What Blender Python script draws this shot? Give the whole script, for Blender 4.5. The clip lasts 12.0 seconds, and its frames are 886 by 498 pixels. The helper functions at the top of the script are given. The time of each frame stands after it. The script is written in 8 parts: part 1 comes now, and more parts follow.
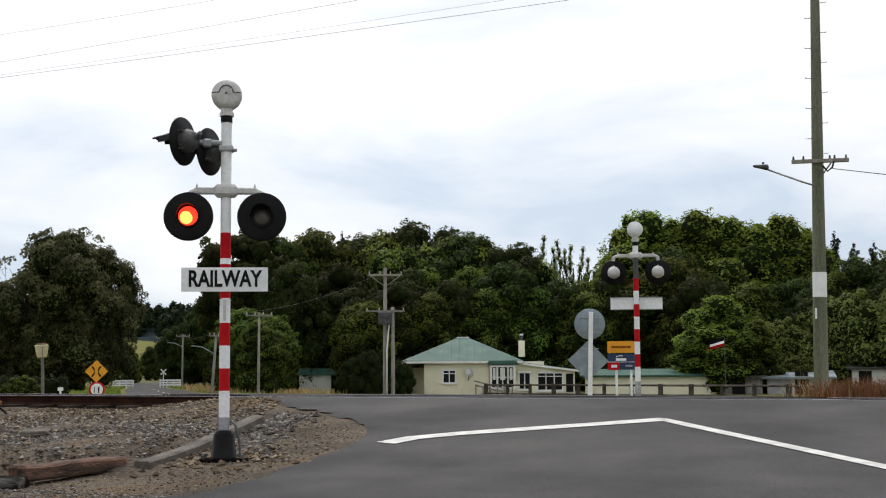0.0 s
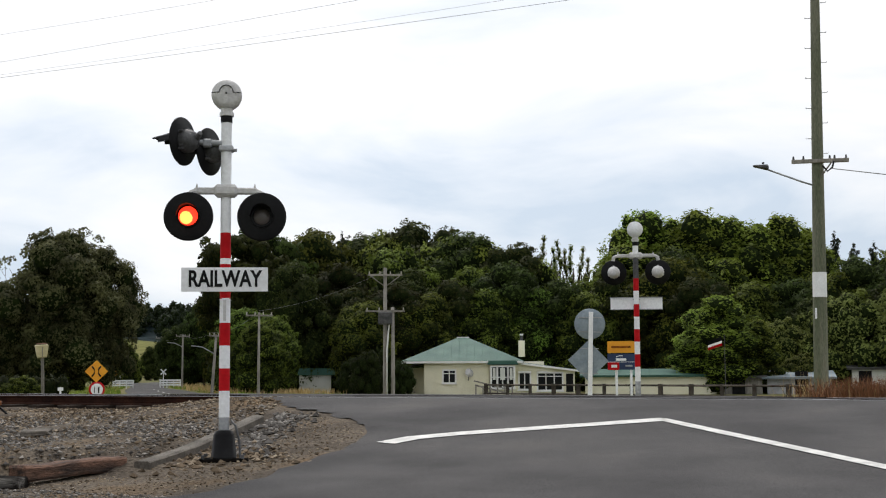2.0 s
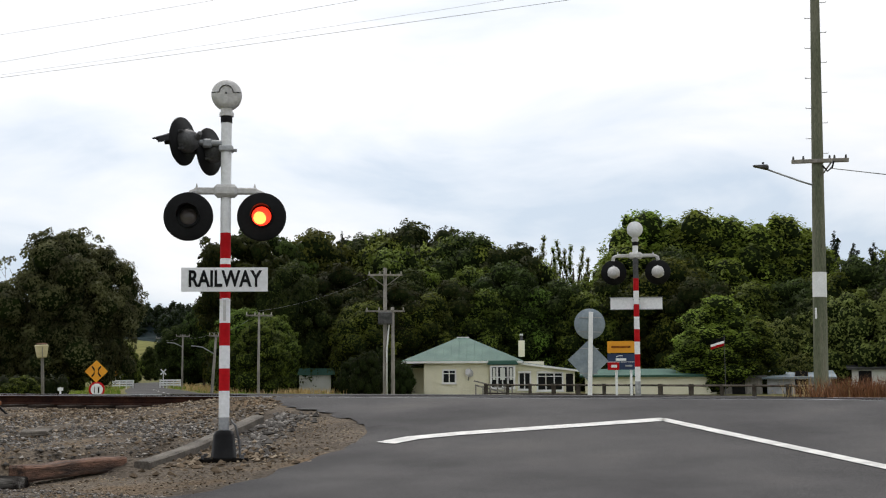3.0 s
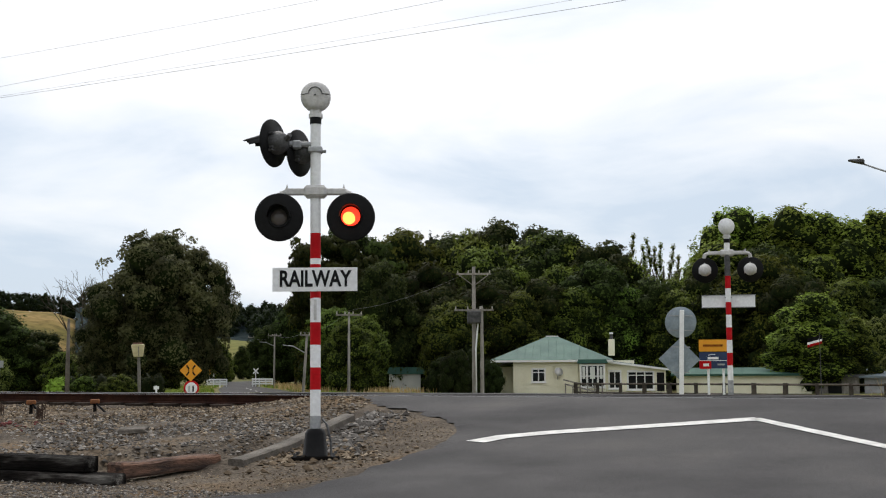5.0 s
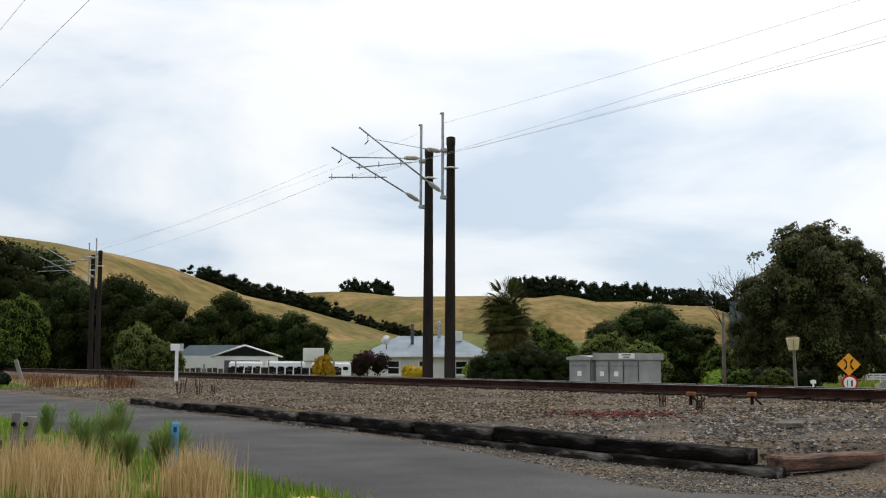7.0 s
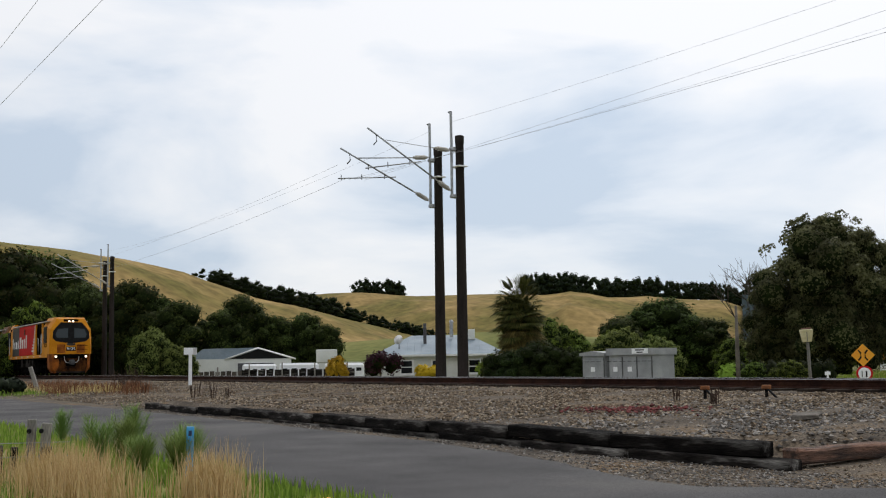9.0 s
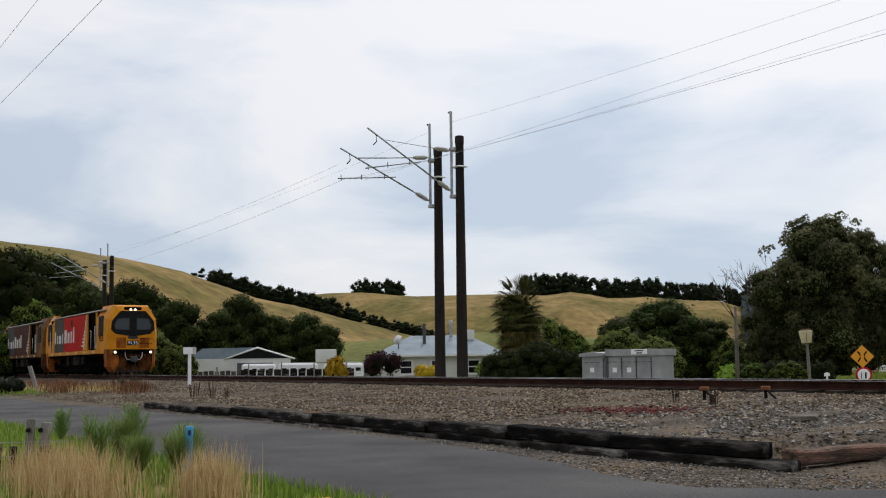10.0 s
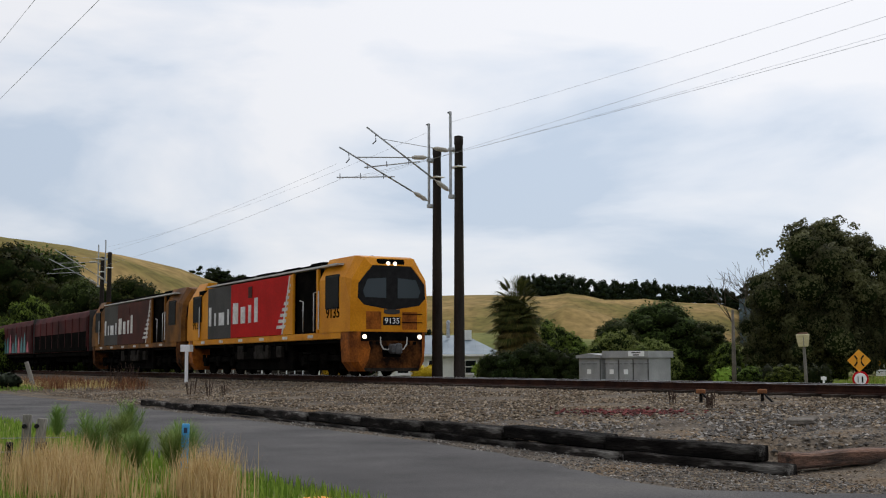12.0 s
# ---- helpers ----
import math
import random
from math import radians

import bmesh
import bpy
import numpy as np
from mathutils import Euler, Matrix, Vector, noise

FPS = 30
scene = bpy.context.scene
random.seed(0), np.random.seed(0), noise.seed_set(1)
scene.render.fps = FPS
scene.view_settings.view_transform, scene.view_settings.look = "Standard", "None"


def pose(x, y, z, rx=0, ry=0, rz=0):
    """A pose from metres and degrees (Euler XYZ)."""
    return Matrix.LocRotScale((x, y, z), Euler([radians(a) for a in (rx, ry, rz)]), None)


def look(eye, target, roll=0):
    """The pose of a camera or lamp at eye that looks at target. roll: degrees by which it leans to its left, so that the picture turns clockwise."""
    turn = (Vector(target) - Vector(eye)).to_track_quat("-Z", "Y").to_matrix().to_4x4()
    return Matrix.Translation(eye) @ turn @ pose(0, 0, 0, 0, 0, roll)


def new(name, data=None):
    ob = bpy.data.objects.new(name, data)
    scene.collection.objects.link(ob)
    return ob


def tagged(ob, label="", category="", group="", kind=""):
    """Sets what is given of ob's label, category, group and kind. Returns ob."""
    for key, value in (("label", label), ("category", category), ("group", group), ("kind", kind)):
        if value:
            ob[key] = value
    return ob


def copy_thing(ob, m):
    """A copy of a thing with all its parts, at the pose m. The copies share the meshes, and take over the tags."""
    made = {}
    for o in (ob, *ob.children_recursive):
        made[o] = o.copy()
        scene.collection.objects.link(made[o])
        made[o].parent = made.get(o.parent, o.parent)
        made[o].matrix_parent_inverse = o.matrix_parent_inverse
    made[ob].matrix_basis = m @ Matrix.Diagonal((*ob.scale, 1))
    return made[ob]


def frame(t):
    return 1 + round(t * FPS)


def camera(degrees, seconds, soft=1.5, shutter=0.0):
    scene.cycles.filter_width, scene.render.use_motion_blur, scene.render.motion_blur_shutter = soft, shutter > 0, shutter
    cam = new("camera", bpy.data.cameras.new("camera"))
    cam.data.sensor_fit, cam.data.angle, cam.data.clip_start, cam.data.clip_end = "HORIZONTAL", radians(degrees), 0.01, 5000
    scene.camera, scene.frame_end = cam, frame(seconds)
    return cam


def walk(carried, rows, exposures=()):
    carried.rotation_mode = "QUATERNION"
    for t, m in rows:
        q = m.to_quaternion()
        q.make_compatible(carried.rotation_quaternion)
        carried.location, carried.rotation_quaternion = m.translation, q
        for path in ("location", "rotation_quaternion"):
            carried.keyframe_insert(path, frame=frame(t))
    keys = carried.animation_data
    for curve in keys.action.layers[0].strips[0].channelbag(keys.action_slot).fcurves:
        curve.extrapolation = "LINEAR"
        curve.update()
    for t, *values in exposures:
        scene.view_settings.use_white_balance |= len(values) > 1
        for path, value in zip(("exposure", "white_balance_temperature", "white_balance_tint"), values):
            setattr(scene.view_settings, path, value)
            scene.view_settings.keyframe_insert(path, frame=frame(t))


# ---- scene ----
# X runs along the railway (the train goes towards +X), Y leads away from the camera, Z up.
cam = camera(39.6, 12.0, soft=1.12)
TURN = [(0.0, 0.0, 5.72, 0.28), (2.0, 0.0, 5.72, 0.28), (2.5, -0.03, 5.72, 0.29), (4.5, 0.15, 5.72, 0.28), (4.7, 0.33, 5.72, 0.28), (4.8, 0.75, 5.72, 0.29),
        (4.9, 1.75, 5.71, 0.32), (5.0, 4.13, 5.69, 0.3), (5.2, 8.4, 5.64, 0.14), (5.5, 14.89, 5.59, -0.27), (5.8, 21.3, 5.54, -0.5), (6.0, 25.13, 5.49, -0.72),
        (6.5, 31.58, 5.39, -0.84), (7.0, 33.83, 5.39, -0.28), (9.0, 34.44, 5.34, 0.85), (9.5, 34.42, 5.34, 0.79), (10.0, 34.41, 5.35, 0.7),
        (10.5, 34.4, 5.35, 0.56), (11.0, 34.36, 5.34, 0.44), (11.5, 34.35, 5.35, 0.34), (12.0, 34.27, 5.35, 0.13)]
walk(cam, [(t, pose(0, 0, 1.0, 90 + p, r, y + 27.156)) for t, y, p, r in TURN],
     exposures=[(0.0, 0.08, 6580, 11), (4.6, 0.08, 6580, 11), (6.0, 0.07, 6540, 10), (7.0, 0.05, 6500, 10), (9.0, -0.06, 6460, 11), (10.5, -0.17, 6430, 12), (12.0, -0.14, 6420, 12)])

# ---- world and sun: a bright overcast day ----
world = bpy.data.worlds.new("overcast_sky")
scene.world = world
world.use_nodes = True
wn, wl = world.node_tree.nodes, world.node_tree.links
wn.clear()


def wnode(kind, **values):
    n = wn.new(kind)
    for k, val in values.items():
        n.inputs[k].default_value = val
    return n


SUN_EL, SUN_AZ = radians(52), radians(38)
w_sky = wn.new("ShaderNodeTexSky")
w_sky.sky_type, w_sky.sun_disc, w_sky.sun_elevation, w_sky.sun_rotation = "NISHITA", False, SUN_EL, -SUN_AZ
w_co = wn.new("ShaderNodeTexCoord")
w_map = wn.new("ShaderNodeMapping")
w_map.inputs["Scale"].default_value = (1.0, 1.0, 3.2)
wl.new(w_co.outputs["Generated"], w_map.inputs["Vector"])
w_n1 = wnode("ShaderNodeTexNoise", Scale=3.2, Detail=8.0, Roughness=0.5, Distortion=0.35)
wl.new(w_map.outputs[0], w_n1.inputs["Vector"])
w_ramp = wn.new("ShaderNodeValToRGB")
cr = w_ramp.color_ramp
cr.elements[0].position, cr.elements[0].color = 0.385, (0.60, 0.70, 0.82, 1)
cr.elements[1].position, cr.elements[1].color = 0.60, (0.98, 0.99, 1.0, 1)
mid = cr.elements.new(0.48)
mid.color = (0.80, 0.86, 0.93, 1)
w_sep = wn.new("ShaderNodeSeparateXYZ")
wl.new(w_co.outputs["Generated"], w_sep.inputs[0])
w_hi = wnode("ShaderNodeMapRange", **{"From Min": 0.02, "From Max": 0.26, "To Min": -0.12, "To Max": 0.1})
wl.new(w_sep.outputs["Z"], w_hi.inputs["Value"])
w_add = wn.new("ShaderNodeMath")
wl.new(w_n1.outputs["Fac"], w_add.inputs[0])
wl.new(w_hi.outputs[0], w_add.inputs[1])
wl.new(w_add.outputs[0], w_ramp.inputs[0])
# the veiled sun brightens the cloud round it
w_dot = wn.new("ShaderNodeVectorMath")
w_dot.operation = "DOT_PRODUCT"
w_dot.inputs[1].default_value = (-math.sin(SUN_AZ) * math.cos(SUN_EL), math.cos(SUN_AZ) * math.cos(SUN_EL), math.sin(SUN_EL))
w_nrm = wn.new("ShaderNodeVectorMath")
w_nrm.operation = "NORMALIZE"
wl.new(w_co.outputs["Generated"], w_nrm.inputs[0])
wl.new(w_nrm.outputs[0], w_dot.inputs[0])
w_glow = wnode("ShaderNodeMapRange", **{"From Min": 0.5, "From Max": 1.0, "To Min": 0.92, "To Max": 1.2})
wl.new(w_dot.outputs["Value"], w_glow.inputs["Value"])
w_cloud = wn.new("ShaderNodeBackground")
wl.new(w_ramp.outputs[0], w_cloud.inputs["Color"])
wl.new(w_glow.outputs[0], w_cloud.inputs["Strength"])
w_blue = wnode("ShaderNodeBackground", Strength=0.1)
wl.new(w_sky.outputs[0], w_blue.inputs["Color"])
w_mix = wnode("ShaderNodeMixShader", Fac=0.9)
wl.new(w_blue.outputs[0], w_mix.inputs[1])
wl.new(w_cloud.outputs[0], w_mix.inputs[2])
w_out = wn.new("ShaderNodeOutputWorld")
wl.new(w_mix.outputs[0], w_out.inputs["Surface"])

sun = new("sun", bpy.data.lights.new("sun", "SUN"))
sun.data.energy, sun.data.angle, sun.data.color = 1.5, radians(14), (1.0, 0.97, 0.92)
sun.matrix_world = look((0, 0, 60), (60 * math.sin(SUN_AZ) * math.cos(SUN_EL), -60 * math.cos(SUN_AZ) * math.cos(SUN_EL), 60 - 60 * math.sin(SUN_EL)))

# ---- materials ----
def surf(name, c1, c2, scale=3.0, rough=0.8, metal=0.0, bump=0.25, fine=50.0, grain=0.25, vary=0.0, stretch=(1, 1, 1), patch=None, spec=0.4):
    """Two-scale procedural surface: large stains from c1 to c2, a fine grain, relief, and a change from object to object."""
    m = bpy.data.materials.new(name)
    m.use_nodes = True
    n, l = m.node_tree.nodes, m.node_tree.links
    b = n["Principled BSDF"]
    b.inputs["Roughness"].default_value, b.inputs["Metallic"].default_value = rough, metal
    b.inputs["Specular IOR Level"].default_value = spec
    co, mp = n.new("ShaderNodeTexCoord"), n.new("ShaderNodeMapping")
    mp.inputs["Scale"].default_value = stretch
    l.new(co.outputs["Object"], mp.inputs["Vector"])
    big, small = n.new("ShaderNodeTexNoise"), n.new("ShaderNodeTexNoise")
    for t, s, d in ((big, scale, 6), (small, fine, 4)):
        t.inputs["Scale"].default_value, t.inputs["Detail"].default_value = s, d
        l.new(mp.outputs[0], t.inputs["Vector"])
    ramp = n.new("ShaderNodeValToRGB")
    e = ramp.color_ramp.elements
    e[0].position, e[0].color, e[1].position, e[1].color = 0.35, (*c1, 1), 0.65, (*c2, 1)
    if patch:
        k = e.new(0.72)
        e[1].position, e[1].color = 0.55, (*c2, 1)
        k.color = (*patch, 1)
    l.new(big.outputs["Fac"], ramp.inputs[0])
    gr = n.new("ShaderNodeMapRange")
    gr.inputs["From Min"].default_value, gr.inputs["From Max"].default_value = 0.3, 0.7
    gr.inputs["To Min"].default_value, gr.inputs["To Max"].default_value = 1 - grain, 1 + grain
    l.new(small.outputs["Fac"], gr.inputs["Value"])
    last = gr.outputs[0]
    if vary:
        info, vr, mul = n.new("ShaderNodeObjectInfo"), n.new("ShaderNodeMapRange"), n.new("ShaderNodeMath")
        vr.inputs["To Min"].default_value, vr.inputs["To Max"].default_value = 1 - vary, 1 + vary
        l.new(info.outputs["Random"], vr.inputs["Value"])
        mul.operation = "MULTIPLY"
        l.new(last, mul.inputs[0])
        l.new(vr.outputs[0], mul.inputs[1])
        last = mul.outputs[0]
    hsv = n.new("ShaderNodeHueSaturation")
    l.new(ramp.outputs[0], hsv.inputs["Color"])
    l.new(last, hsv.inputs["Value"])
    l.new(hsv.outputs[0], b.inputs["Base Color"])
    if bump:
        bp = n.new("ShaderNodeBump")
        bp.inputs["Strength"].default_value, bp.inputs["Distance"].default_value = bump, 0.02
        l.new(small.outputs["Fac"], bp.inputs["Height"])
        l.new(bp.outputs[0], b.inputs["Normal"])
    return m


def islands(name, dark, light, rough=0.7, through_light=0.25, vary=0.25, hue=0.03, clump=0.0, middle=None):
    """For leaves, blades and stones joined in one mesh: each piece takes its own shade."""
    m = bpy.data.materials.new(name)
    m.use_nodes = True
    n, l = m.node_tree.nodes, m.node_tree.links
    b = n["Principled BSDF"]
    b.inputs["Roughness"].default_value, b.inputs["Specular IOR Level"].default_value = rough, 0.08
    geo, ramp, info, hsv = n.new("ShaderNodeNewGeometry"), n.new("ShaderNodeValToRGB"), n.new("ShaderNodeObjectInfo"), n.new("ShaderNodeHueSaturation")
    e = ramp.color_ramp.elements
    e[0].color, e[1].color = (*dark, 1), (*light, 1)
    if middle:
        k = e.new(0.72)
        k.color = (*middle, 1)
    l.new(geo.outputs["Random Per Island"], ramp.inputs[0])
    l.new(ramp.outputs[0], hsv.inputs["Color"])
    for sock, lo, hi in (("Value", 1 - vary, 1 + vary), ("Hue", 0.5 - hue, 0.5 + hue * 0.4)):
        r = n.new("ShaderNodeMapRange")
        r.inputs["To Min"].default_value, r.inputs["To Max"].default_value = lo, hi
        l.new(info.outputs["Random"], r.inputs["Value"])
        last = r.outputs[0]
        if clump and sock == "Value":
            # whole sprays are lighter or darker than their neighbours
            co, nz, mr, mul = n.new("ShaderNodeTexCoord"), n.new("ShaderNodeTexNoise"), n.new("ShaderNodeMapRange"), n.new("ShaderNodeMath")
            nz.inputs["Scale"].default_value, nz.inputs["Detail"].default_value = 0.35, 2
            mr.inputs["From Min"].default_value, mr.inputs["From Max"].default_value = 0.32, 0.68
            mr.inputs["To Min"].default_value, mr.inputs["To Max"].default_value = 1 - clump, 1 + clump
            mul.operation = "MULTIPLY"
            l.new(co.outputs["Object"], nz.inputs["Vector"])
            l.new(nz.outputs["Fac"], mr.inputs["Value"])
            l.new(mr.outputs[0], mul.inputs[0])
            l.new(last, mul.inputs[1])
            last = mul.outputs[0]
        l.new(last, hsv.inputs[sock])
    l.new(hsv.outputs[0], b.inputs["Base Color"])
    if through_light:
        tr, mx = n.new("ShaderNodeBsdfTranslucent"), n.new("ShaderNodeMixShader")
        l.new(hsv.outputs[0], tr.inputs["Color"])
        mx.inputs[0].default_value = through_light
        l.new(b.outputs[0], mx.inputs[1])
        l.new(tr.outputs[0], mx.inputs[2])
        l.new(mx.outputs[0], n["Material Output"].inputs["Surface"])
    return m


def glow(name, colour, strength):
    m = bpy.data.materials.new(name)
    m.use_nodes = True
    b = m.node_tree.nodes["Principled BSDF"]
    b.inputs["Base Color"].default_value = (*colour, 1)
    b.inputs["Emission Color"].default_value = (*colour, 1)
    b.inputs["Emission Strength"].default_value = strength
    return m


def glass(name, tint=(0.02, 0.025, 0.03), rough=0.05):
    m = bpy.data.materials.new(name)
    m.use_nodes = True
    b = m.node_tree.nodes["Principled BSDF"]
    b.inputs["Base Color"].default_value = (*tint, 1)
    b.inputs["Roughness"].default_value = rough
    b.inputs["Specular IOR Level"].default_value = 0.3
    return m


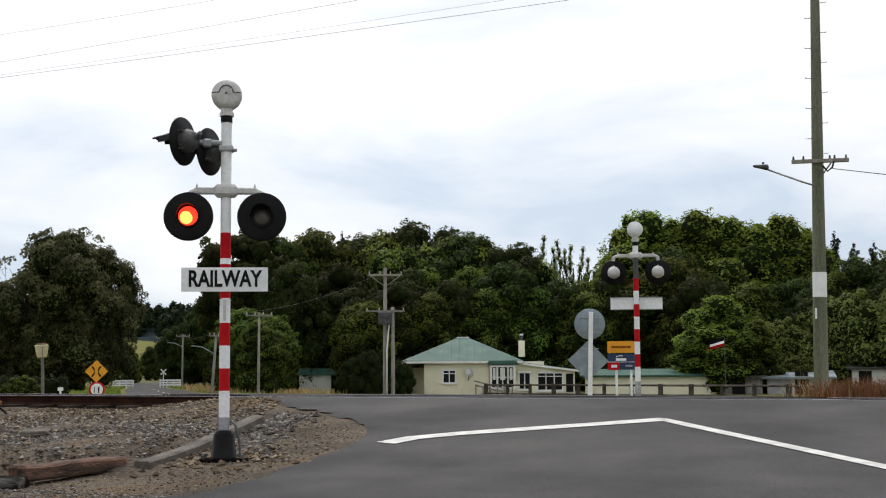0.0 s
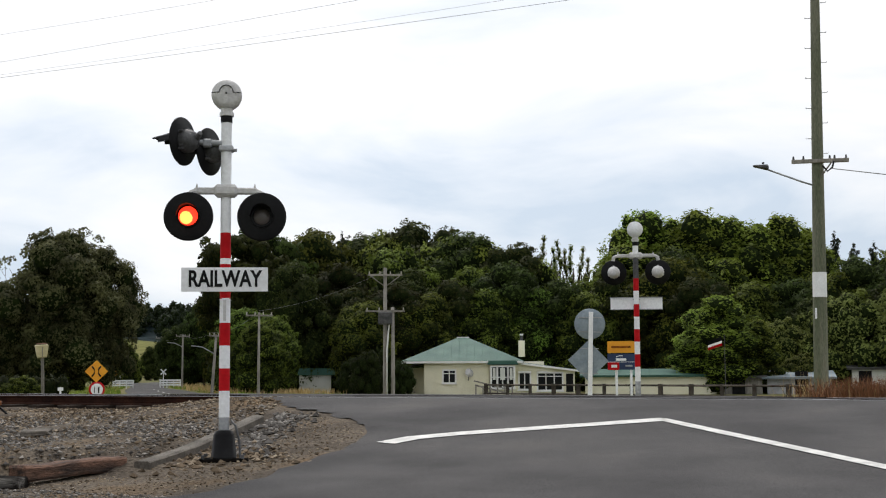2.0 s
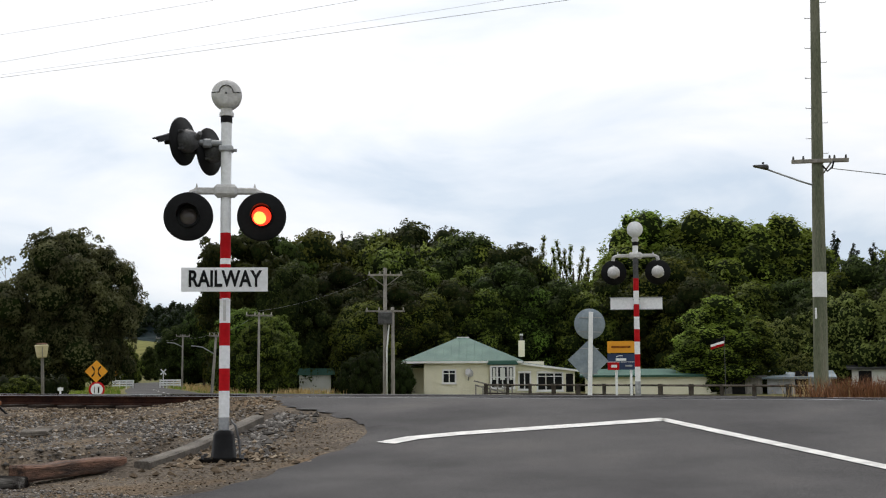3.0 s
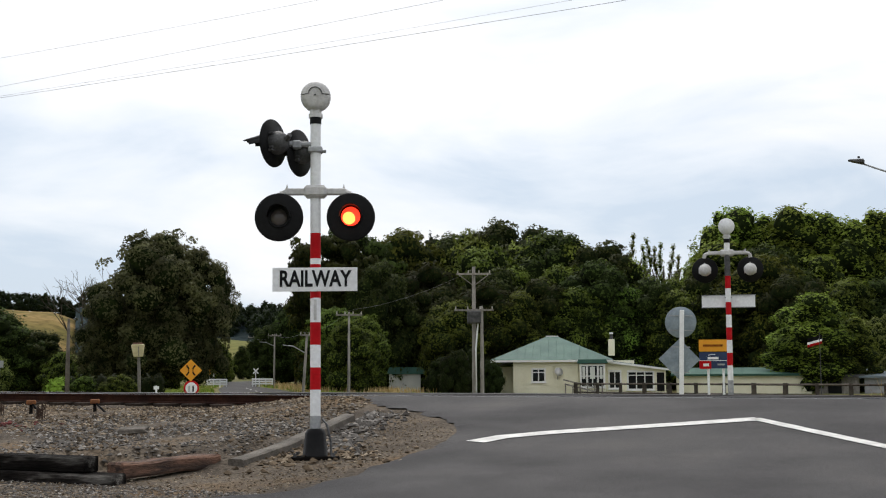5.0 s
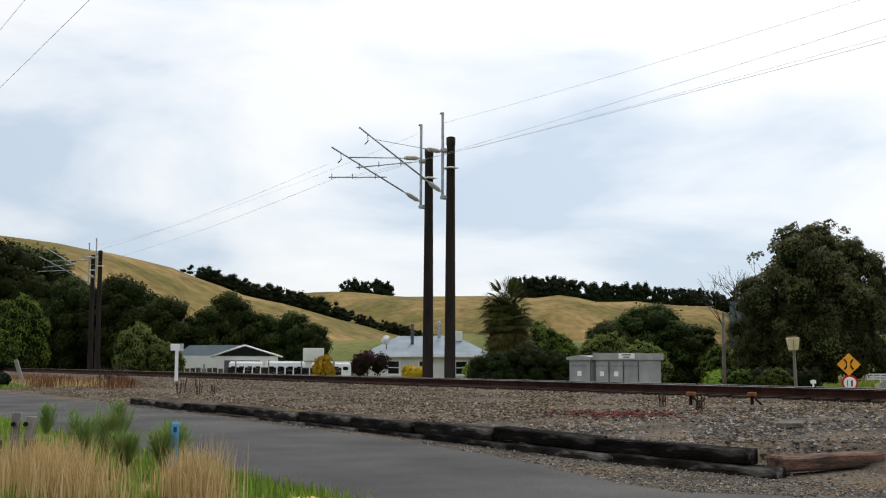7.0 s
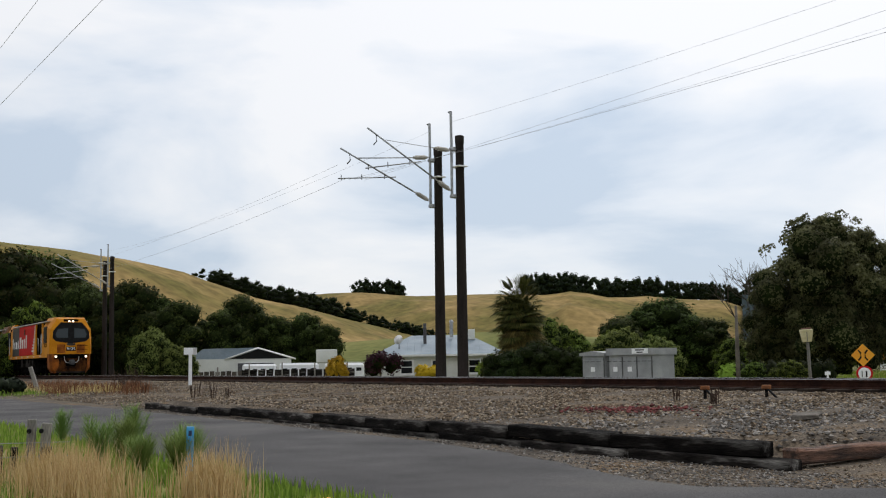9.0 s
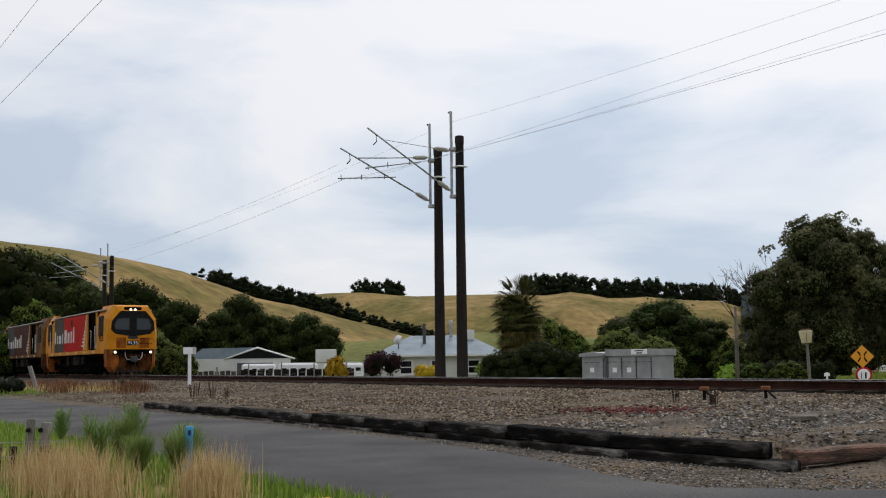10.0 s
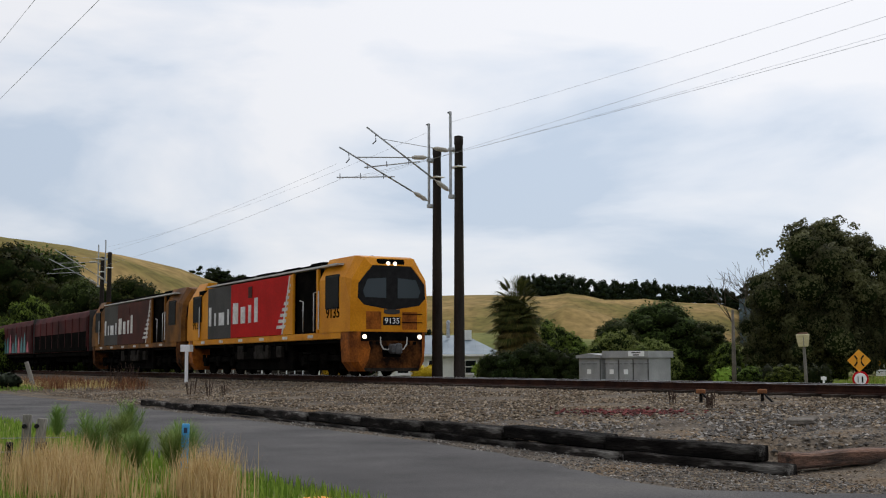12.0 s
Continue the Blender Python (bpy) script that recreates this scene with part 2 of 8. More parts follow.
M = {
    "earth": surf("dry_earth_and_grass", (0.10, 0.12, 0.04), (0.20, 0.17, 0.08), 0.25, 0.95, fine=9, grain=0.35, bump=0.6, spec=0.05),
    "grassy": surf("green_verge_turf", (0.09, 0.14, 0.025), (0.19, 0.20, 0.06), 0.6, 0.95, fine=14, grain=0.35, bump=0.6, patch=(0.24, 0.19, 0.09), spec=0.05),
    "sleeperwood": surf("dark_oiled_sleeper_timber", (0.018, 0.013, 0.010), (0.045, 0.034, 0.027), 2, 0.9, fine=30, grain=0.35, bump=0.5, vary=0.3, spec=0.1),
    "asphalt": surf("worn_asphalt", (0.042, 0.040, 0.041), (0.072, 0.069, 0.069), 0.55, 0.85, fine=75, grain=0.4, bump=0.5, stretch=(1, 1, 1), patch=(0.098, 0.092, 0.088), spec=0.15),
    "gravel": surf("gravel_bed", (0.066, 0.054, 0.043), (0.128, 0.106, 0.083), 0.9, 0.95, fine=28, grain=0.6, bump=1.0, patch=(0.15, 0.10, 0.056), spec=0.05),
    "paint": surf("worn_road_paint", (0.50, 0.49, 0.47), (0.72, 0.71, 0.68), 6, 0.6, fine=70, grain=0.12, bump=0.15),
    "rail": surf("rusty_rail_steel", (0.018, 0.008, 0.006), (0.042, 0.017, 0.010), 3, 0.85, fine=40, grain=0.35, spec=0.08),
    "railtop": surf("polished_rail_head", (0.45, 0.45, 0.46), (0.6, 0.6, 0.62), 2, 0.3, metal=0.9, bump=0.05),
    "oldwood": surf("charred_old_timber", (0.005, 0.0045, 0.004), (0.022, 0.019, 0.017), 3.2, 0.9, fine=24, grain=0.5, bump=0.8, vary=0.6, stretch=(0.5, 3, 3), patch=(0.17, 0.16, 0.145), spec=0.05),
    "redwood": surf("reddish_split_timber", (0.035, 0.022, 0.016), (0.20, 0.105, 0.068), 3.5, 0.9, fine=24, grain=0.45, bump=0.8, stretch=(0.5, 4, 4)),
    "greywood": surf("weathered_grey_timber", (0.16, 0.15, 0.13), (0.28, 0.26, 0.23), 2, 0.9, fine=30, grain=0.35, bump=0.5, vary=0.2, stretch=(3, 3, 0.5)),
    "mast": surf("dark_creosoted_steel_mast", (0.016, 0.013, 0.011), (0.034, 0.027, 0.023), 1.5, 0.85, fine=30, grain=0.3, bump=0.4, stretch=(3, 3, 0.4), spec=0.15),
    "poleg": surf("greenish_timber_pole", (0.10, 0.115, 0.07), (0.19, 0.19, 0.14), 1.2, 0.9, fine=22, grain=0.4, bump=0.6, stretch=(4, 4, 0.4)),
    "darkgear": surf("dusty_underfloor_gear", (0.014, 0.012, 0.010), (0.032, 0.028, 0.024), 3, 0.9, fine=16, grain=0.3, spec=0.02),
    "fencewood": surf("dark_weathered_fence_timber", (0.045, 0.038, 0.032), (0.11, 0.095, 0.08), 2, 0.9, fine=30, grain=0.35, bump=0.4, vary=0.3, spec=0.1),
    "rustorange": surf("rusty_orange_paint", (0.14, 0.05, 0.014), (0.28, 0.10, 0.026), 8, 0.7, fine=30, grain=0.3),
    # blue of the distance haze is mixed into this canopy colour
    "forest": surf("haze_blue_forest_canopy", (0.009, 0.018, 0.020), (0.020, 0.034, 0.036), 0.06, 0.95, fine=0.3, grain=0.4, bump=0.8, spec=0.05),
    "deadstalk": surf("dead_brown_stalk", (0.03, 0.018, 0.012), (0.07, 0.04, 0.025), 5, 0.9),
    "concrete": surf("stained_concrete", (0.075, 0.064, 0.052), (0.15, 0.132, 0.11), 3.5, 0.9, fine=40, grain=0.3, bump=0.4),
    "white": surf("chalky_white_enamel", (0.77, 0.78, 0.79), (0.86, 0.87, 0.88), 4, 0.45, fine=30, grain=0.08, bump=0.08),
    "red": surf("signal_red_enamel", (0.40, 0.006, 0.010), (0.52, 0.010, 0.014), 5, 0.6, fine=30, grain=0.1, bump=0.05, spec=0.1),
    "black": surf("matt_black_enamel", (0.004, 0.004, 0.0045), (0.009, 0.009, 0.0095), 5, 0.55, fine=30, grain=0.2, bump=0.1, spec=0.15),
    "galv": surf("galvanised_steel", (0.26, 0.27, 0.28), (0.42, 0.43, 0.44), 5, 0.5, fine=20, grain=0.15, metal=0.5, bump=0.1),
    "grey": surf("grey_metal_paint", (0.22, 0.23, 0.235), (0.34, 0.345, 0.35), 1.6, 0.55, fine=30, grain=0.1, bump=0.1),
    "darkgrey": surf("dark_cast_iron", (0.05, 0.05, 0.052), (0.11, 0.11, 0.112), 6, 0.6, fine=40, grain=0.25, metal=0.3, bump=0.2),
    "hoodgrey": surf("dirty_bell_grey", (0.46, 0.45, 0.44), (0.66, 0.65, 0.64), 5, 0.6, fine=30, grain=0.12, bump=0.1),
    "tyellow": surf("yellow_orange_engine_paint", (0.50, 0.185, 0.008), (0.62, 0.25, 0.014), 1.3, 0.42, fine=18, grain=0.12, bump=0.06, spec=0.06),
    "torange": surf("grimy_orange_engine_paint", (0.12, 0.035, 0.008), (0.34, 0.10, 0.014), 2.2, 0.55, fine=18, grain=0.3, bump=0.1, spec=0.06),
    "tred": surf("red_engine_panel", (0.36, 0.006, 0.005), (0.48, 0.010, 0.008), 0.9, 0.6, fine=14, grain=0.12, bump=0.05, spec=0.06),
    "tgrey": surf("charcoal_engine_panel", (0.036, 0.034, 0.033), (0.06, 0.057, 0.054), 0.9, 0.5, fine=14, grain=0.15, bump=0.05, spec=0.06),
    "tred2": surf("sooty_red_engine_panel", (0.035, 0.009, 0.007), (0.075, 0.016, 0.012), 0.9, 0.55, fine=14, grain=0.2, bump=0.05, spec=0.06),
    "tyellow2": surf("sooty_yellow_engine_paint", (0.075, 0.03, 0.007), (0.20, 0.078, 0.012), 1.3, 0.5, fine=18, grain=0.2, bump=0.06, spec=0.06),
    "troof": surf("pale_engine_roof", (0.36, 0.35, 0.33), (0.5, 0.49, 0.46), 1.2, 0.6, fine=20, grain=0.15),
    # black gear; recesses and undersides also carry their shade in this colour
    "tlow": surf("black_gear_and_recess_shade", (0.002, 0.002, 0.002), (0.007, 0.006, 0.005), 2, 0.95, fine=16, grain=0.4, bump=0.3, spec=0.01),
    "tsoot": surf("sooty_brown_pilot", (0.010, 0.006, 0.004), (0.10, 0.036, 0.010), 2.6, 0.8, fine=14, grain=0.4, bump=0.15, spec=0.03),
    "wagon": surf("faded_maroon_wagon_paint", (0.032, 0.008, 0.008), (0.078, 0.017, 0.017), 0.5, 0.7, fine=12, grain=0.25, vary=0.2, bump=0.15, spec=0.06),
    "mark": surf("worn_white_lettering", (0.42, 0.4, 0.37), (0.62, 0.6, 0.56), 2, 0.6, fine=12, grain=0.25, bump=0.05),
    "teal": surf("teal_spray_paint", (0.03, 0.12, 0.13), (0.08, 0.24, 0.24), 1.5, 0.6, fine=10, grain=0.3),
    "pink": surf("pink_spray_paint", (0.38, 0.07, 0.10), (0.5, 0.14, 0.16), 1.5, 0.6, fine=10, grain=0.3),
    "cream": surf("cream_weatherboard_paint", (0.74, 0.71, 0.53), (0.82, 0.79, 0.62), 0.8, 0.7, fine=14, grain=0.06, bump=0.08),
    "offwhite": surf("off_white_wall_paint", (0.56, 0.57, 0.53), (0.68, 0.69, 0.64), 0.8, 0.7, fine=14, grain=0.06),
    "greenroof": surf("green_iron_roof", (0.040, 0.105, 0.085), (0.065, 0.145, 0.115), 0.6, 0.6, fine=14, grain=0.15, bump=0.1, spec=0.18),
    "blueroof": surf("blue_grey_iron_roof", (0.17, 0.215, 0.25), (0.26, 0.31, 0.35), 0.5, 0.55, fine=14, grain=0.12, bump=0.1, spec=0.18),
    "trim": surf("white_trim", (0.7, 0.7, 0.68), (0.8, 0.8, 0.78), 2, 0.5, fine=20, grain=0.05, bump=0.03),
    # black parts, and doorway slabs that carry the inner shade in their colour
    "dark": surf("black_and_void_shade", (0.004, 0.004, 0.004), (0.008, 0.008, 0.008), 2, 0.7, spec=0.15),
    "signback": surf("dull_aluminium_sign_back", (0.20, 0.245, 0.28), (0.28, 0.33, 0.36), 3, 0.45, fine=18, grain=0.12, metal=0.3, bump=0.04),
    "syellow": surf("warning_sign_orange", (0.75, 0.30, 0.01), (0.82, 0.36, 0.015), 2, 0.4, grain=0.05, bump=0.02),
    "sblue": surf("navy_sign_face", (0.012, 0.025, 0.07), (0.02, 0.04, 0.11), 2, 0.4, grain=0.05, bump=0.02),
    "bluepost": surf("bright_blue_paint", (0.05, 0.30, 0.62), (0.09, 0.38, 0.70), 4, 0.5, grain=0.1),
    "lampcream": surf("aged_cream_plastic", (0.48, 0.42, 0.24), (0.62, 0.56, 0.36), 4, 0.5, grain=0.15),
    "hillgrass": surf("golden_dry_pasture", (0.135, 0.115, 0.036), (0.235, 0.165, 0.064), 0.028, 0.95, fine=0.25, grain=0.3, bump=0.8, patch=(0.32, 0.225, 0.095), spec=0.05),
    "hillgreen": surf("green_pasture", (0.095, 0.115, 0.034), (0.17, 0.165, 0.056), 0.03, 0.95, fine=0.4, grain=0.2, bump=0.4, spec=0.05),
    "bark": surf("grey_brown_bark", (0.05, 0.042, 0.033), (0.12, 0.1, 0.08), 2, 0.95, fine=14, grain=0.4, bump=0.8, stretch=(2, 2, 0.4), spec=0.05),
    # crown cores: the shade between the leaves is put into this near-black green
    "heart_shade": surf("painted_shade_core", (0.008, 0.013, 0.004), (0.018, 0.027, 0.007), 1.5, 0.95, fine=6, grain=0.4, spec=0.05),
    "glass": glass("dark_window_glass", (0.008, 0.01, 0.012)),
    "screen": glass("cab_windscreen_glass", (0.035, 0.045, 0.05), 0.08),
    "lens": glass("unlit_signal_lens", (0.10, 0.085, 0.08), 0.15),
    "ceramic": surf("pale_insulator", (0.36, 0.34, 0.29), (0.5, 0.47, 0.41), 4, 0.4, grain=0.1),
    "wire": surf("dark_copper_wire", (0.24, 0.24, 0.25), (0.32, 0.32, 0.33), 1, 0.5, metal=0.5, bump=0),
    "lit": glow("lit_red_signal_glass", (1.0, 0.03, 0.012), 2.2),
    "litcore": glow("lit_lamp_core", (1.0, 0.30, 0.06), 2.8),
    "headlight": glow("burning_headlight", (1.0, 0.82, 0.60), 2.2),
    "leaf": islands("broad_leaves", (0.058, 0.088, 0.012), (0.100, 0.142, 0.022), clump=0.65, vary=0.4, hue=0.05),
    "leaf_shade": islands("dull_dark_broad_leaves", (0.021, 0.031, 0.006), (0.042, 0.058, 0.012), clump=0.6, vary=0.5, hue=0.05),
    "leaf_deep": islands("deep_green_leaves", (0.011, 0.019, 0.005), (0.026, 0.040, 0.010), clump=0.6),
    "leaf_grey": islands("greyish_olive_leaves", (0.054, 0.056, 0.022), (0.105, 0.108, 0.046), clump=0.6),
    "leaf_lime": islands("fresh_leaves", (0.11, 0.168, 0.022), (0.175, 0.245, 0.036), clump=0.6, vary=0.35),
    "leaf_dark": islands("dark_needles", (0.008, 0.014, 0.008), (0.026, 0.038, 0.020), through_light=0.1),
    "leaf_soft": islands("soft_willow_leaves", (0.115, 0.148, 0.034), (0.165, 0.20, 0.052), clump=0.3),
    "frond": islands("palm_fronds", (0.03, 0.045, 0.012), (0.10, 0.11, 0.03)),
    "deadfrond": islands("dead_palm_fronds", (0.05, 0.04, 0.015), (0.19, 0.135, 0.05)),
    "yellowleaf": islands("yellow_blossom", (0.40, 0.30, 0.01), (0.62, 0.48, 0.03)),
    "purpleleaf": islands("purple_leaves", (0.02, 0.008, 0.01), (0.06, 0.02, 0.025)),
    "drygrass": islands("dry_straw", (0.36, 0.26, 0.09), (0.68, 0.55, 0.27), vary=0.1),
    "rustgrass": islands("rusty_seedheads", (0.075, 0.040, 0.018), (0.26, 0.145, 0.06), vary=0.1),
    "greengrass": islands("green_verge_grass", (0.09, 0.16, 0.02), (0.26, 0.36, 0.06), vary=0.1),
    "fern": islands("feathery_green_weed", (0.10, 0.17, 0.04), (0.24, 0.33, 0.10), vary=0.1),
    "greystones": islands("fresh_grey_ballast_stone", (0.06, 0.054, 0.048), (0.36, 0.333, 0.30), rough=0.9, through_light=0, vary=0, hue=0.0, middle=(0.165, 0.153, 0.14)),
    "stones": islands("crushed_ballast_stone", (0.045, 0.034, 0.023), (0.37, 0.305, 0.225), rough=0.9, through_light=0, vary=0, hue=0.0, middle=(0.19, 0.142, 0.096)),
    "redstone": islands("red_stained_stone", (0.06, 0.03, 0.026), (0.20, 0.06, 0.055), rough=0.9, through_light=0, vary=0),
    "pinkflower": islands("pink_flowers", (0.4, 0.05, 0.1), (0.6, 0.15, 0.2)),
}


# ---- mesh tools ----
def link(name, me, material, parent=None, label="", m=None):
    for k in (material if isinstance(material, (list, tuple)) else [material]):
        me.materials.append(M[k])
    ob = new(name, me)
    if parent:
        ob.parent = parent
    if m is not None:
        ob.matrix_basis = m
    if label:
        tagged(ob, label)
    return ob


def part(name, bm, material, parent=None, label="", m=None, smooth=True):
    """Links a bmesh as one mesh object under a thing or a part."""
    me = bpy.data.meshes.new(name)
    if smooth:
        for f in bm.faces:
            f.smooth = True
        for e in bm.edges:
            if len(e.link_faces) == 2 and e.calc_face_angle(0) > 0.6:
                e.smooth = False
    bm.to_mesh(me)
    bm.free()
    return link(name, me, material, parent, label, m)


def arrays(name, verts, faces, material, parent=None, label="", mats=None, m=None, smooth=False):
    me = bpy.data.meshes.new(name)
    me.from_pydata(verts.tolist() if hasattr(verts, "tolist") else verts, [], faces.tolist() if hasattr(faces, "tolist") else faces)
    if mats is not None:
        me.polygons.foreach_set("material_index", mats)
    if smooth:
        me.polygons.foreach_set("use_smooth", [True] * len(me.polygons))
    me.update()
    return link(name, me, material, parent, label, m)


def thing(name, label, category, m=None, group="", kind=""):
    """An empty at a thing's base."""
    ob = new(name)
    ob.empty_display_size = 0.2
    if m is not None:
        ob.matrix_basis = m
    return tagged(ob, label, category, group, kind)


def box(bm, x, y, z, sx, sy, sz, bevel=0.0, turn=None):
    """A box with its centre at x, y, z."""
    m = Matrix.Translation((x, y, z)) @ (turn or Matrix()) @ Matrix.Diagonal((sx, sy, sz, 1))
    got = bmesh.ops.create_cube(bm, size=1, matrix=m)
    if bevel:
        edges = {e for v in got["verts"] for e in v.link_edges}
        bmesh.ops.bevel(bm, geom=list(edges), offset=bevel, segments=1, affect="EDGES")
    return bm


def tube(bm, a, b, r1, r2=None, n=12):
    """A tapered rod from a to b."""
    a, b = Vector(a), Vector(b)
    d = b - a
    m = Matrix.Translation((a + b) / 2) @ d.to_track_quat("Z", "Y").to_matrix().to_4x4()
    bmesh.ops.create_cone(bm, cap_ends=True, segments=n, radius1=r1, radius2=r1 if r2 is None else r2, depth=d.length, matrix=m)
    return bm


def sweep(bm, pts, r, n=6):
    """One bent rod of even thickness through points."""
    pts = [Vector(p) for p in pts]
    loops = []
    for i, p in enumerate(pts):
        d = (pts[min(i + 1, len(pts) - 1)] - pts[max(i - 1, 0)]).normalized()
        q = d.to_track_quat("Z", "Y").to_matrix()
        loops.append([bm.verts.new(p + q @ Vector((r * math.cos(6.28319 * k / n), r * math.sin(6.28319 * k / n), 0))) for k in range(n)])
    for a, b in zip(loops, loops[1:]):
        for k in range(n):
            bm.faces.new((a[k], a[(k + 1) % n], b[(k + 1) % n], b[k]))
    bm.faces.new(loops[0][::-1])
    bm.faces.new(loops[-1])
    return bm


def rod(bm, pts, r, n=8):
    return sweep(bm, pts, r, n)


def ball(bm, x, y, z, rx, ry, rz, u=16, v=10):
    bmesh.ops.create_uvsphere(bm, u_segments=u, v_segments=v, radius=1, matrix=Matrix.Translation((x, y, z)) @ Matrix.Diagonal((rx, ry, rz, 1)))
    return bm


def prism(bm, outline, depth, m=None):
    """An outline of (x, z) points pushed along y from 0 to depth."""
    m = m or Matrix()
    a = [bm.verts.new(m @ Vector((x, 0, z))) for x, z in outline]
    b = [bm.verts.new(m @ Vector((x, depth, z))) for x, z in outline]
    bm.faces.new(a)
    bm.faces.new(b[::-1])
    for i in range(len(a)):
        j = (i + 1) % len(a)
        bm.faces.new((a[j], a[i], b[i], b[j]))
    bmesh.ops.recalc_face_normals(bm, faces=bm.faces[:])
    return bm


def lathe(bm, rings, m=None, n=24):
    """Turned shape round z: (radius, z) pairs."""
    m = m or Matrix()
    loops = [[bm.verts.new(m @ Vector((r * math.cos(2 * math.pi * i / n), r * math.sin(2 * math.pi * i / n), z))) for i in range(n)] for r, z in rings]
    for a, b in zip(loops, loops[1:]):
        for i in range(n):
            bm.faces.new((a[i], a[(i + 1) % n], b[(i + 1) % n], b[i]))
    bm.faces.new(loops[0][::-1])
    bm.faces.new(loops[-1])
    return bm


def B():
    return bmesh.new()


def facing(x, y):
    """The turn that points a thing's front (-y) at the camera's stand."""
    return math.degrees(math.atan2(-x, y))


def words(name, text, size, material, parent, m, depth=0.004, width=None, fat=0.0):
    """Lettering in the built-in font, centred, as a mesh in the xz plane, front towards -y."""
    cu = bpy.data.curves.new(name, "FONT")
    cu.body, cu.size, cu.extrude, cu.align_x, cu.align_y = text, size, depth, "CENTER", "CENTER"
    cu.offset = size * fat
    tmp = bpy.data.objects.new(name, cu)
    scene.collection.objects.link(tmp)
    dg = bpy.context.evaluated_depsgraph_get()
    me = bpy.data.meshes.new_from_object(tmp.evaluated_get(dg))
    scene.collection.objects.unlink(tmp)
    bpy.data.objects.remove(tmp)
    me.materials.clear()
    me.transform(pose(0, 0, 0, 90))
    if width:
        xs = [v.co.x for v in me.vertices]
        k = width / (max(xs) - min(xs))
        me.transform(Matrix.Diagonal((k, 1, 1, 1)))
    return link(name, me, material, parent, "", m)


# ---- lie of the land ----
ROAD = [(9.0, 0.9), (-1.46, 10.95), (-4.22, 13.56), (-9.2, 18.6), (-51.0, 63.0), (-97.6, 113.8), (-118.0, 138.0), (-122.0, 165.0), (-112.0, 200.0)]
RAIL_Y, RAIL_Z = 16.9, 0.626
LAND_Y = [-400, -40, 0, 3.2, 3.7, 7.4, 7.8, 7.98, 14.2, 15.2, 18.6, 21.0, 30, 60, 95, 150, 210, 400, 900, 2500]
LAND_Z = [-1.5, -0.8, -0.35, -0.03, 0.0, 0.02, 0.03, 0.24, 0.37, 0.40, 0.42, 0.02, -0.1, -0.6, -0.85, -0.75, 0.4, 1.0, 3, 4]
WILD_Z = [-1.5, -0.8, -0.35, -0.03, 0.0, 0.02, 0.04, 0.06, 0.34, 0.40, 0.42, 0.02, -0.1, -0.6, -0.85, -0.75, 0.4, 1.0, 3, 4]
ROAD_Y = [-400, -10, 7, 9, 10.4, 13, 15.5, 18.3, 27, 45, 80, 113, 150, 210, 400, 2500]
ROAD_Z = [-1.0, -0.2, 0.02, 0.04, 0.115, 0.36, 0.605, 0.605, 0.44, 0.0, -0.7, -0.68, -0.2, 1.6, 2, 4]


KERB_Y, KERB_X = [7.5, 7.9, 8.45, 9.4, 11.46, 13.14, 16.5], [-9.7, -9.45, -9.05, -8.3, -8.8, -9.43, -10.9]


def road_gap(x, y):
    """Signed distance from the main road's middle line (numpy)."""
    best = np.full(np.shape(x), 1e9)
    for (ax, ay), (bx, by) in zip(ROAD, ROAD[1:]):
        dx, dy = bx - ax, by - ay
        k = np.clip(((x - ax) * dx + (y - ay) * dy) / (dx * dx + dy * dy), 0, 1)
        best = np.minimum(best, np.hypot(x - ax - k * dx, y - ay - k * dy))
    return best


def land(x, y):
    """Height of the ground (numpy)."""
    x, y = np.asarray(x, float), np.asarray(y, float)
    wall = np.clip((x + 30) / 2.0, 0, 1)
    g = np.interp(y, LAND_Y, LAND_Z) * wall + np.interp(y, LAND_Y, WILD_Z) * (1 - wall)
    r = np.interp(y, ROAD_Y, ROAD_Z)
    k = np.clip((road_gap(x, y) - 3.6) / 2.0, 0, 1)
    k = k * k * (3 - 2 * k)
    side = np.clip((np.interp(y, KERB_Y, KERB_X) - x) / 0.3, 0, 1)
    k = np.where((y > 7.5) & (y < 16.5) & (x > -13) & (x < 0), k * side, k)
    r = np.where(y < 8.0, np.minimum(r, g), r)
    # the corner by the crossing: gravel ramp up to the kerb
    return r * (1 - k) + g * k


def lz(x, y):
    return float(land(x, y))

# ---- ground, road, railway ----
def spread(lo, hi, core_lo, core_hi, step, grow=1.12):
    """Grid lines, dense in the core and ever wider outside it."""
    mid_ = list(np.arange(core_lo, core_hi + step / 2, step))
    out, s, v = [], step, core_hi
    while v < hi:
        s *= grow
        v += s
        out.append(min(v, hi))
    low, s, v = [], step, core_lo
    while v > lo:
        s *= grow
        v -= s
        low.append(max(v, lo))
    return np.array(low[::-1] + mid_ + out)


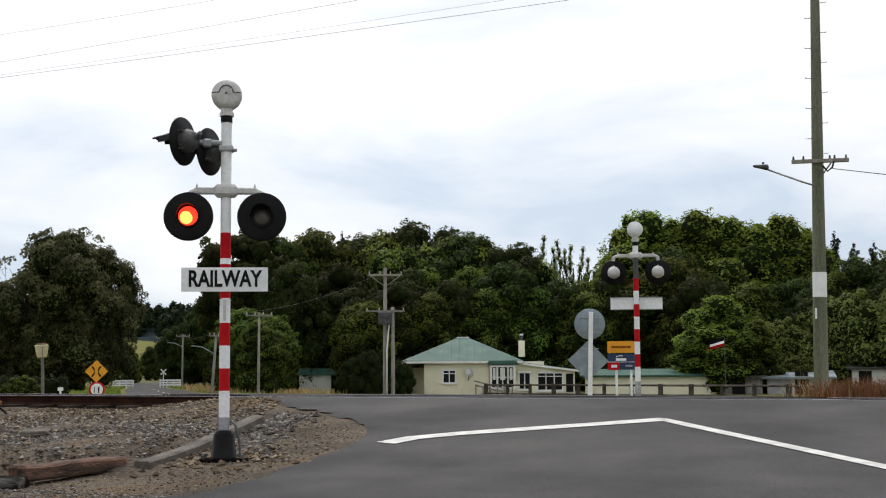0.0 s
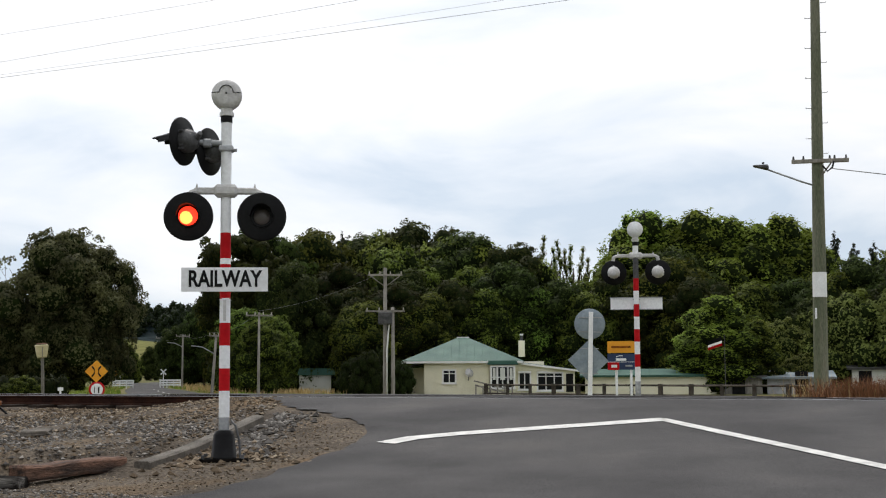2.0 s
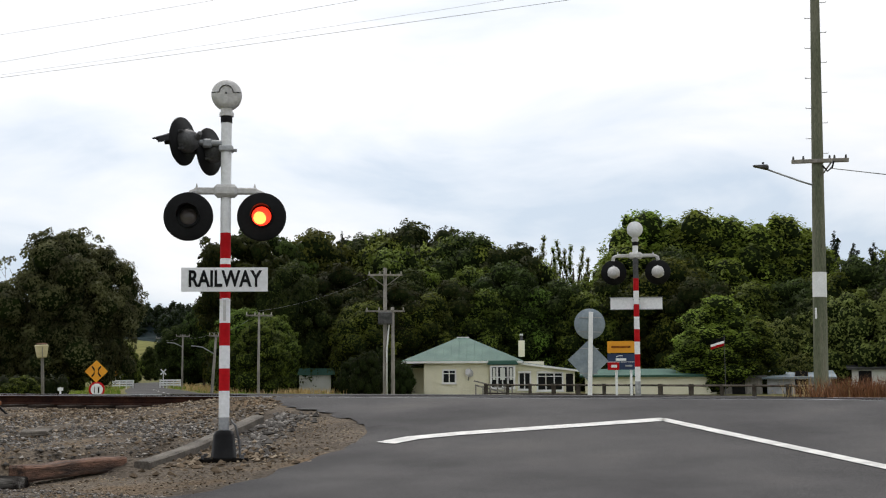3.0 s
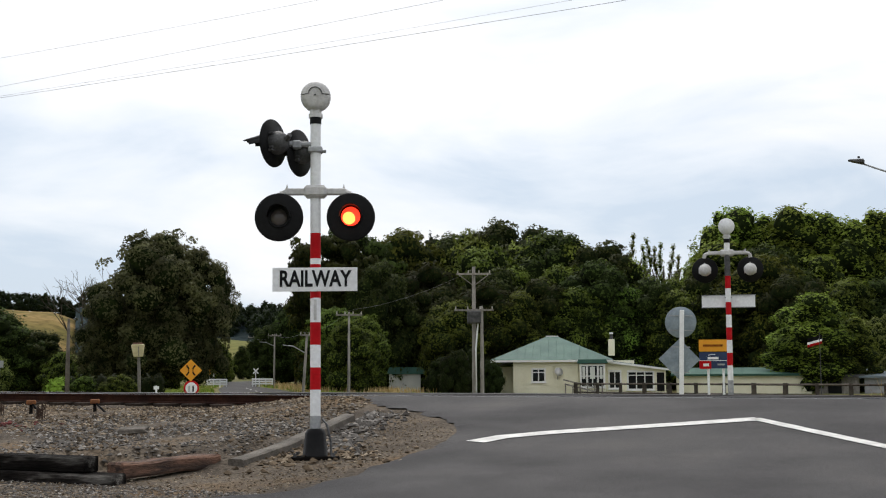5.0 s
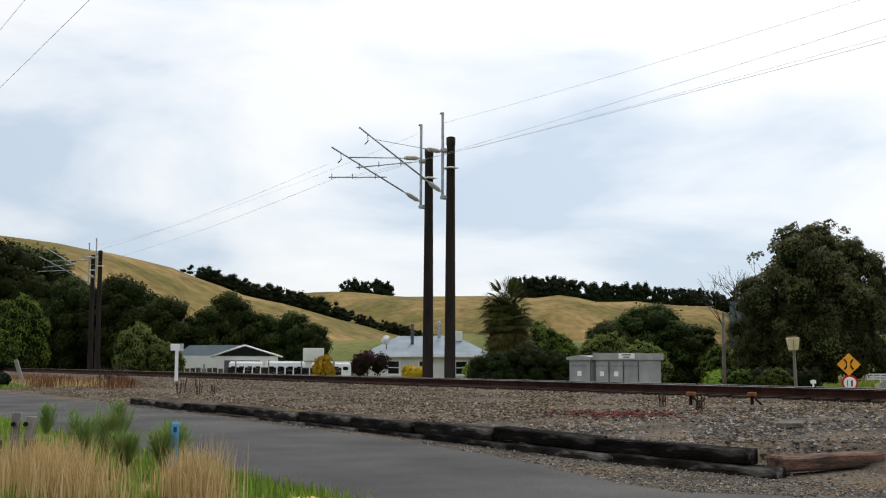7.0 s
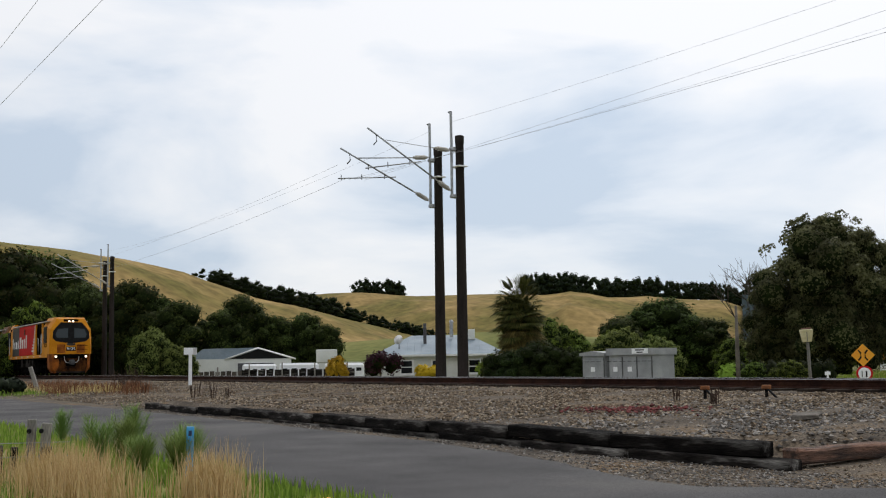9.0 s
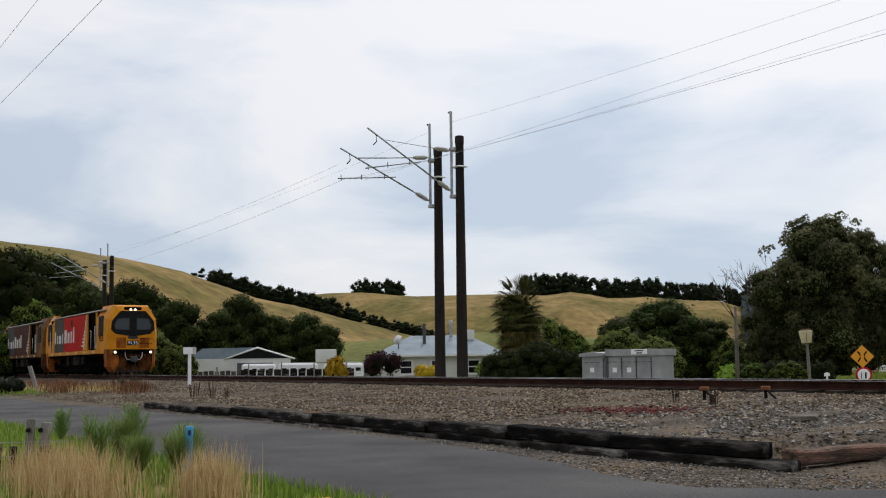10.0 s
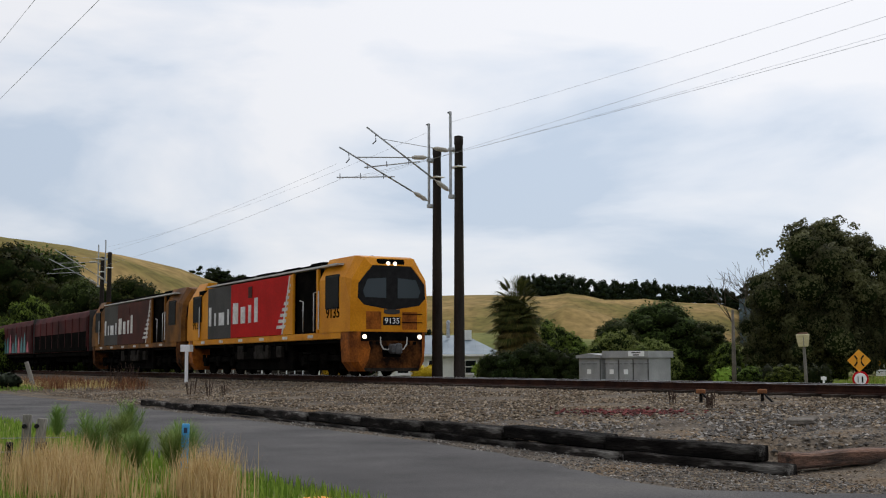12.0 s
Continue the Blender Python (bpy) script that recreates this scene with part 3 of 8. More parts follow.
def sheet(name, gx, gy, zfun, material, kind="structure", label="", lumps=0.0):
    X, Y = np.meshgrid(gx, gy)
    Z = zfun(X, Y)
    if lumps:
        Z = Z + np.array([noise.noise(Vector((a * 0.7, b * 0.7, 0))) for a, b in zip(X.ravel(), Y.ravel())]).reshape(X.shape) * lumps * np.clip(np.abs(Y - 5.6) - 2.0, 0, 1) * np.clip((road_gap(X, Y) - 4) / 2, 0, 1)
    nx, ny = len(gx), len(gy)
    idx = np.arange(nx * ny).reshape(ny, nx)
    f = np.stack([idx[:-1, :-1], idx[:-1, 1:], idx[1:, 1:], idx[1:, :-1]], -1).reshape(-1, 4)
    ob = arrays(name, np.stack([X.ravel(), Y.ravel(), Z.ravel()], -1), f, material, smooth=True)
    return tagged(ob, label, "", "", kind)


ground = sheet("ground", spread(-2600, 2600, -50, 6, 0.5), spread(-2600, 2600, -2, 24, 0.25), land, ["earth", "gravel", "grassy"], label="dry grass and gravel ground beside the railway", lumps=0.05)
# gravel where the ballast and the shoulders lie, green verge on the near side of the lane
cent = np.zeros(len(ground.data.polygons) * 3)
ground.data.polygons.foreach_get("center", cent)
cent = cent.reshape(-1, 3)
cx_, cy_ = cent[:, 0], cent[:, 1]
idx_ = np.where((cy_ > 6.3) & (cy_ < 20.5) & (cx_ > -140) & (cx_ < 80), 1, 0)
idx_ = np.where((cy_ < 4.2) & (cx_ < 12), 2, idx_)
ground.data.polygons.foreach_set("material_index", idx_.astype(int).tolist())


GRAVEL_Y = [5.8, 6.3, 7.0, 7.9, 8.5, 9.4, 10.4, 11.3, 12.0, 12.6, 13.3, 13.9, 14.4, 15.0]
GRAVEL_X = [-9.0, -7.6, -6.8, -6.35, -6.45, -6.67, -6.92, -6.95, -7.18, -7.45, -8.15, -8.95, -9.8, -10.45]


def asphalt_gap(x, y):
    """Below zero on the seal: main road and side lane, with a gravel island between them at the signal's foot."""
    x, y = np.asarray(x, float), np.asarray(y, float)
    half = np.interp(y, [10, 16, 40, 95, 113, 118, 140], [3.15, 3.4, 3.2, 2.9, 2.0, 2.0, 2.8])
    a = road_gap(x, y) - half
    verge = 3.75 - y - np.interp(x, [-40, -24, -9, 0, 3], [0.3, 0.1, 0.0, 0.6, 6.0])
    b = np.maximum(verge, y - 6.9 + np.interp(x, [-60, -30, -9, 4], [0.2, 0.1, 0.0, -0.4]))
    k = 3.0
    h = np.clip(0.5 + 0.5 * (b - a) / k, 0, 1)
    both = b * (1 - h) + a * h - k * h * (1 - h)
    far_edge = np.interp(x, [-80, -40, -28, -20, -13.4, -11, -9.3, -8.2], [6.8, 7.1, 7.4, 7.45, 7.24, 6.96, 6.53, 6.33])
    island = np.minimum(np.interp(y, GRAVEL_Y, GRAVEL_X) - x, y - far_edge)
    near = (x < -3.0) & (y < 15.0)
    return np.where(near, np.maximum(island, verge), both)


def seal(name, gx, gy, label):
    X, Y = np.meshgrid(gx, gy)
    S = asphalt_gap(X, Y)
    e = 0.02
    gxr, gyr = (asphalt_gap(X + e, Y) - S) / e, (asphalt_gap(X, Y + e) - S) / e
    g = np.hypot(gxr, gyr) + 1e-6
    wob = np.array([noise.noise(Vector((a * 1.7, b * 1.7, 3))) * 0.10 + noise.noise(Vector((a * 6, b * 6, 5))) * 0.05 for a, b in zip(X.ravel(), Y.ravel())]).reshape(X.shape)
    out = S > 0
    push = np.where(out, np.maximum(S, 0) - wob, 0)
    X2, Y2 = X - gxr / g * push, Y - gyr / g * push
    Z2 = land(X2, Y2) + np.where(out, 0.004, 0.022)
    step = max(gx[1] - gx[0], gy[1] - gy[0])
    ok = S < step * 1.5
    ins = S < 0
    nx, ny = len(gx), len(gy)
    idx = np.arange(nx * ny).reshape(ny, nx)
    keep = ok[:-1, :-1] & ok[:-1, 1:] & ok[1:, 1:] & ok[1:, :-1] & (ins[:-1, :-1] | ins[:-1, 1:] | ins[1:, 1:] | ins[1:, :-1])
    f = np.stack([idx[:-1, :-1], idx[:-1, 1:], idx[1:, 1:], idx[1:, :-1]], -1)[keep]
    ob = arrays(name, np.stack([X2.ravel(), Y2.ravel(), Z2.ravel()], -1), f, "asphalt", smooth=True)
    return tagged(ob, label, "", "", "structure")


seal("road", np.arange(-46, 14, 0.25), np.arange(-2, 30.01, 0.25), "worn grey asphalt road over the level crossing")
seal("road", np.arange(-140, -10, 0.5), np.arange(30.0, 200, 0.5), "grey asphalt country road to a narrow bridge")
seal("road", np.arange(-120, -45.9, 0.5), np.arange(2, 8.6, 0.25), "grey asphalt lane beside the railway")


def strip(name, pts, width, label, lift=0.030):
    """Painted line along points on the road."""
    bm = B()
    fine_ = []
    for (ax, ay), (bx, by) in zip(pts, pts[1:]):
        n = max(2, int(math.hypot(bx - ax, by - ay) / 0.25))
        fine_ += [(ax + (bx - ax) * i / n, ay + (by - ay) * i / n) for i in range(n)]
    fine_.append(pts[-1])
    rows = []
    for i, (x, y) in enumerate(fine_):
        a, b = fine_[max(i - 1, 0)], fine_[min(i + 1, len(fine_) - 1)]
        d = Vector((b[0] - a[0], b[1] - a[1], 0)).normalized()
        s = Vector((-d.y, d.x, 0)) * (width / 2 * (1 + 0.08 * noise.noise(Vector((x * 3, y * 3, 0)))))
        rows.append([bm.verts.new((x + s.x * k, y + s.y * k, lz(x + s.x * k, y + s.y * k) + lift)) for k in (-1, 1)])
    for a, b in zip(rows, rows[1:]):
        bm.faces.new((a[0], b[0], b[1], a[1]))
    bmesh.ops.recalc_face_normals(bm, faces=bm.faces[:])
    return tagged(part(name, bm, "paint"), label, "", "", "structure")


strip("road_marking", [(-6.62, 11.55), (-6.5, 11.95), (-6.1, 12.35), (-4.2, 13.7)], 0.28, "worn white limit line before the rails")
strip("road_marking", [(-4.25, 13.72), (-1.46, 10.95), (3.0, 6.7)], 0.145, "worn white centre line of the road")
for k0 in (1.5, 9, 17, 25, 33, 41, 49, 57, 65, 73, 81, 89):
    u = (k0 + 26) / 135
    strip("road_marking", [(-9.2 - 88.4 * (k0 + 10) / 118, 18.6 + 95.2 * (k0 + 10) / 118), (-9.2 - 88.4 * (k0 + 13) / 118, 18.6 + 95.2 * (k0 + 13) / 118)], 0.14, "white centre dash on the far road")
bm = box(B(), -8.35, 3.55, 0.0, 0.36, 0.2, 0.07, 0.02)
tagged(part("kerb", bm, "syellow"), "yellow painted kerb end at the lane edge", "kerb", "", "structure")

# rails
track = thing("railway_track", "single railway track with rusty rails on ballast", "railway", kind="structure")
PROFILE = [(-0.07, 0), (0.07, 0), (0.07, 0.012), (0.012, 0.035), (0.012, 0.115), (0.034, 0.125), (0.034, 0.155), (-0.034, 0.155), (-0.034, 0.125), (-0.012, 0.115), (-0.012, 0.035), (-0.07, 0.012)]
for side in (-1, 1):
    bm = B()
    prism(bm, PROFILE, 560, Matrix.Translation((120, RAIL_Y + side * 0.568, RAIL_Z - 0.158)) @ pose(0, 0, 0, 0, 0, 90))
    rail = part("rail", bm, "rail", track, "rusty steel rail", smooth=False)
    bm = box(B(), -160, RAIL_Y + side * 0.568, RAIL_Z, 560, 0.058, 0.006)
    part("rail_head", bm, "railtop", rail, "polished running surface", smooth=False)
tie = box(B(), 0, 0, 0, 0.22, 2.1, 0.16, 0.012)
tie_me = bpy.data.meshes.new("sleeper")
tie.to_mesh(tie_me)
tie.free()
tie_me.materials.append(M["sleeperwood"])
for i in range(100):
    ob = new("sleeper", tie_me)
    ob.parent = track
    ob.matrix_basis = pose(-11.5 - 0.66 * i, RAIL_Y, RAIL_Z - 0.158 - 0.075, 0, 0, (i * 37 % 7 - 3) * 0.3)
bm = B()
for i in range(100, 260):
    box(bm, -11.5 - 0.66 * i, RAIL_Y, RAIL_Z - 0.233, 0.22, 2.1, 0.16)
tagged(part("sleepers", bm, "sleeperwood", track, "distant sleepers", smooth=False), kind="stuff")
# dark flangeways through the crossing
for side in (-1, 1):
    bm = box(B(), -8.8, RAIL_Y + side * 0.5, 0.632, 11.5, 0.05, 0.008)
    part("flangeway", bm, "dark", track, smooth=False)


# ---- crossing signals ----
def flasher(parent, x, z, back, hood=0.20, y=0.0, tilt=0.0):
    """One round flashing lamp on its black disc; its front points to -y. Returns the part and the lens that lights up."""
    m = pose(x, y, z, 0, 0, tilt)
    turn = pose(0, 0, 0, 90)
    bm = lathe(B(), [(0.252, -0.012), (0.255, 0.0), (0.255, 0.006), (0.235, 0.012), (0.10, 0.014)], turn, 40)
    disc = part("disc", bm, "black", parent, "matt black lamp disc", m)
    bm = lathe(B(), [(0.118, 0.012), (0.118, 0.03), (0.105, 0.034), (0.09, 0.02)], turn, 28)
    part("bezel", bm, "black", disc)
    # hood over the lens
    bm = B()
    rows = []
    for r, d in ((0.122, 0.012), (0.122 if hood < 0.25 else 0.07, hood), (0.114 if hood < 0.25 else 0.06, hood), (0.114, 0.012)):
        rows.append([bm.verts.new((r * math.cos(radians(a)), -d if 40 < a < 140 or d < 0.1 else -d * 0.75, r * math.sin(radians(a)))) for a in range(0, 181, 12)])
    for a, b in zip(rows, rows[1:] + rows[:1]):
        for i in range(len(a) - 1):
            bm.faces.new((a[i], a[i + 1], b[i + 1], b[i]))
    bmesh.ops.recalc_face_normals(bm, faces=bm.faces[:])
    part("hood", bm, "black", disc)
    bm = lathe(B(), [(0.09, 0.012), (0.086, 0.022), (0.06, 0.034), (0.03, 0.04), (0.004, 0.042)], turn, 24)
    part("lens", bm, "lens", disc, "dull unlit lens")
    # lamp housing behind the disc
    bm = lathe(B(), [(0.12, -0.012), (0.125, -0.05), (0.118, -0.10), (0.09, -0.15), (0.05, -0.175), (0.015, -0.18)], turn, 20)
    for k in range(3):
        a = radians(90 + 120 * k)
        box(bm, 0.12 * math.cos(a), 0.05, 0.12 * math.sin(a), 0.03, 0.05, 0.03, 0.006)
    part("housing", bm, back, disc, "round lamp housing")
    return disc


def lit_piece(parent):
    """The burning glass of a lamp: slides out of its housing when it lights."""
    turn = pose(0, 0, 0, 90)
    bm = lathe(B(), [(0.098, 0.0), (0.10, 0.008), (0.08, 0.02), (0.035, 0.028), (0.004, 0.029)], turn, 24)
    glass_ = part("lit_lens", bm, "lit", parent, "glowing red glass")
    bm = lathe(B(), [(0.074, 0.022), (0.064, 0.0285), (0.03, 0.032), (0.003, 0.033)], turn, 16)
    for v in bm.verts:
        v.co.x = v.co.x * 0.92 - 0.016
        v.co.z = v.co.z * 0.95 - 0.018
    part("filament_glow", bm, "litcore", glass_, "bright core of the lamp")
    return glass_


def crossing_signal(m, label, near):
    """Striped post with bell, two flashing lamps and a name board; the lamps face -y. z = 0 at the foot."""
    s = thing("crossing_signal", label, "railway signal", m, "crossing signals")
    r = 0.055
    cuts = [(0.29, 0.45, "galv"), (0.45, 0.72, "white"), (0.72, 0.95, "red"), (0.95, 1.185, "white"), (1.185, 1.42, "red"), (1.42, 1.67, "white"), (1.67, 2.03, "red"),
            (2.03, 2.09, "white"), (2.09, 2.36, "red"), (2.36, 3.53, "white"), (3.53, 3.60, "black"), (3.60, 3.68, "white")]
    if not near:
        cuts = [(0.29, 0.78, "galv"), (0.78, 1.07, "white"), (1.07, 1.32, "red"), (1.32, 1.57, "white"), (1.57, 1.82, "red"), (1.82, 2.07, "white"), (2.07, 2.32, "red"),
                (2.32, 2.59, "white"), (2.59, 2.84, "red"), (2.84, 3.28, "darkgrey"), (3.28, 3.50, "white"), (3.50, 3.58, "black"), (3.58, 3.68, "white")]
    up = 0.0 if near else 0.50
    wide = 1.0 if near else 1.17
    for a, b, c in cuts:
        bm = tube(B(), (0, 0, a), (0, 0, b), r if c != "black" else r + 0.006, n=20)
        part("post_band", bm, c, s, {"white": "white painted band", "red": "red painted band", "galv": "bare grey steel band", "black": "black collar", "darkgrey": "bare dark band"}[c])
    # foot
    bm = lathe(B(), [(0.15, 0.03), (0.13, 0.05), (0.105, 0.27), (0.085, 0.31), (0.062, 0.32)], None, 8)
    base = part("base", bm, "black", s, "black cast iron foot")
    bm = box(B(), 0, 0, 0.0, 0.52, 0.44, 0.07, 0.02)
    part("base_plate", bm, "tlow", base, "rusty foot plate")
    for dx in (-0.2, 0.2):
        for dy in (-0.16, 0.16):
            bm = tube(B(), (dx, dy, 0.03), (dx, dy, 0.075), 0.018, n=6)
            part("bolt", bm, "darkgrey", base)
    if near:
        bm = B()
        pts = [(0.07, 0.02, 0.42), (0.12, -0.03, 0.36), (0.16, -0.03, 0.2), (0.17, -0.05, 0.02), (0.2, -0.06, -0.05)]
        sweep(bm, pts, 0.012)
        part("conduit", bm, "darkgrey", s, "loose cable at the foot")
    # bell
    bm = lathe(B(), [(0.155, -0.075), (0.16, -0.03), (0.16, 0.03), (0.145, 0.075), (0.10, 0.10), (0.03, 0.108), (0.005, 0.11)], Matrix.Translation((0, 0, 3.83)) @ pose(0, 0, 0, 90), 36)
    bell = part("bell", bm, "hoodgrey" if near else "white", s, "round weathered bell")
    bm = B()
    arc = [(-0.16, 0.0), (-0.075, 0.0)] + [(-0.075 * math.cos(radians(a)), 0.075 * math.sin(radians(a))) for a in range(15, 166, 15)] + [(0.075, 0.0), (0.16, 0.0)]
    sweep(bm, [(ax * 0.96, -0.110 + 1.1 * max(0, math.hypot(ax, az) - 0.06) ** 1.6, az + 3.84) for ax, az in arc], 0.005, 5)
    part("bell_seam", bm, "darkgrey", bell)
    part("bell_screw", ball(B(), 0, -0.112, 3.83, 0.01, 0.01, 0.01, 8, 6), "darkgrey", bell)
    bm = box(B(), 0, 0, 3.66, 0.12, 0.11, 0.08, 0.02)
    tube(bm, (0, 0, 3.6), (0, 0, 3.64), 0.075, n=16)
    part("bell_bracket", bm, "hoodgrey", bell)
    # cross arm and lamps
    bm = box(B(), 0, -0.02, 2.80, 0.24, 0.16, 0.13, 0.03)
    for sx in (-1, 1):
        box(bm, sx * 0.215, -0.02, 2.80, 0.22, 0.06, 0.07, 0.012)
        tube(bm, (sx * 0.31, -0.02, 2.80), (sx * 0.37, -0.02, 2.775), 0.03, n=8)
        tube(bm, (sx * 0.37, -0.02, 2.785), (sx * 0.385, -0.02, 2.70), 0.03, n=8)
        tube(bm, (sx * 0.30, -0.02, 2.83), (sx * 0.30, -0.02, 2.88), 0.016, 0.004, n=6)
    for v in bm.verts:
        v.co.z += up
        v.co.x *= wide
    part("cross_arm", bm, "hoodgrey", s, "cast lamp arm")
    lamps = [flasher(s, sx * 0.376 * wide, 2.52 + up * 0.9, "hoodgrey" if not near else "darkgrey", y=-0.09) for sx in (-1, 1)]
    # name board
    zb = 1.865 + up * 0.95
    bm = box(B(), 0, -0.085, zb, 0.885 * wide, 0.006, 0.25, 0.002)
    board = part("name_board", bm, "white", s, "white sheet metal name board")
    if near:
        words("lettering", "RAILWAY", 0.235, "black", board, Matrix.Translation((0, -0.092, 1.865)), 0.002, 0.75, 0.028)
    else:
        for dz in (-0.12, 0.12):
            part("board_rail", box(B(), 0, -0.07, zb + dz, 0.9 * wide, 0.022, 0.014), "galv", board)
    for z in (-0.075, 0.075):
        part("clamp", box(B(), 0, -0.03, zb + z, 0.135, 0.1, 0.02, 0.004), "galv", board)
    if near:
        part("plate", box(B(), 0.01, -0.062, 1.665, 0.075, 0.006, 0.02), "white", s, "small white tag")
        bm = box(B(), 0, -0.06, 1.55, 0.03, 0.004, 0.22)
        part("tape_strip", bm, "hoodgrey", s, "faded sticker strip")
    return s, lamps


NEAR = pose(-7.83, 10.33, 0.10, -0.35, -0.55, 0) @ pose(0, 0, 0, 0, 0, 33.5)
signal, lamps_near = crossing_signal(NEAR, "red and white striped crossing signal with bell and flashing lamps", True)
lit = [lit_piece(l) for l in lamps_near]
# side pair of lamps that watch the lane, higher on the post
bm = tube(B(), (-0.02, 0, 3.31), (-0.40, -0.02, 3.32), 0.032, n=10)
box(bm, -0.2, 0, 3.31, 0.10, 0.09, 0.09, 0.015)
tube(bm, (0.0, 0, 3.24), (0.11, -0.02, 3.235), 0.018, n=8)
box(bm, 0, 0, 3.25, 0.15, 0.15, 0.06, 0.012)
arm = part("side_arm", bm, "galv", signal, "grey side lamp arm")
for dx, dy, dz in ((-0.445, -0.09, 3.31), (-0.19, 0.16, 3.25)):
    d = flasher(signal, dx, dz, "darkgrey", 0.34, y=dy, tilt=-116)
    d["label"] = "black lamp disc seen from behind"
    for k in range(4):
        a = radians(45 + 90 * k)
        part("clip", box(B(), 0.125 * math.cos(a), 0.03, 0.125 * math.sin(a), 0.045, 0.07, 0.03, 0.008), "darkgrey", d)
    part("cable_gland", tube(B(), (0, 0.16, 0.02), (0.05, 0.24, 0.06), 0.035, 0.025, 8), "darkgrey", d)
FAR = pose(-7.81, 23.75, 0.02, 0, 0, 0) @ pose(0, 0, 0, 0, 0, 18.2 + 180)
signal2, lamps_far = crossing_signal(FAR, "striped crossing signal seen from behind across the rails", False)


# ---- train ----
TRAIN_SPEED, TRAIN_AT_END = 15.89, -34.35
wheel_sets, rolling = [], []


def wheel_set(parent, x, r=0.46):
    bm = B()
    turn = pose(0, 0, 0, 90)
    tube(bm, (0, -0.8, 0), (0, 0.8, 0), 0.07, n=10)
    for sy in (-1, 1):
        lathe(bm, [(r * 0.3, -0.05), (r * 0.9, -0.05), (r, -0.045), (r, 0.03), (r + 0.03, 0.05), (r * 0.85, 0.06), (r * 0.3, 0.05)], Matrix.Translation((0, sy * 0.57, 0)) @ (turn if sy > 0 else pose(0, 0, 0, -90)), 24)
        for k in range(5):
            a = k * 2 * math.pi / 5
            tube(bm, (math.cos(a) * r * 0.55, sy * 0.63, math.sin(a) * r * 0.55), (math.cos(a) * r * 0.55, sy * 0.64, math.sin(a) * r * 0.55), 0.05, n=8)
    ob = part("wheel_set", bm, "tlow", parent, "dark steel wheels on an axle", pose(x, 0, r))
    wheel_sets.append((ob, x, r))
    return ob


def bogie(parent, x, axles):
    bm = B()
    for sy in (-1, 1):
        box(bm, x, sy * 0.86, 0.58, axles[-1] - axles[0] + 1.0, 0.1, 0.2, 0.03)
        for a in axles:
            box(bm, x + a, sy * 0.9, 0.46, 0.3, 0.16, 0.3, 0.03)
            for k in (-0.28, 0.28):
                tube(bm, (x + a + k, sy * 0.9, 0.5), (x + a + k, sy * 0.9, 0.78), 0.07, n=8)
    box(bm, x, 0, 0.62, 0.5, 1.9, 0.2, 0.03)
    part("bogie", bm, "tlow", parent, "black bogie frame")
    for a in axles:
        wheel_set(parent, x + a)


def slab(bm, outline, y0, y1):
    return prism(bm, outline, y1 - y0, Matrix.Translation((0, y0, 0)))


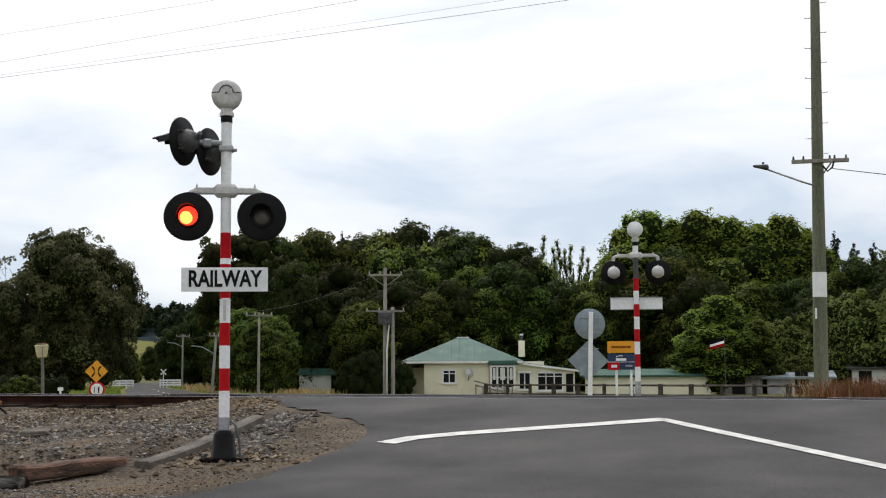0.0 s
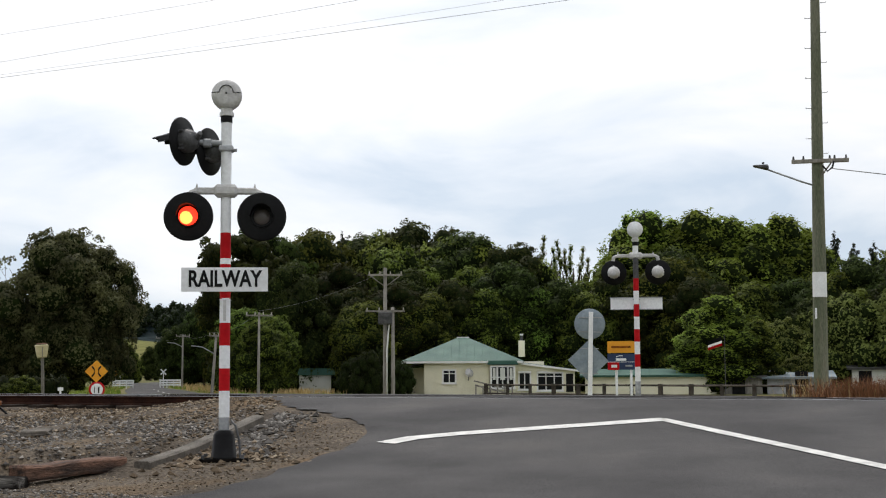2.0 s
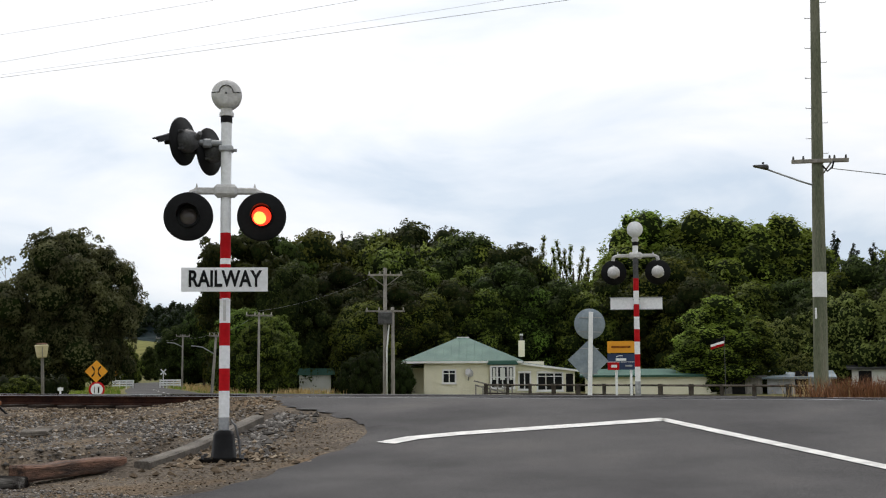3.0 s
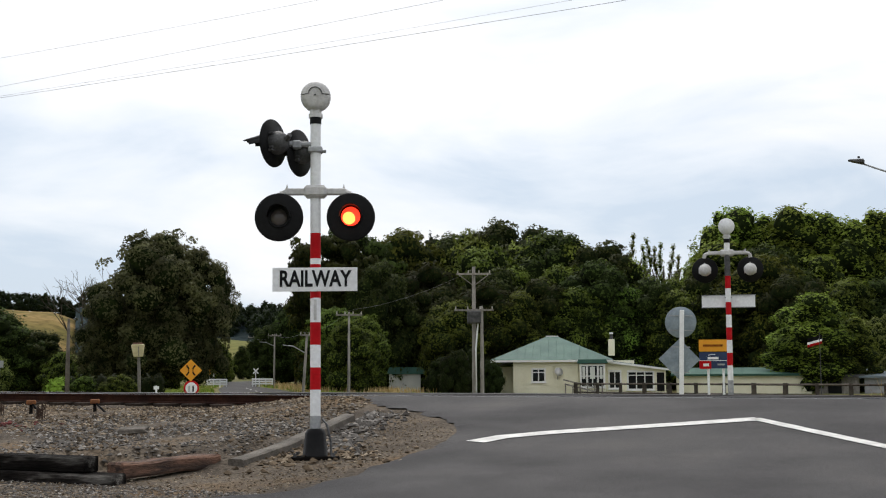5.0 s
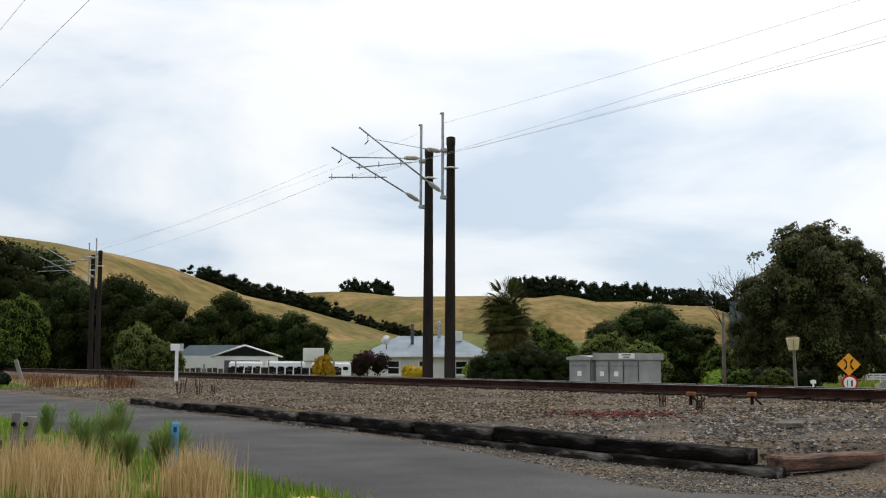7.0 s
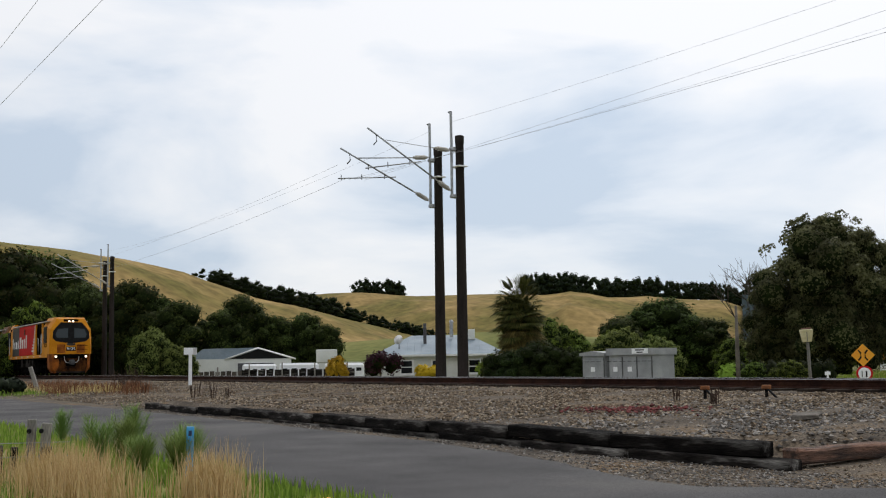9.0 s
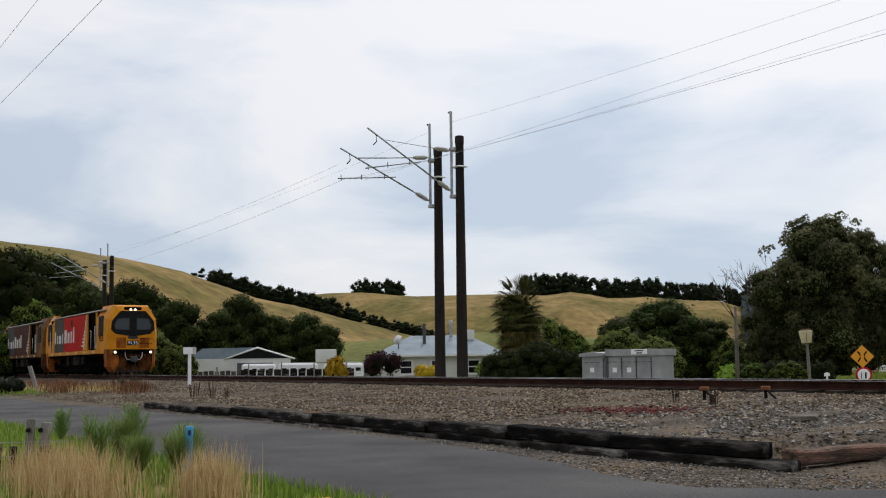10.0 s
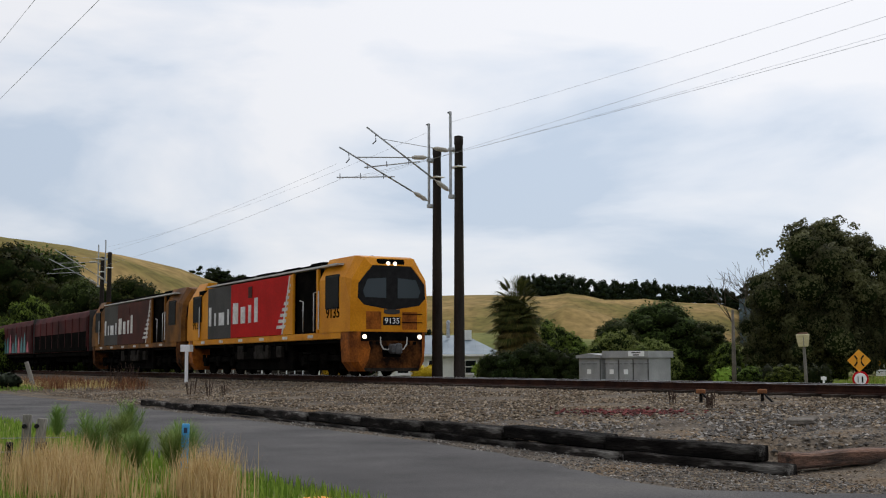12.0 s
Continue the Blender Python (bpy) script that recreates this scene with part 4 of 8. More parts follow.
def locomotive(label, front, grimy, group="locomotives"):
    """Diesel engine; front at x = 0, length 17.2 m, z = 0 on the rail."""
    red, yel, grey_ = ("tred2", "tyellow2", "tgrey") if grimy else ("tred", "tyellow", "tgrey")
    t = thing("locomotive", label, "locomotive", None, group)
    W_ = 1.33
    # frame and sill
    bm = box(B(), -8.7, 0, 1.28, 16.4, 2.62, 0.22, 0.02)
    frame_ = part("underframe", bm, yel, t, "yellow sill along the frame")
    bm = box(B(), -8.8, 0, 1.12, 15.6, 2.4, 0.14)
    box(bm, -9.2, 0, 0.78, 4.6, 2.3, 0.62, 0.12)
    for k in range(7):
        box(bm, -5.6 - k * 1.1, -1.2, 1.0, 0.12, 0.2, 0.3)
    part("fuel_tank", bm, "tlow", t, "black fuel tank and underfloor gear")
    for k, (a, w_, h_, c) in enumerate(((-8.2, 1.5, 0.5, "darkgear"), (-10.4, 0.7, 0.5, "darkgear"), (-6.4, 0.5, 0.4, "darkgear"))):
        part("equipment_box", box(B(), a, -1.2, 0.82, w_, 0.14, h_, 0.02), c, t)
    for k in range(6):
        part("sill_plate", box(B(), -3.4 - k * 2.3, -1.316, 1.28, 0.45, 0.012, 0.1), "mark", frame_, "worn white sill patch")
    # long hood body
    body = part("hood_body", box(B(), -9.75, 0, 2.42, 9.0, 2 * W_ - 0.06, 2.05, 0.03), "tlow", t, "engine body")
    for sy in (-1, 1):
        y0 = sy * (W_ - 0.03)
        yy = (y0, y0 + sy * 0.02) if sy > 0 else (y0 - 0.02, y0)
        part("side_panel", slab(B(), [(-5.9, 1.4), (-11.4, 1.4), (-11.4, 3.44), (-5.2, 3.44)], *yy), red, body, "red side panel", smooth=False)
        part("side_panel", slab(B(), [(-11.4, 1.4), (-14.25, 1.4), (-14.25, 3.44), (-11.4, 3.44)], *yy), grey_, body, "charcoal side panel", smooth=False)
        part("side_panel", slab(B(), [(-5.0, 1.4), (-5.9, 1.4), (-5.2, 3.44), (-5.0, 3.44)], *yy), yel, body, "yellow side panel", smooth=False)
        o = -0.034 if sy < 0 else 0.034
        yb = sy * (W_ - 0.01)

        def mark(x0, z0, x1, z1, nm="logo_bar", c="mark", skew=0.0):
            ol = [(x0, z0), (x1, z0), (x1 + skew, z1), (x0 + skew, z1)]
            part(nm, slab(B(), ol, min(yb, yb + o * 0.4), max(yb, yb + o * 0.4)), c, body, smooth=False)
        # plain shapes in place of the painted wordmark
        for x0, x1, h in ((-11.15, -10.55, 0.8), (-10.25, -9.75, 0.62), (-9.4, -9.1, 0.66), (-8.75, -8.4, 0.9)):
            mark(x0, 1.92, x1, 1.92 + h)
        for x0, x1, h in ((-14.1, -13.8, 0.75), (-13.4, -13.22, 0.5), (-12.85, -12.2, 0.5), (-11.8, -11.62, 0.6)):
            mark(x0, 1.92, x1, 1.92 + h, "logo_bar", "hoodgrey")
        for k in range(8):
            z0 = 1.62 + k * 0.2
            wv = max(0.12, 0.95 - k * 0.11)
            e_ = -5.86 + (z0 - 1.4) * 0.34
            mark(e_ - wv + 0.25, z0, e_ + 0.12, z0 + 0.11, "stripe_bar", "mark", 0.05)
        ol = [(-5.98, 1.42), (-5.88, 1.42), (-5.2, 3.4), (-5.28, 3.4)]
        part("stripe_bar", slab(B(), ol, min(yb, yb + o * 0.5), max(yb, yb + o * 0.5)), "mark", body, smooth=False)
        part("vent", box(B(), -9.2, sy * W_, 3.05, 0.4, 0.02, 0.42), "tred2", body, "dark vent patch")
    # roof
    bm = slab(B(), [(-1.2, 3.5), (-14.4, 3.5), (-14.4, 3.56), (-1.2, 3.56)], -W_, W_)
    roof = part("roof", bm, "troof", t, "pale grey roof edge", smooth=False)
    bm = slab(B(), [(-3.0, 3.56), (-14.2, 3.56), (-13.9, 3.68), (-3.2, 3.68)], -1.05, 1.05)
    part("roof_deck", bm, "tlow", roof, smooth=False)
    for x_, l_, h_ in ((-4.0, 1.1, 0.10), (-6.4, 1.5, 0.07), (-9.0, 1.8, 0.07), (-12.2, 2.6, 0.08)):
        part("roof_hatch", box(B(), x_, 0, 3.68 + h_ / 2, l_, 1.7, h_, 0.03), "tlow", roof)
    part("exhaust", tube(B(), (-7.6, 0, 3.68), (-7.6, 0, 3.8), 0.2, 0.18), "tlow", roof)
    for x_ in (-2.2, -2.6):
        part("horn", tube(B(), (x_, 0.2, 3.8), (x_ + 0.35, 0.2, 3.82), 0.03, 0.09), "tlow", roof)
    # doorway behind the cab: a set-back solid block, its shade painted near black
    part("doorway", box(B(), -3.9, 0, 2.42, 2.3, 2.3, 2.1), "tlow", t, "recess behind the cab in painted shade")
    for sy in (-1, 1):
        part("door_post", box(B(), -2.82, sy * 1.28, 2.42, 0.16, 0.1, 2.1, 0.02), yel, t)
        part("door_post", box(B(), -4.98, sy * 1.29, 2.42, 0.12, 0.1, 2.1, 0.02), yel, t)
        part("handrail", rod(B(), [(-3.1, sy * 1.33, 1.45), (-3.1, sy * 1.33, 2.7), (-3.1, sy * 1.2, 2.75)], 0.02), "hoodgrey", t, "pale handrail")
        part("handrail", rod(B(), [(-4.0, sy * 1.33, 1.45), (-4.0, sy * 1.33, 2.45), (-4.25, sy * 1.33, 2.5)], 0.02), "hoodgrey", t, "pale handrail")
        part("step", box(B(), -3.6, sy * 1.2, 0.75, 0.7, 0.3, 0.05), "tlow", t)
        part("step", box(B(), -3.6, sy * 1.2, 0.42, 0.7, 0.3, 0.05), "tlow", t)

    def cab(nose, sgn, whole):
        """Angular cab; nose: x of its front; sgn: +1 faces forward."""
        bm = B()
        # outline rings across: each is a section at x with (half width, z) pairs
        L = 2.6 if whole else 1.9
        secs = [(0.0, [(1.20, 1.38), (1.22, 2.25), (1.10, 2.95), (0.72, 3.44)]),
                (0.18, [(1.335, 1.38), (1.335, 2.25), (1.28, 3.0), (0.86, 3.68)]),
                (0.62, [(1.335, 1.38), (1.335, 2.25), (1.335, 3.08), (0.95, 3.77)]),
                (L, [(1.335, 1.38), (1.335, 2.25), (1.335, 3.08), (0.98, 3.77)])]
        loops = []
        for d, prof in secs:
            pts_ = [(-w_, z) for w_, z in prof] + [(w_, z) for w_, z in prof[::-1]]
            loops.append([bm.verts.new((nose - sgn * d, y, z)) for y, z in pts_])
        for a, b in zip(loops, loops[1:]):
            for i in range(len(a)):
                j = (i + 1) % len(a)
                bm.faces.new((a[i], a[j], b[j], b[i]))
        bm.faces.new(loops[0])
        bm.faces.new(loops[-1])
        bmesh.ops.recalc_face_normals(bm, faces=bm.faces[:])
        c = part("cab", bm, yel, t, "angular yellow cab", smooth=False)
        # windscreen, wrapping six-sided black mask
        def face(nm, ol, mat_, off, label=""):
            b2 = B()
            m_ = Matrix.Translation((nose + sgn * off, 0, 0)) @ pose(0, 0, 0, 0, 0, 90 * sgn)
            prism(b2, ol, 0.02, m_)
            return part(nm, b2, mat_, c, label, smooth=False)
        mask = [(-1.17, 2.42), (-0.95, 2.2), (0, 2.05), (0.95, 2.2), (1.17, 2.42), (1.14, 2.86), (0.9, 3.16), (0.66, 3.43), (-0.66, 3.43), (-0.9, 3.16), (-1.14, 2.86)]
        face("windscreen_mask", mask, "black", 0.004, "black windscreen surround")
        for s_ in (-1, 1):
            pane = [(s_ * 0.2, 2.42), (s_ * 0.92, 2.44), (s_ * 0.99, 2.64), (s_ * 0.84, 3.0), (s_ * 0.2, 3.05)]
            face("windscreen", pane if s_ > 0 else pane[::-1], "screen", 0.014, "dark windscreen pane")
            box_m = box(B(), nose - sgn * 1.55, s_ * 1.338, 2.64, 1.0, 0.03, 1.0, 0.02)
            part("side_window", box_m, "dark", c, "black side window")
            b2 = box(B(), nose - sgn * 1.55, s_ * 1.334, 2.66, 1.05, 0.03, 1.08, 0.04)
            part("window_frame", b2, "black", c)
            words("fleet_number", "9135", 0.46, "tlow", c, Matrix.Translation((nose - sgn * 1.5, s_ * 1.342, 1.98)) @ pose(0, 0, 0, 0, 0, 0 if s_ < 0 else 180), 0.004, 1.05, 0.012) if not grimy else None
            b2 = tube(B(), (nose - sgn * (L + 0.02), s_ * 1.36, 1.5), (nose - sgn * (L + 0.02), s_ * 1.36, 2.75), 0.022)
            part("handrail", b2, "hoodgrey", c)
        for s_ in (-1, 1):
            face("front_door", [(s_ * 0.62 - 0.26, 1.45), (s_ * 0.62 + 0.26, 1.45), (s_ * 0.62 + 0.26, 2.0), (s_ * 0.62 - 0.26, 2.0)], "torange", 0.003, "grimy orange hatch")
        face("number_board", [(-0.3, 1.58), (0.3, 1.58), (0.3, 1.84), (-0.3, 1.84)], "black", 0.006, "black number board")
        if not grimy:
            words("fleet_number", "9135", 0.25, "white", c, Matrix.Translation((nose + sgn * 0.03, 0, 1.71)) @ pose(0, 0, 0, 0, 0, 90 * sgn), 0.003, 0.5)
        face("badge", [(-0.27, 1.95), (-0.1, 1.92), (0.1, 1.92), (0.27, 1.95), (0.27, 2.07), (-0.27, 2.07)], "tgrey", 0.012, "dark badge plate")
        for zz in (1.92, 1.66):
            face("handrail", [(0.35, zz), (1.05, zz), (1.05, zz + 0.025), (0.35, zz + 0.025)], "tlow", 0.03)
        lamp_ = "headlight" if whole and not grimy else "lens"
        for s_ in (-0.12, 0.12):
            b2 = lathe(B(), [(0.062, 0), (0.062, 0.05), (0.05, 0.055), (0.005, 0.06)], Matrix.Translation((nose - sgn * 0.05, s_, 3.50)) @ pose(0, 0, 0, 0, 90 * sgn), 16)
            part("headlight", b2, lamp_, c, "twin roof headlight" if lamp_ == "headlight" else "unlit roof headlight")
        part("lamp_box", box(B(), nose - sgn * 0.2, 0, 3.52, 0.34, 0.95, 0.24, 0.04), "tlow", c)
        # lower nose, pilot and coupling
        b2 = B()
        low = [(0.0, 1.16), (0.3, 1.30), (0.9, 1.33)]
        loops = []
        for d, hw in low:
            loops.append([b2.verts.new((nose - sgn * d, y, z)) for y, z in ((-hw, 1.0), (-hw * 0.97, 0.45), (-hw * 0.8, 0.16), (hw * 0.8, 0.16), (hw * 0.97, 0.45), (hw, 1.0), (hw, 1.38), (-hw, 1.38))])
        for a, b in zip(loops, loops[1:]):
            for i in range(8):
                j = (i + 1) % 8
                b2.faces.new((a[i], a[j], b[j], b[i]))
        b2.faces.new(loops[0])
        b2.faces.new(loops[-1])
        bmesh.ops.recalc_face_normals(b2, faces=b2.faces[:])
        pil = part("pilot", b2, "tsoot" if grimy else "torange", t, "grimy orange pilot", smooth=False)
        def pface(nm, ol, mat_, off, label=""):
            b3 = prism(B(), ol, 0.03, Matrix.Translation((nose + sgn * off, 0, 0)) @ pose(0, 0, 0, 0, 0, 90 * sgn))
            return part(nm, b3, mat_, pil, label, smooth=False)
        # slot and pocket are near-black plates, the recess shade put into their colour
        pface("buffer_recess", [(-1.06, 1.08), (1.06, 1.08), (1.06, 1.37), (-1.06, 1.37)], "tlow", 0.004, "slot below the cab in painted shade")
        pface("soot_plate", [(-0.95, 0.24), (-0.7, 0.185), (0.7, 0.185), (0.95, 0.24), (1.06, 0.62), (1.05, 1.1), (-0.8, 1.1), (-0.72, 0.85), (-0.8, 0.5)], "tsoot", 0.005, "sooty brown pilot plate")
        pface("coupler_pocket", [(-0.3, 0.6), (0.3, 0.6), (0.36, 0.95), (-0.36, 0.95)], "tlow", 0.012, "coupler pocket in painted shade")
        pface("lower_lip", [(-0.9, 0.16), (0.9, 0.16), (0.95, 0.26), (-0.95, 0.26)], "darkgear", 0.02, "dusty lower lip")
        for s_ in (-0.72, -0.5, 0.56, 0.78):
            pface("hose_cock", [(s_ - 0.05, 0.98), (s_ + 0.05, 0.98), (s_ + 0.05, 1.08), (s_ - 0.05, 1.08)], "tlow", 0.03)
        b3 = box(B(), nose + sgn * 0.18, 0, 0.85, 0.4, 0.28, 0.3, 0.06)
        box(b3, nose + sgn * 0.36, 0.06, 0.85, 0.2, 0.2, 0.34, 0.05)
        part("coupler", b3, "darkgrey", pil, "knuckle coupler")
        for s_, a0 in ((-0.42, 0.2), (0.5, -0.25)):
            b3 = B()
            pts_ = [(s_, 1.22), (s_ + a0 * 0.05, 1.0), (s_ + a0 * 0.5, 0.84), (s_ + a0 * 1.3, 0.82), (s_ + a0 * 2.1, 0.98)]
            for (ya, za), (yb_, zb) in zip(pts_, pts_[1:]):
                tube(b3, (nose + sgn * 0.07, ya, za), (nose + sgn * 0.07, yb_, zb), 0.02, n=6)
            part("brake_hose", b3, "mark", pil, "hanging pale brake hose")
        for s_ in (-0.95, 0.95):
            b3 = lathe(B(), [(0.068, 0), (0.068, 0.05), (0.055, 0.06), (0.004, 0.065)], Matrix.Translation((nose + sgn * 0.02, s_, 1.22)) @ pose(0, 0, 0, 0, 90 * sgn), 14)
            part("headlight", b3, lamp_, pil, "burning lower headlight" if lamp_ == "headlight" else "unlit lower headlight")
        return c

    cab(0.0, 1, True)
    cab(-17.2, -1, False)
    part("rear_deck", box(B(), -15.0, 0, 2.42, 1.4, 2.5, 2.0), "tlow", t)
    bm = slab(B(), [(-14.3, 1.4), (-15.3, 1.4), (-15.3, 3.1), (-14.3, 3.44)], -1.3, 1.3)
    part("end_panel", bm, yel, t, "yellow end panel", smooth=False)
    bogie(t, -3.2, (-1.7, 0, 1.7))
    bogie(t, -14.0, (-1.7, 0, 1.7))
    # solid near-black blocks added so no daylight shows through under the frame
    part("equipment_case", box(B(), -8.6, 0, 0.64, 5.8, 2.0, 0.96, 0.05), "tlow", t, "black tank and case block that fills the underside")
    for x_ in (-3.2, -14.0):
        part("bogie_filler", box(B(), x_, 0, 0.64, 5.0, 1.1, 0.86, 0.05), "tlow", t)
    rolling.append((t, front))
    return t


def wagon(label, front, graffiti, group="goods wagons"):
    """Covered bogie wagon with bulging curtain sides; front at x = 0, 16.4 m long."""
    t = thing("goods_wagon", label, "goods wagon", None, group)
    bm = box(B(), -8.2, 0, 1.02, 15.8, 2.4, 0.26, 0.03)
    box(bm, -8.2, 0, 0.72, 6.5, 1.6, 0.3, 0.05)
    part("underframe", bm, "tlow", t, "black wagon frame")
    ol = [(-1.28, 1.15), (1.28, 1.15), (1.33, 1.6), (1.33, 3.05), (1.18, 3.38), (0.5, 3.56), (-0.5, 3.56), (-1.18, 3.38), (-1.33, 3.05), (-1.33, 1.6)]
    body = part("wagon_body", prism(B(), ol, 15.8, Matrix.Translation((-0.3, 0, 0)) @ pose(0, 0, 0, 0, 0, 90)), "wagon", t, "faded maroon body", smooth=False)
    for k in range(9):
        for sy in (-1, 1):
            part("rib", box(B(), -0.5 - k * 1.93, sy * 1.34, 2.25, 0.09, 0.05, 1.7, 0.012), "wagon", body)
    for sy in (-1, 1):
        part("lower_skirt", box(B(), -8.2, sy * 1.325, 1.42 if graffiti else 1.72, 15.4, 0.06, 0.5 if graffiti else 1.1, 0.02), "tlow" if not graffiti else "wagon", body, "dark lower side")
        if graffiti:
            for k in range(12):
                h = 0.75 + 0.7 * abs(math.sin(k * 1.9))
                x_ = -1.2 - k * 1.15
                ol = [(x_, 1.25), (x_ - 0.9, 1.25), (x_ - 0.75, 1.25 + h * 0.7), (x_ - 0.45, 1.25 + h), (x_ - 0.2, 1.25 + h * 0.6)]
                yb = sy * 1.36
                part("graffiti_shape", slab(B(), ol, min(yb, yb + sy * 0.012), max(yb, yb + sy * 0.012)), "pink" if k % 3 == 0 else "teal", body, "spray painted shape", smooth=False)
    for x_ in (-0.32, -16.12):
        part("end_wall", box(B(), x_, 0, 2.3, 0.06, 2.5, 2.3, 0.02), "tgrey", body)
    for k in (-1.95, -14.45):
        bogie(t, k, (-0.9, 0.9))
    part("coupler", box(B(), 0.0, 0, 0.85, 0.9, 0.25, 0.25, 0.04), "tlow", t)
    part("coupler", box(B(), -16.4, 0, 0.85, 0.7, 0.25, 0.25, 0.04), "tlow", t)
    rolling.append((t, front))
    return t


locomotive("yellow diesel locomotive with red and charcoal side, headlights burning", 0.0, False)
locomotive("sooty yellow diesel locomotive coupled behind the first one", -17.75, True)
wagon("faded maroon covered goods wagon with dark lower side", -35.6, False)
wagon("maroon goods wagon with teal and pink graffiti", -52.4, True)
wagon("maroon goods wagon at the tail", -69.2, True)


# ---- trees and hills ----
def foliage_arrays(rng, blobs, count, leaf, inner=0.8, out=1.06, droop=0.0):
    """Small leaves scattered over the outer, upper side of lumpy masses; each shades with the mass that it belongs to."""
    blobs = np.array(blobs, float)
    wgt = (blobs[:, 3] * blobs[:, 4] + blobs[:, 3] * blobs[:, 5])
    pick = rng.choice(len(blobs), count, p=wgt / wgt.sum())
    mid_ = blobs[:, :3].mean(0)
    away = blobs[pick, :3] - mid_
    away /= np.maximum(np.linalg.norm(away, axis=1, keepdims=True), 0.4)
    d = rng.normal(size=(count, 3))
    d /= np.linalg.norm(d, axis=1, keepdims=True)
    d = d + away * 0.35 + np.array([0, 0, 0.55])
    d /= np.maximum(np.linalg.norm(d, axis=1, keepdims=True), 0.05)
    lump = 1 + 0.12 * np.sin(d[:, 0] * 7 + pick * 1.7) * np.sin(d[:, 1] * 6 + pick * 2.3) + 0.12 * np.sin(d[:, 2] * 9 + d[:, 0] * 5 + pick)
    stray = np.where(rng.random(count) < 0.08, rng.uniform(1.0, 1.18, count), 1.0)
    rad = (rng.uniform(inner, out, count) * lump * stray)[:, None]
    c = blobs[pick, :3] + d * blobs[pick, 3:] * rad
    far = (c - mid_) / np.maximum(np.linalg.norm(c - mid_, axis=1, keepdims=True), 0.01)
    soft = d * 0.9 + far * 0.2 + rng.normal(size=(count, 3)) * 0.12 + np.array([0, 0, 0.12])
    soft /= np.linalg.norm(soft, axis=1, keepdims=True)
    nrm = d + rng.normal(size=(count, 3)) * 0.5 + np.array([0, 0, 0.25])
    nrm /= np.linalg.norm(nrm, axis=1, keepdims=True)
    t1 = np.cross(nrm, rng.normal(size=(count, 3)))
    t1[:, 2] -= droop
    t1 /= np.linalg.norm(t1, axis=1, keepdims=True)
    t2 = np.cross(nrm, t1)
    s = (leaf * rng.uniform(0.55, 1.35, count))[:, None]
    v = np.stack([c - t1 * s * 0.8, c + t1 * s * 0.75 - t2 * s * 0.55, c + t2 * s * 0.75 + t1 * s * 0.2], 1).reshape(-1, 3)
    f = np.arange(count * 3).reshape(-1, 3)
    return v, f, np.repeat(soft, 3, 0)


def lobes(rng, n, wide, low, top, lo, hi, flat=0.85, belly=0.42, ragged=0.12):
    """Rounded leaf masses set over a domed crown between two heights; belly: where the crown is widest."""
    out = []
    for k in range(n):
        u = (k + 0.5) / n
        z = low + (top - low) * u
        w = wide * (math.sin(math.pi / 2 * min(1, 0.45 + 0.55 * u / belly)) if u < belly else math.sqrt(max(0.02, 1 - ((u - belly) / (1.03 - belly)) ** 2.2)))
        a = k * 2.39996 + rng.uniform(-0.35, 0.35)
        s = rng.uniform(lo, hi) * (1.08 - 0.25 * u)
        r = max(0.0, w * rng.uniform(1 - 2 * ragged, 1 + ragged) - 0.55 * s)
        out.append((math.cos(a) * r, math.sin(a) * r, z, s, s, s * flat * rng.uniform(0.85, 1.15)))
    return out


def heart_arrays(rng, blobs, scale=0.8, fine_=2):
    bm = B()
    bmesh.ops.create_icosphere(bm, subdivisions=fine_, radius=1)
    base = np.array([v.co[:] for v in bm.verts])
    tri = np.array([[v.index for v in f.verts] for f in bm.faces])
    bm.free()
    vs, fs, ns, o = [], [], [], 0
    for b in blobs:
        k = 1 + rng.uniform(-0.22, 0.15, len(base))[:, None]
        vs.append(base * k * np.array(b[3:]) * scale + np.array(b[:3]))
        fs.append(tri + o)
        ns.append(base)
        o += len(base)
    return np.concatenate(vs), np.concatenate(fs), np.concatenate(ns)


def leafy(name, v, f, nrm, mats, material, parent, label=""):
    ob = arrays(name, v, f, material, parent, label, mats, smooth=True)
    ob.data.normals_split_custom_set_from_vertices(nrm.tolist())
    return ob


def crown(name, seed, blobs, count, leaf, material, parent, label="", heart=0.7, **kw):
    rng = np.random.default_rng(seed)
    v, f, nv = foliage_arrays(rng, blobs, count, leaf, **kw)
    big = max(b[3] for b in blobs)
    # solid cores paint the crown's inner shade behind and below the leaves
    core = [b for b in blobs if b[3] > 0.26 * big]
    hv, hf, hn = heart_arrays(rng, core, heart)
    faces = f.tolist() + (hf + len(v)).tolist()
    return leafy(name, np.concatenate([v, hv]), faces, np.concatenate([nv, hn]), [0] * len(f) + [1] * len(hf), [material, "heart_shade"], parent, label)


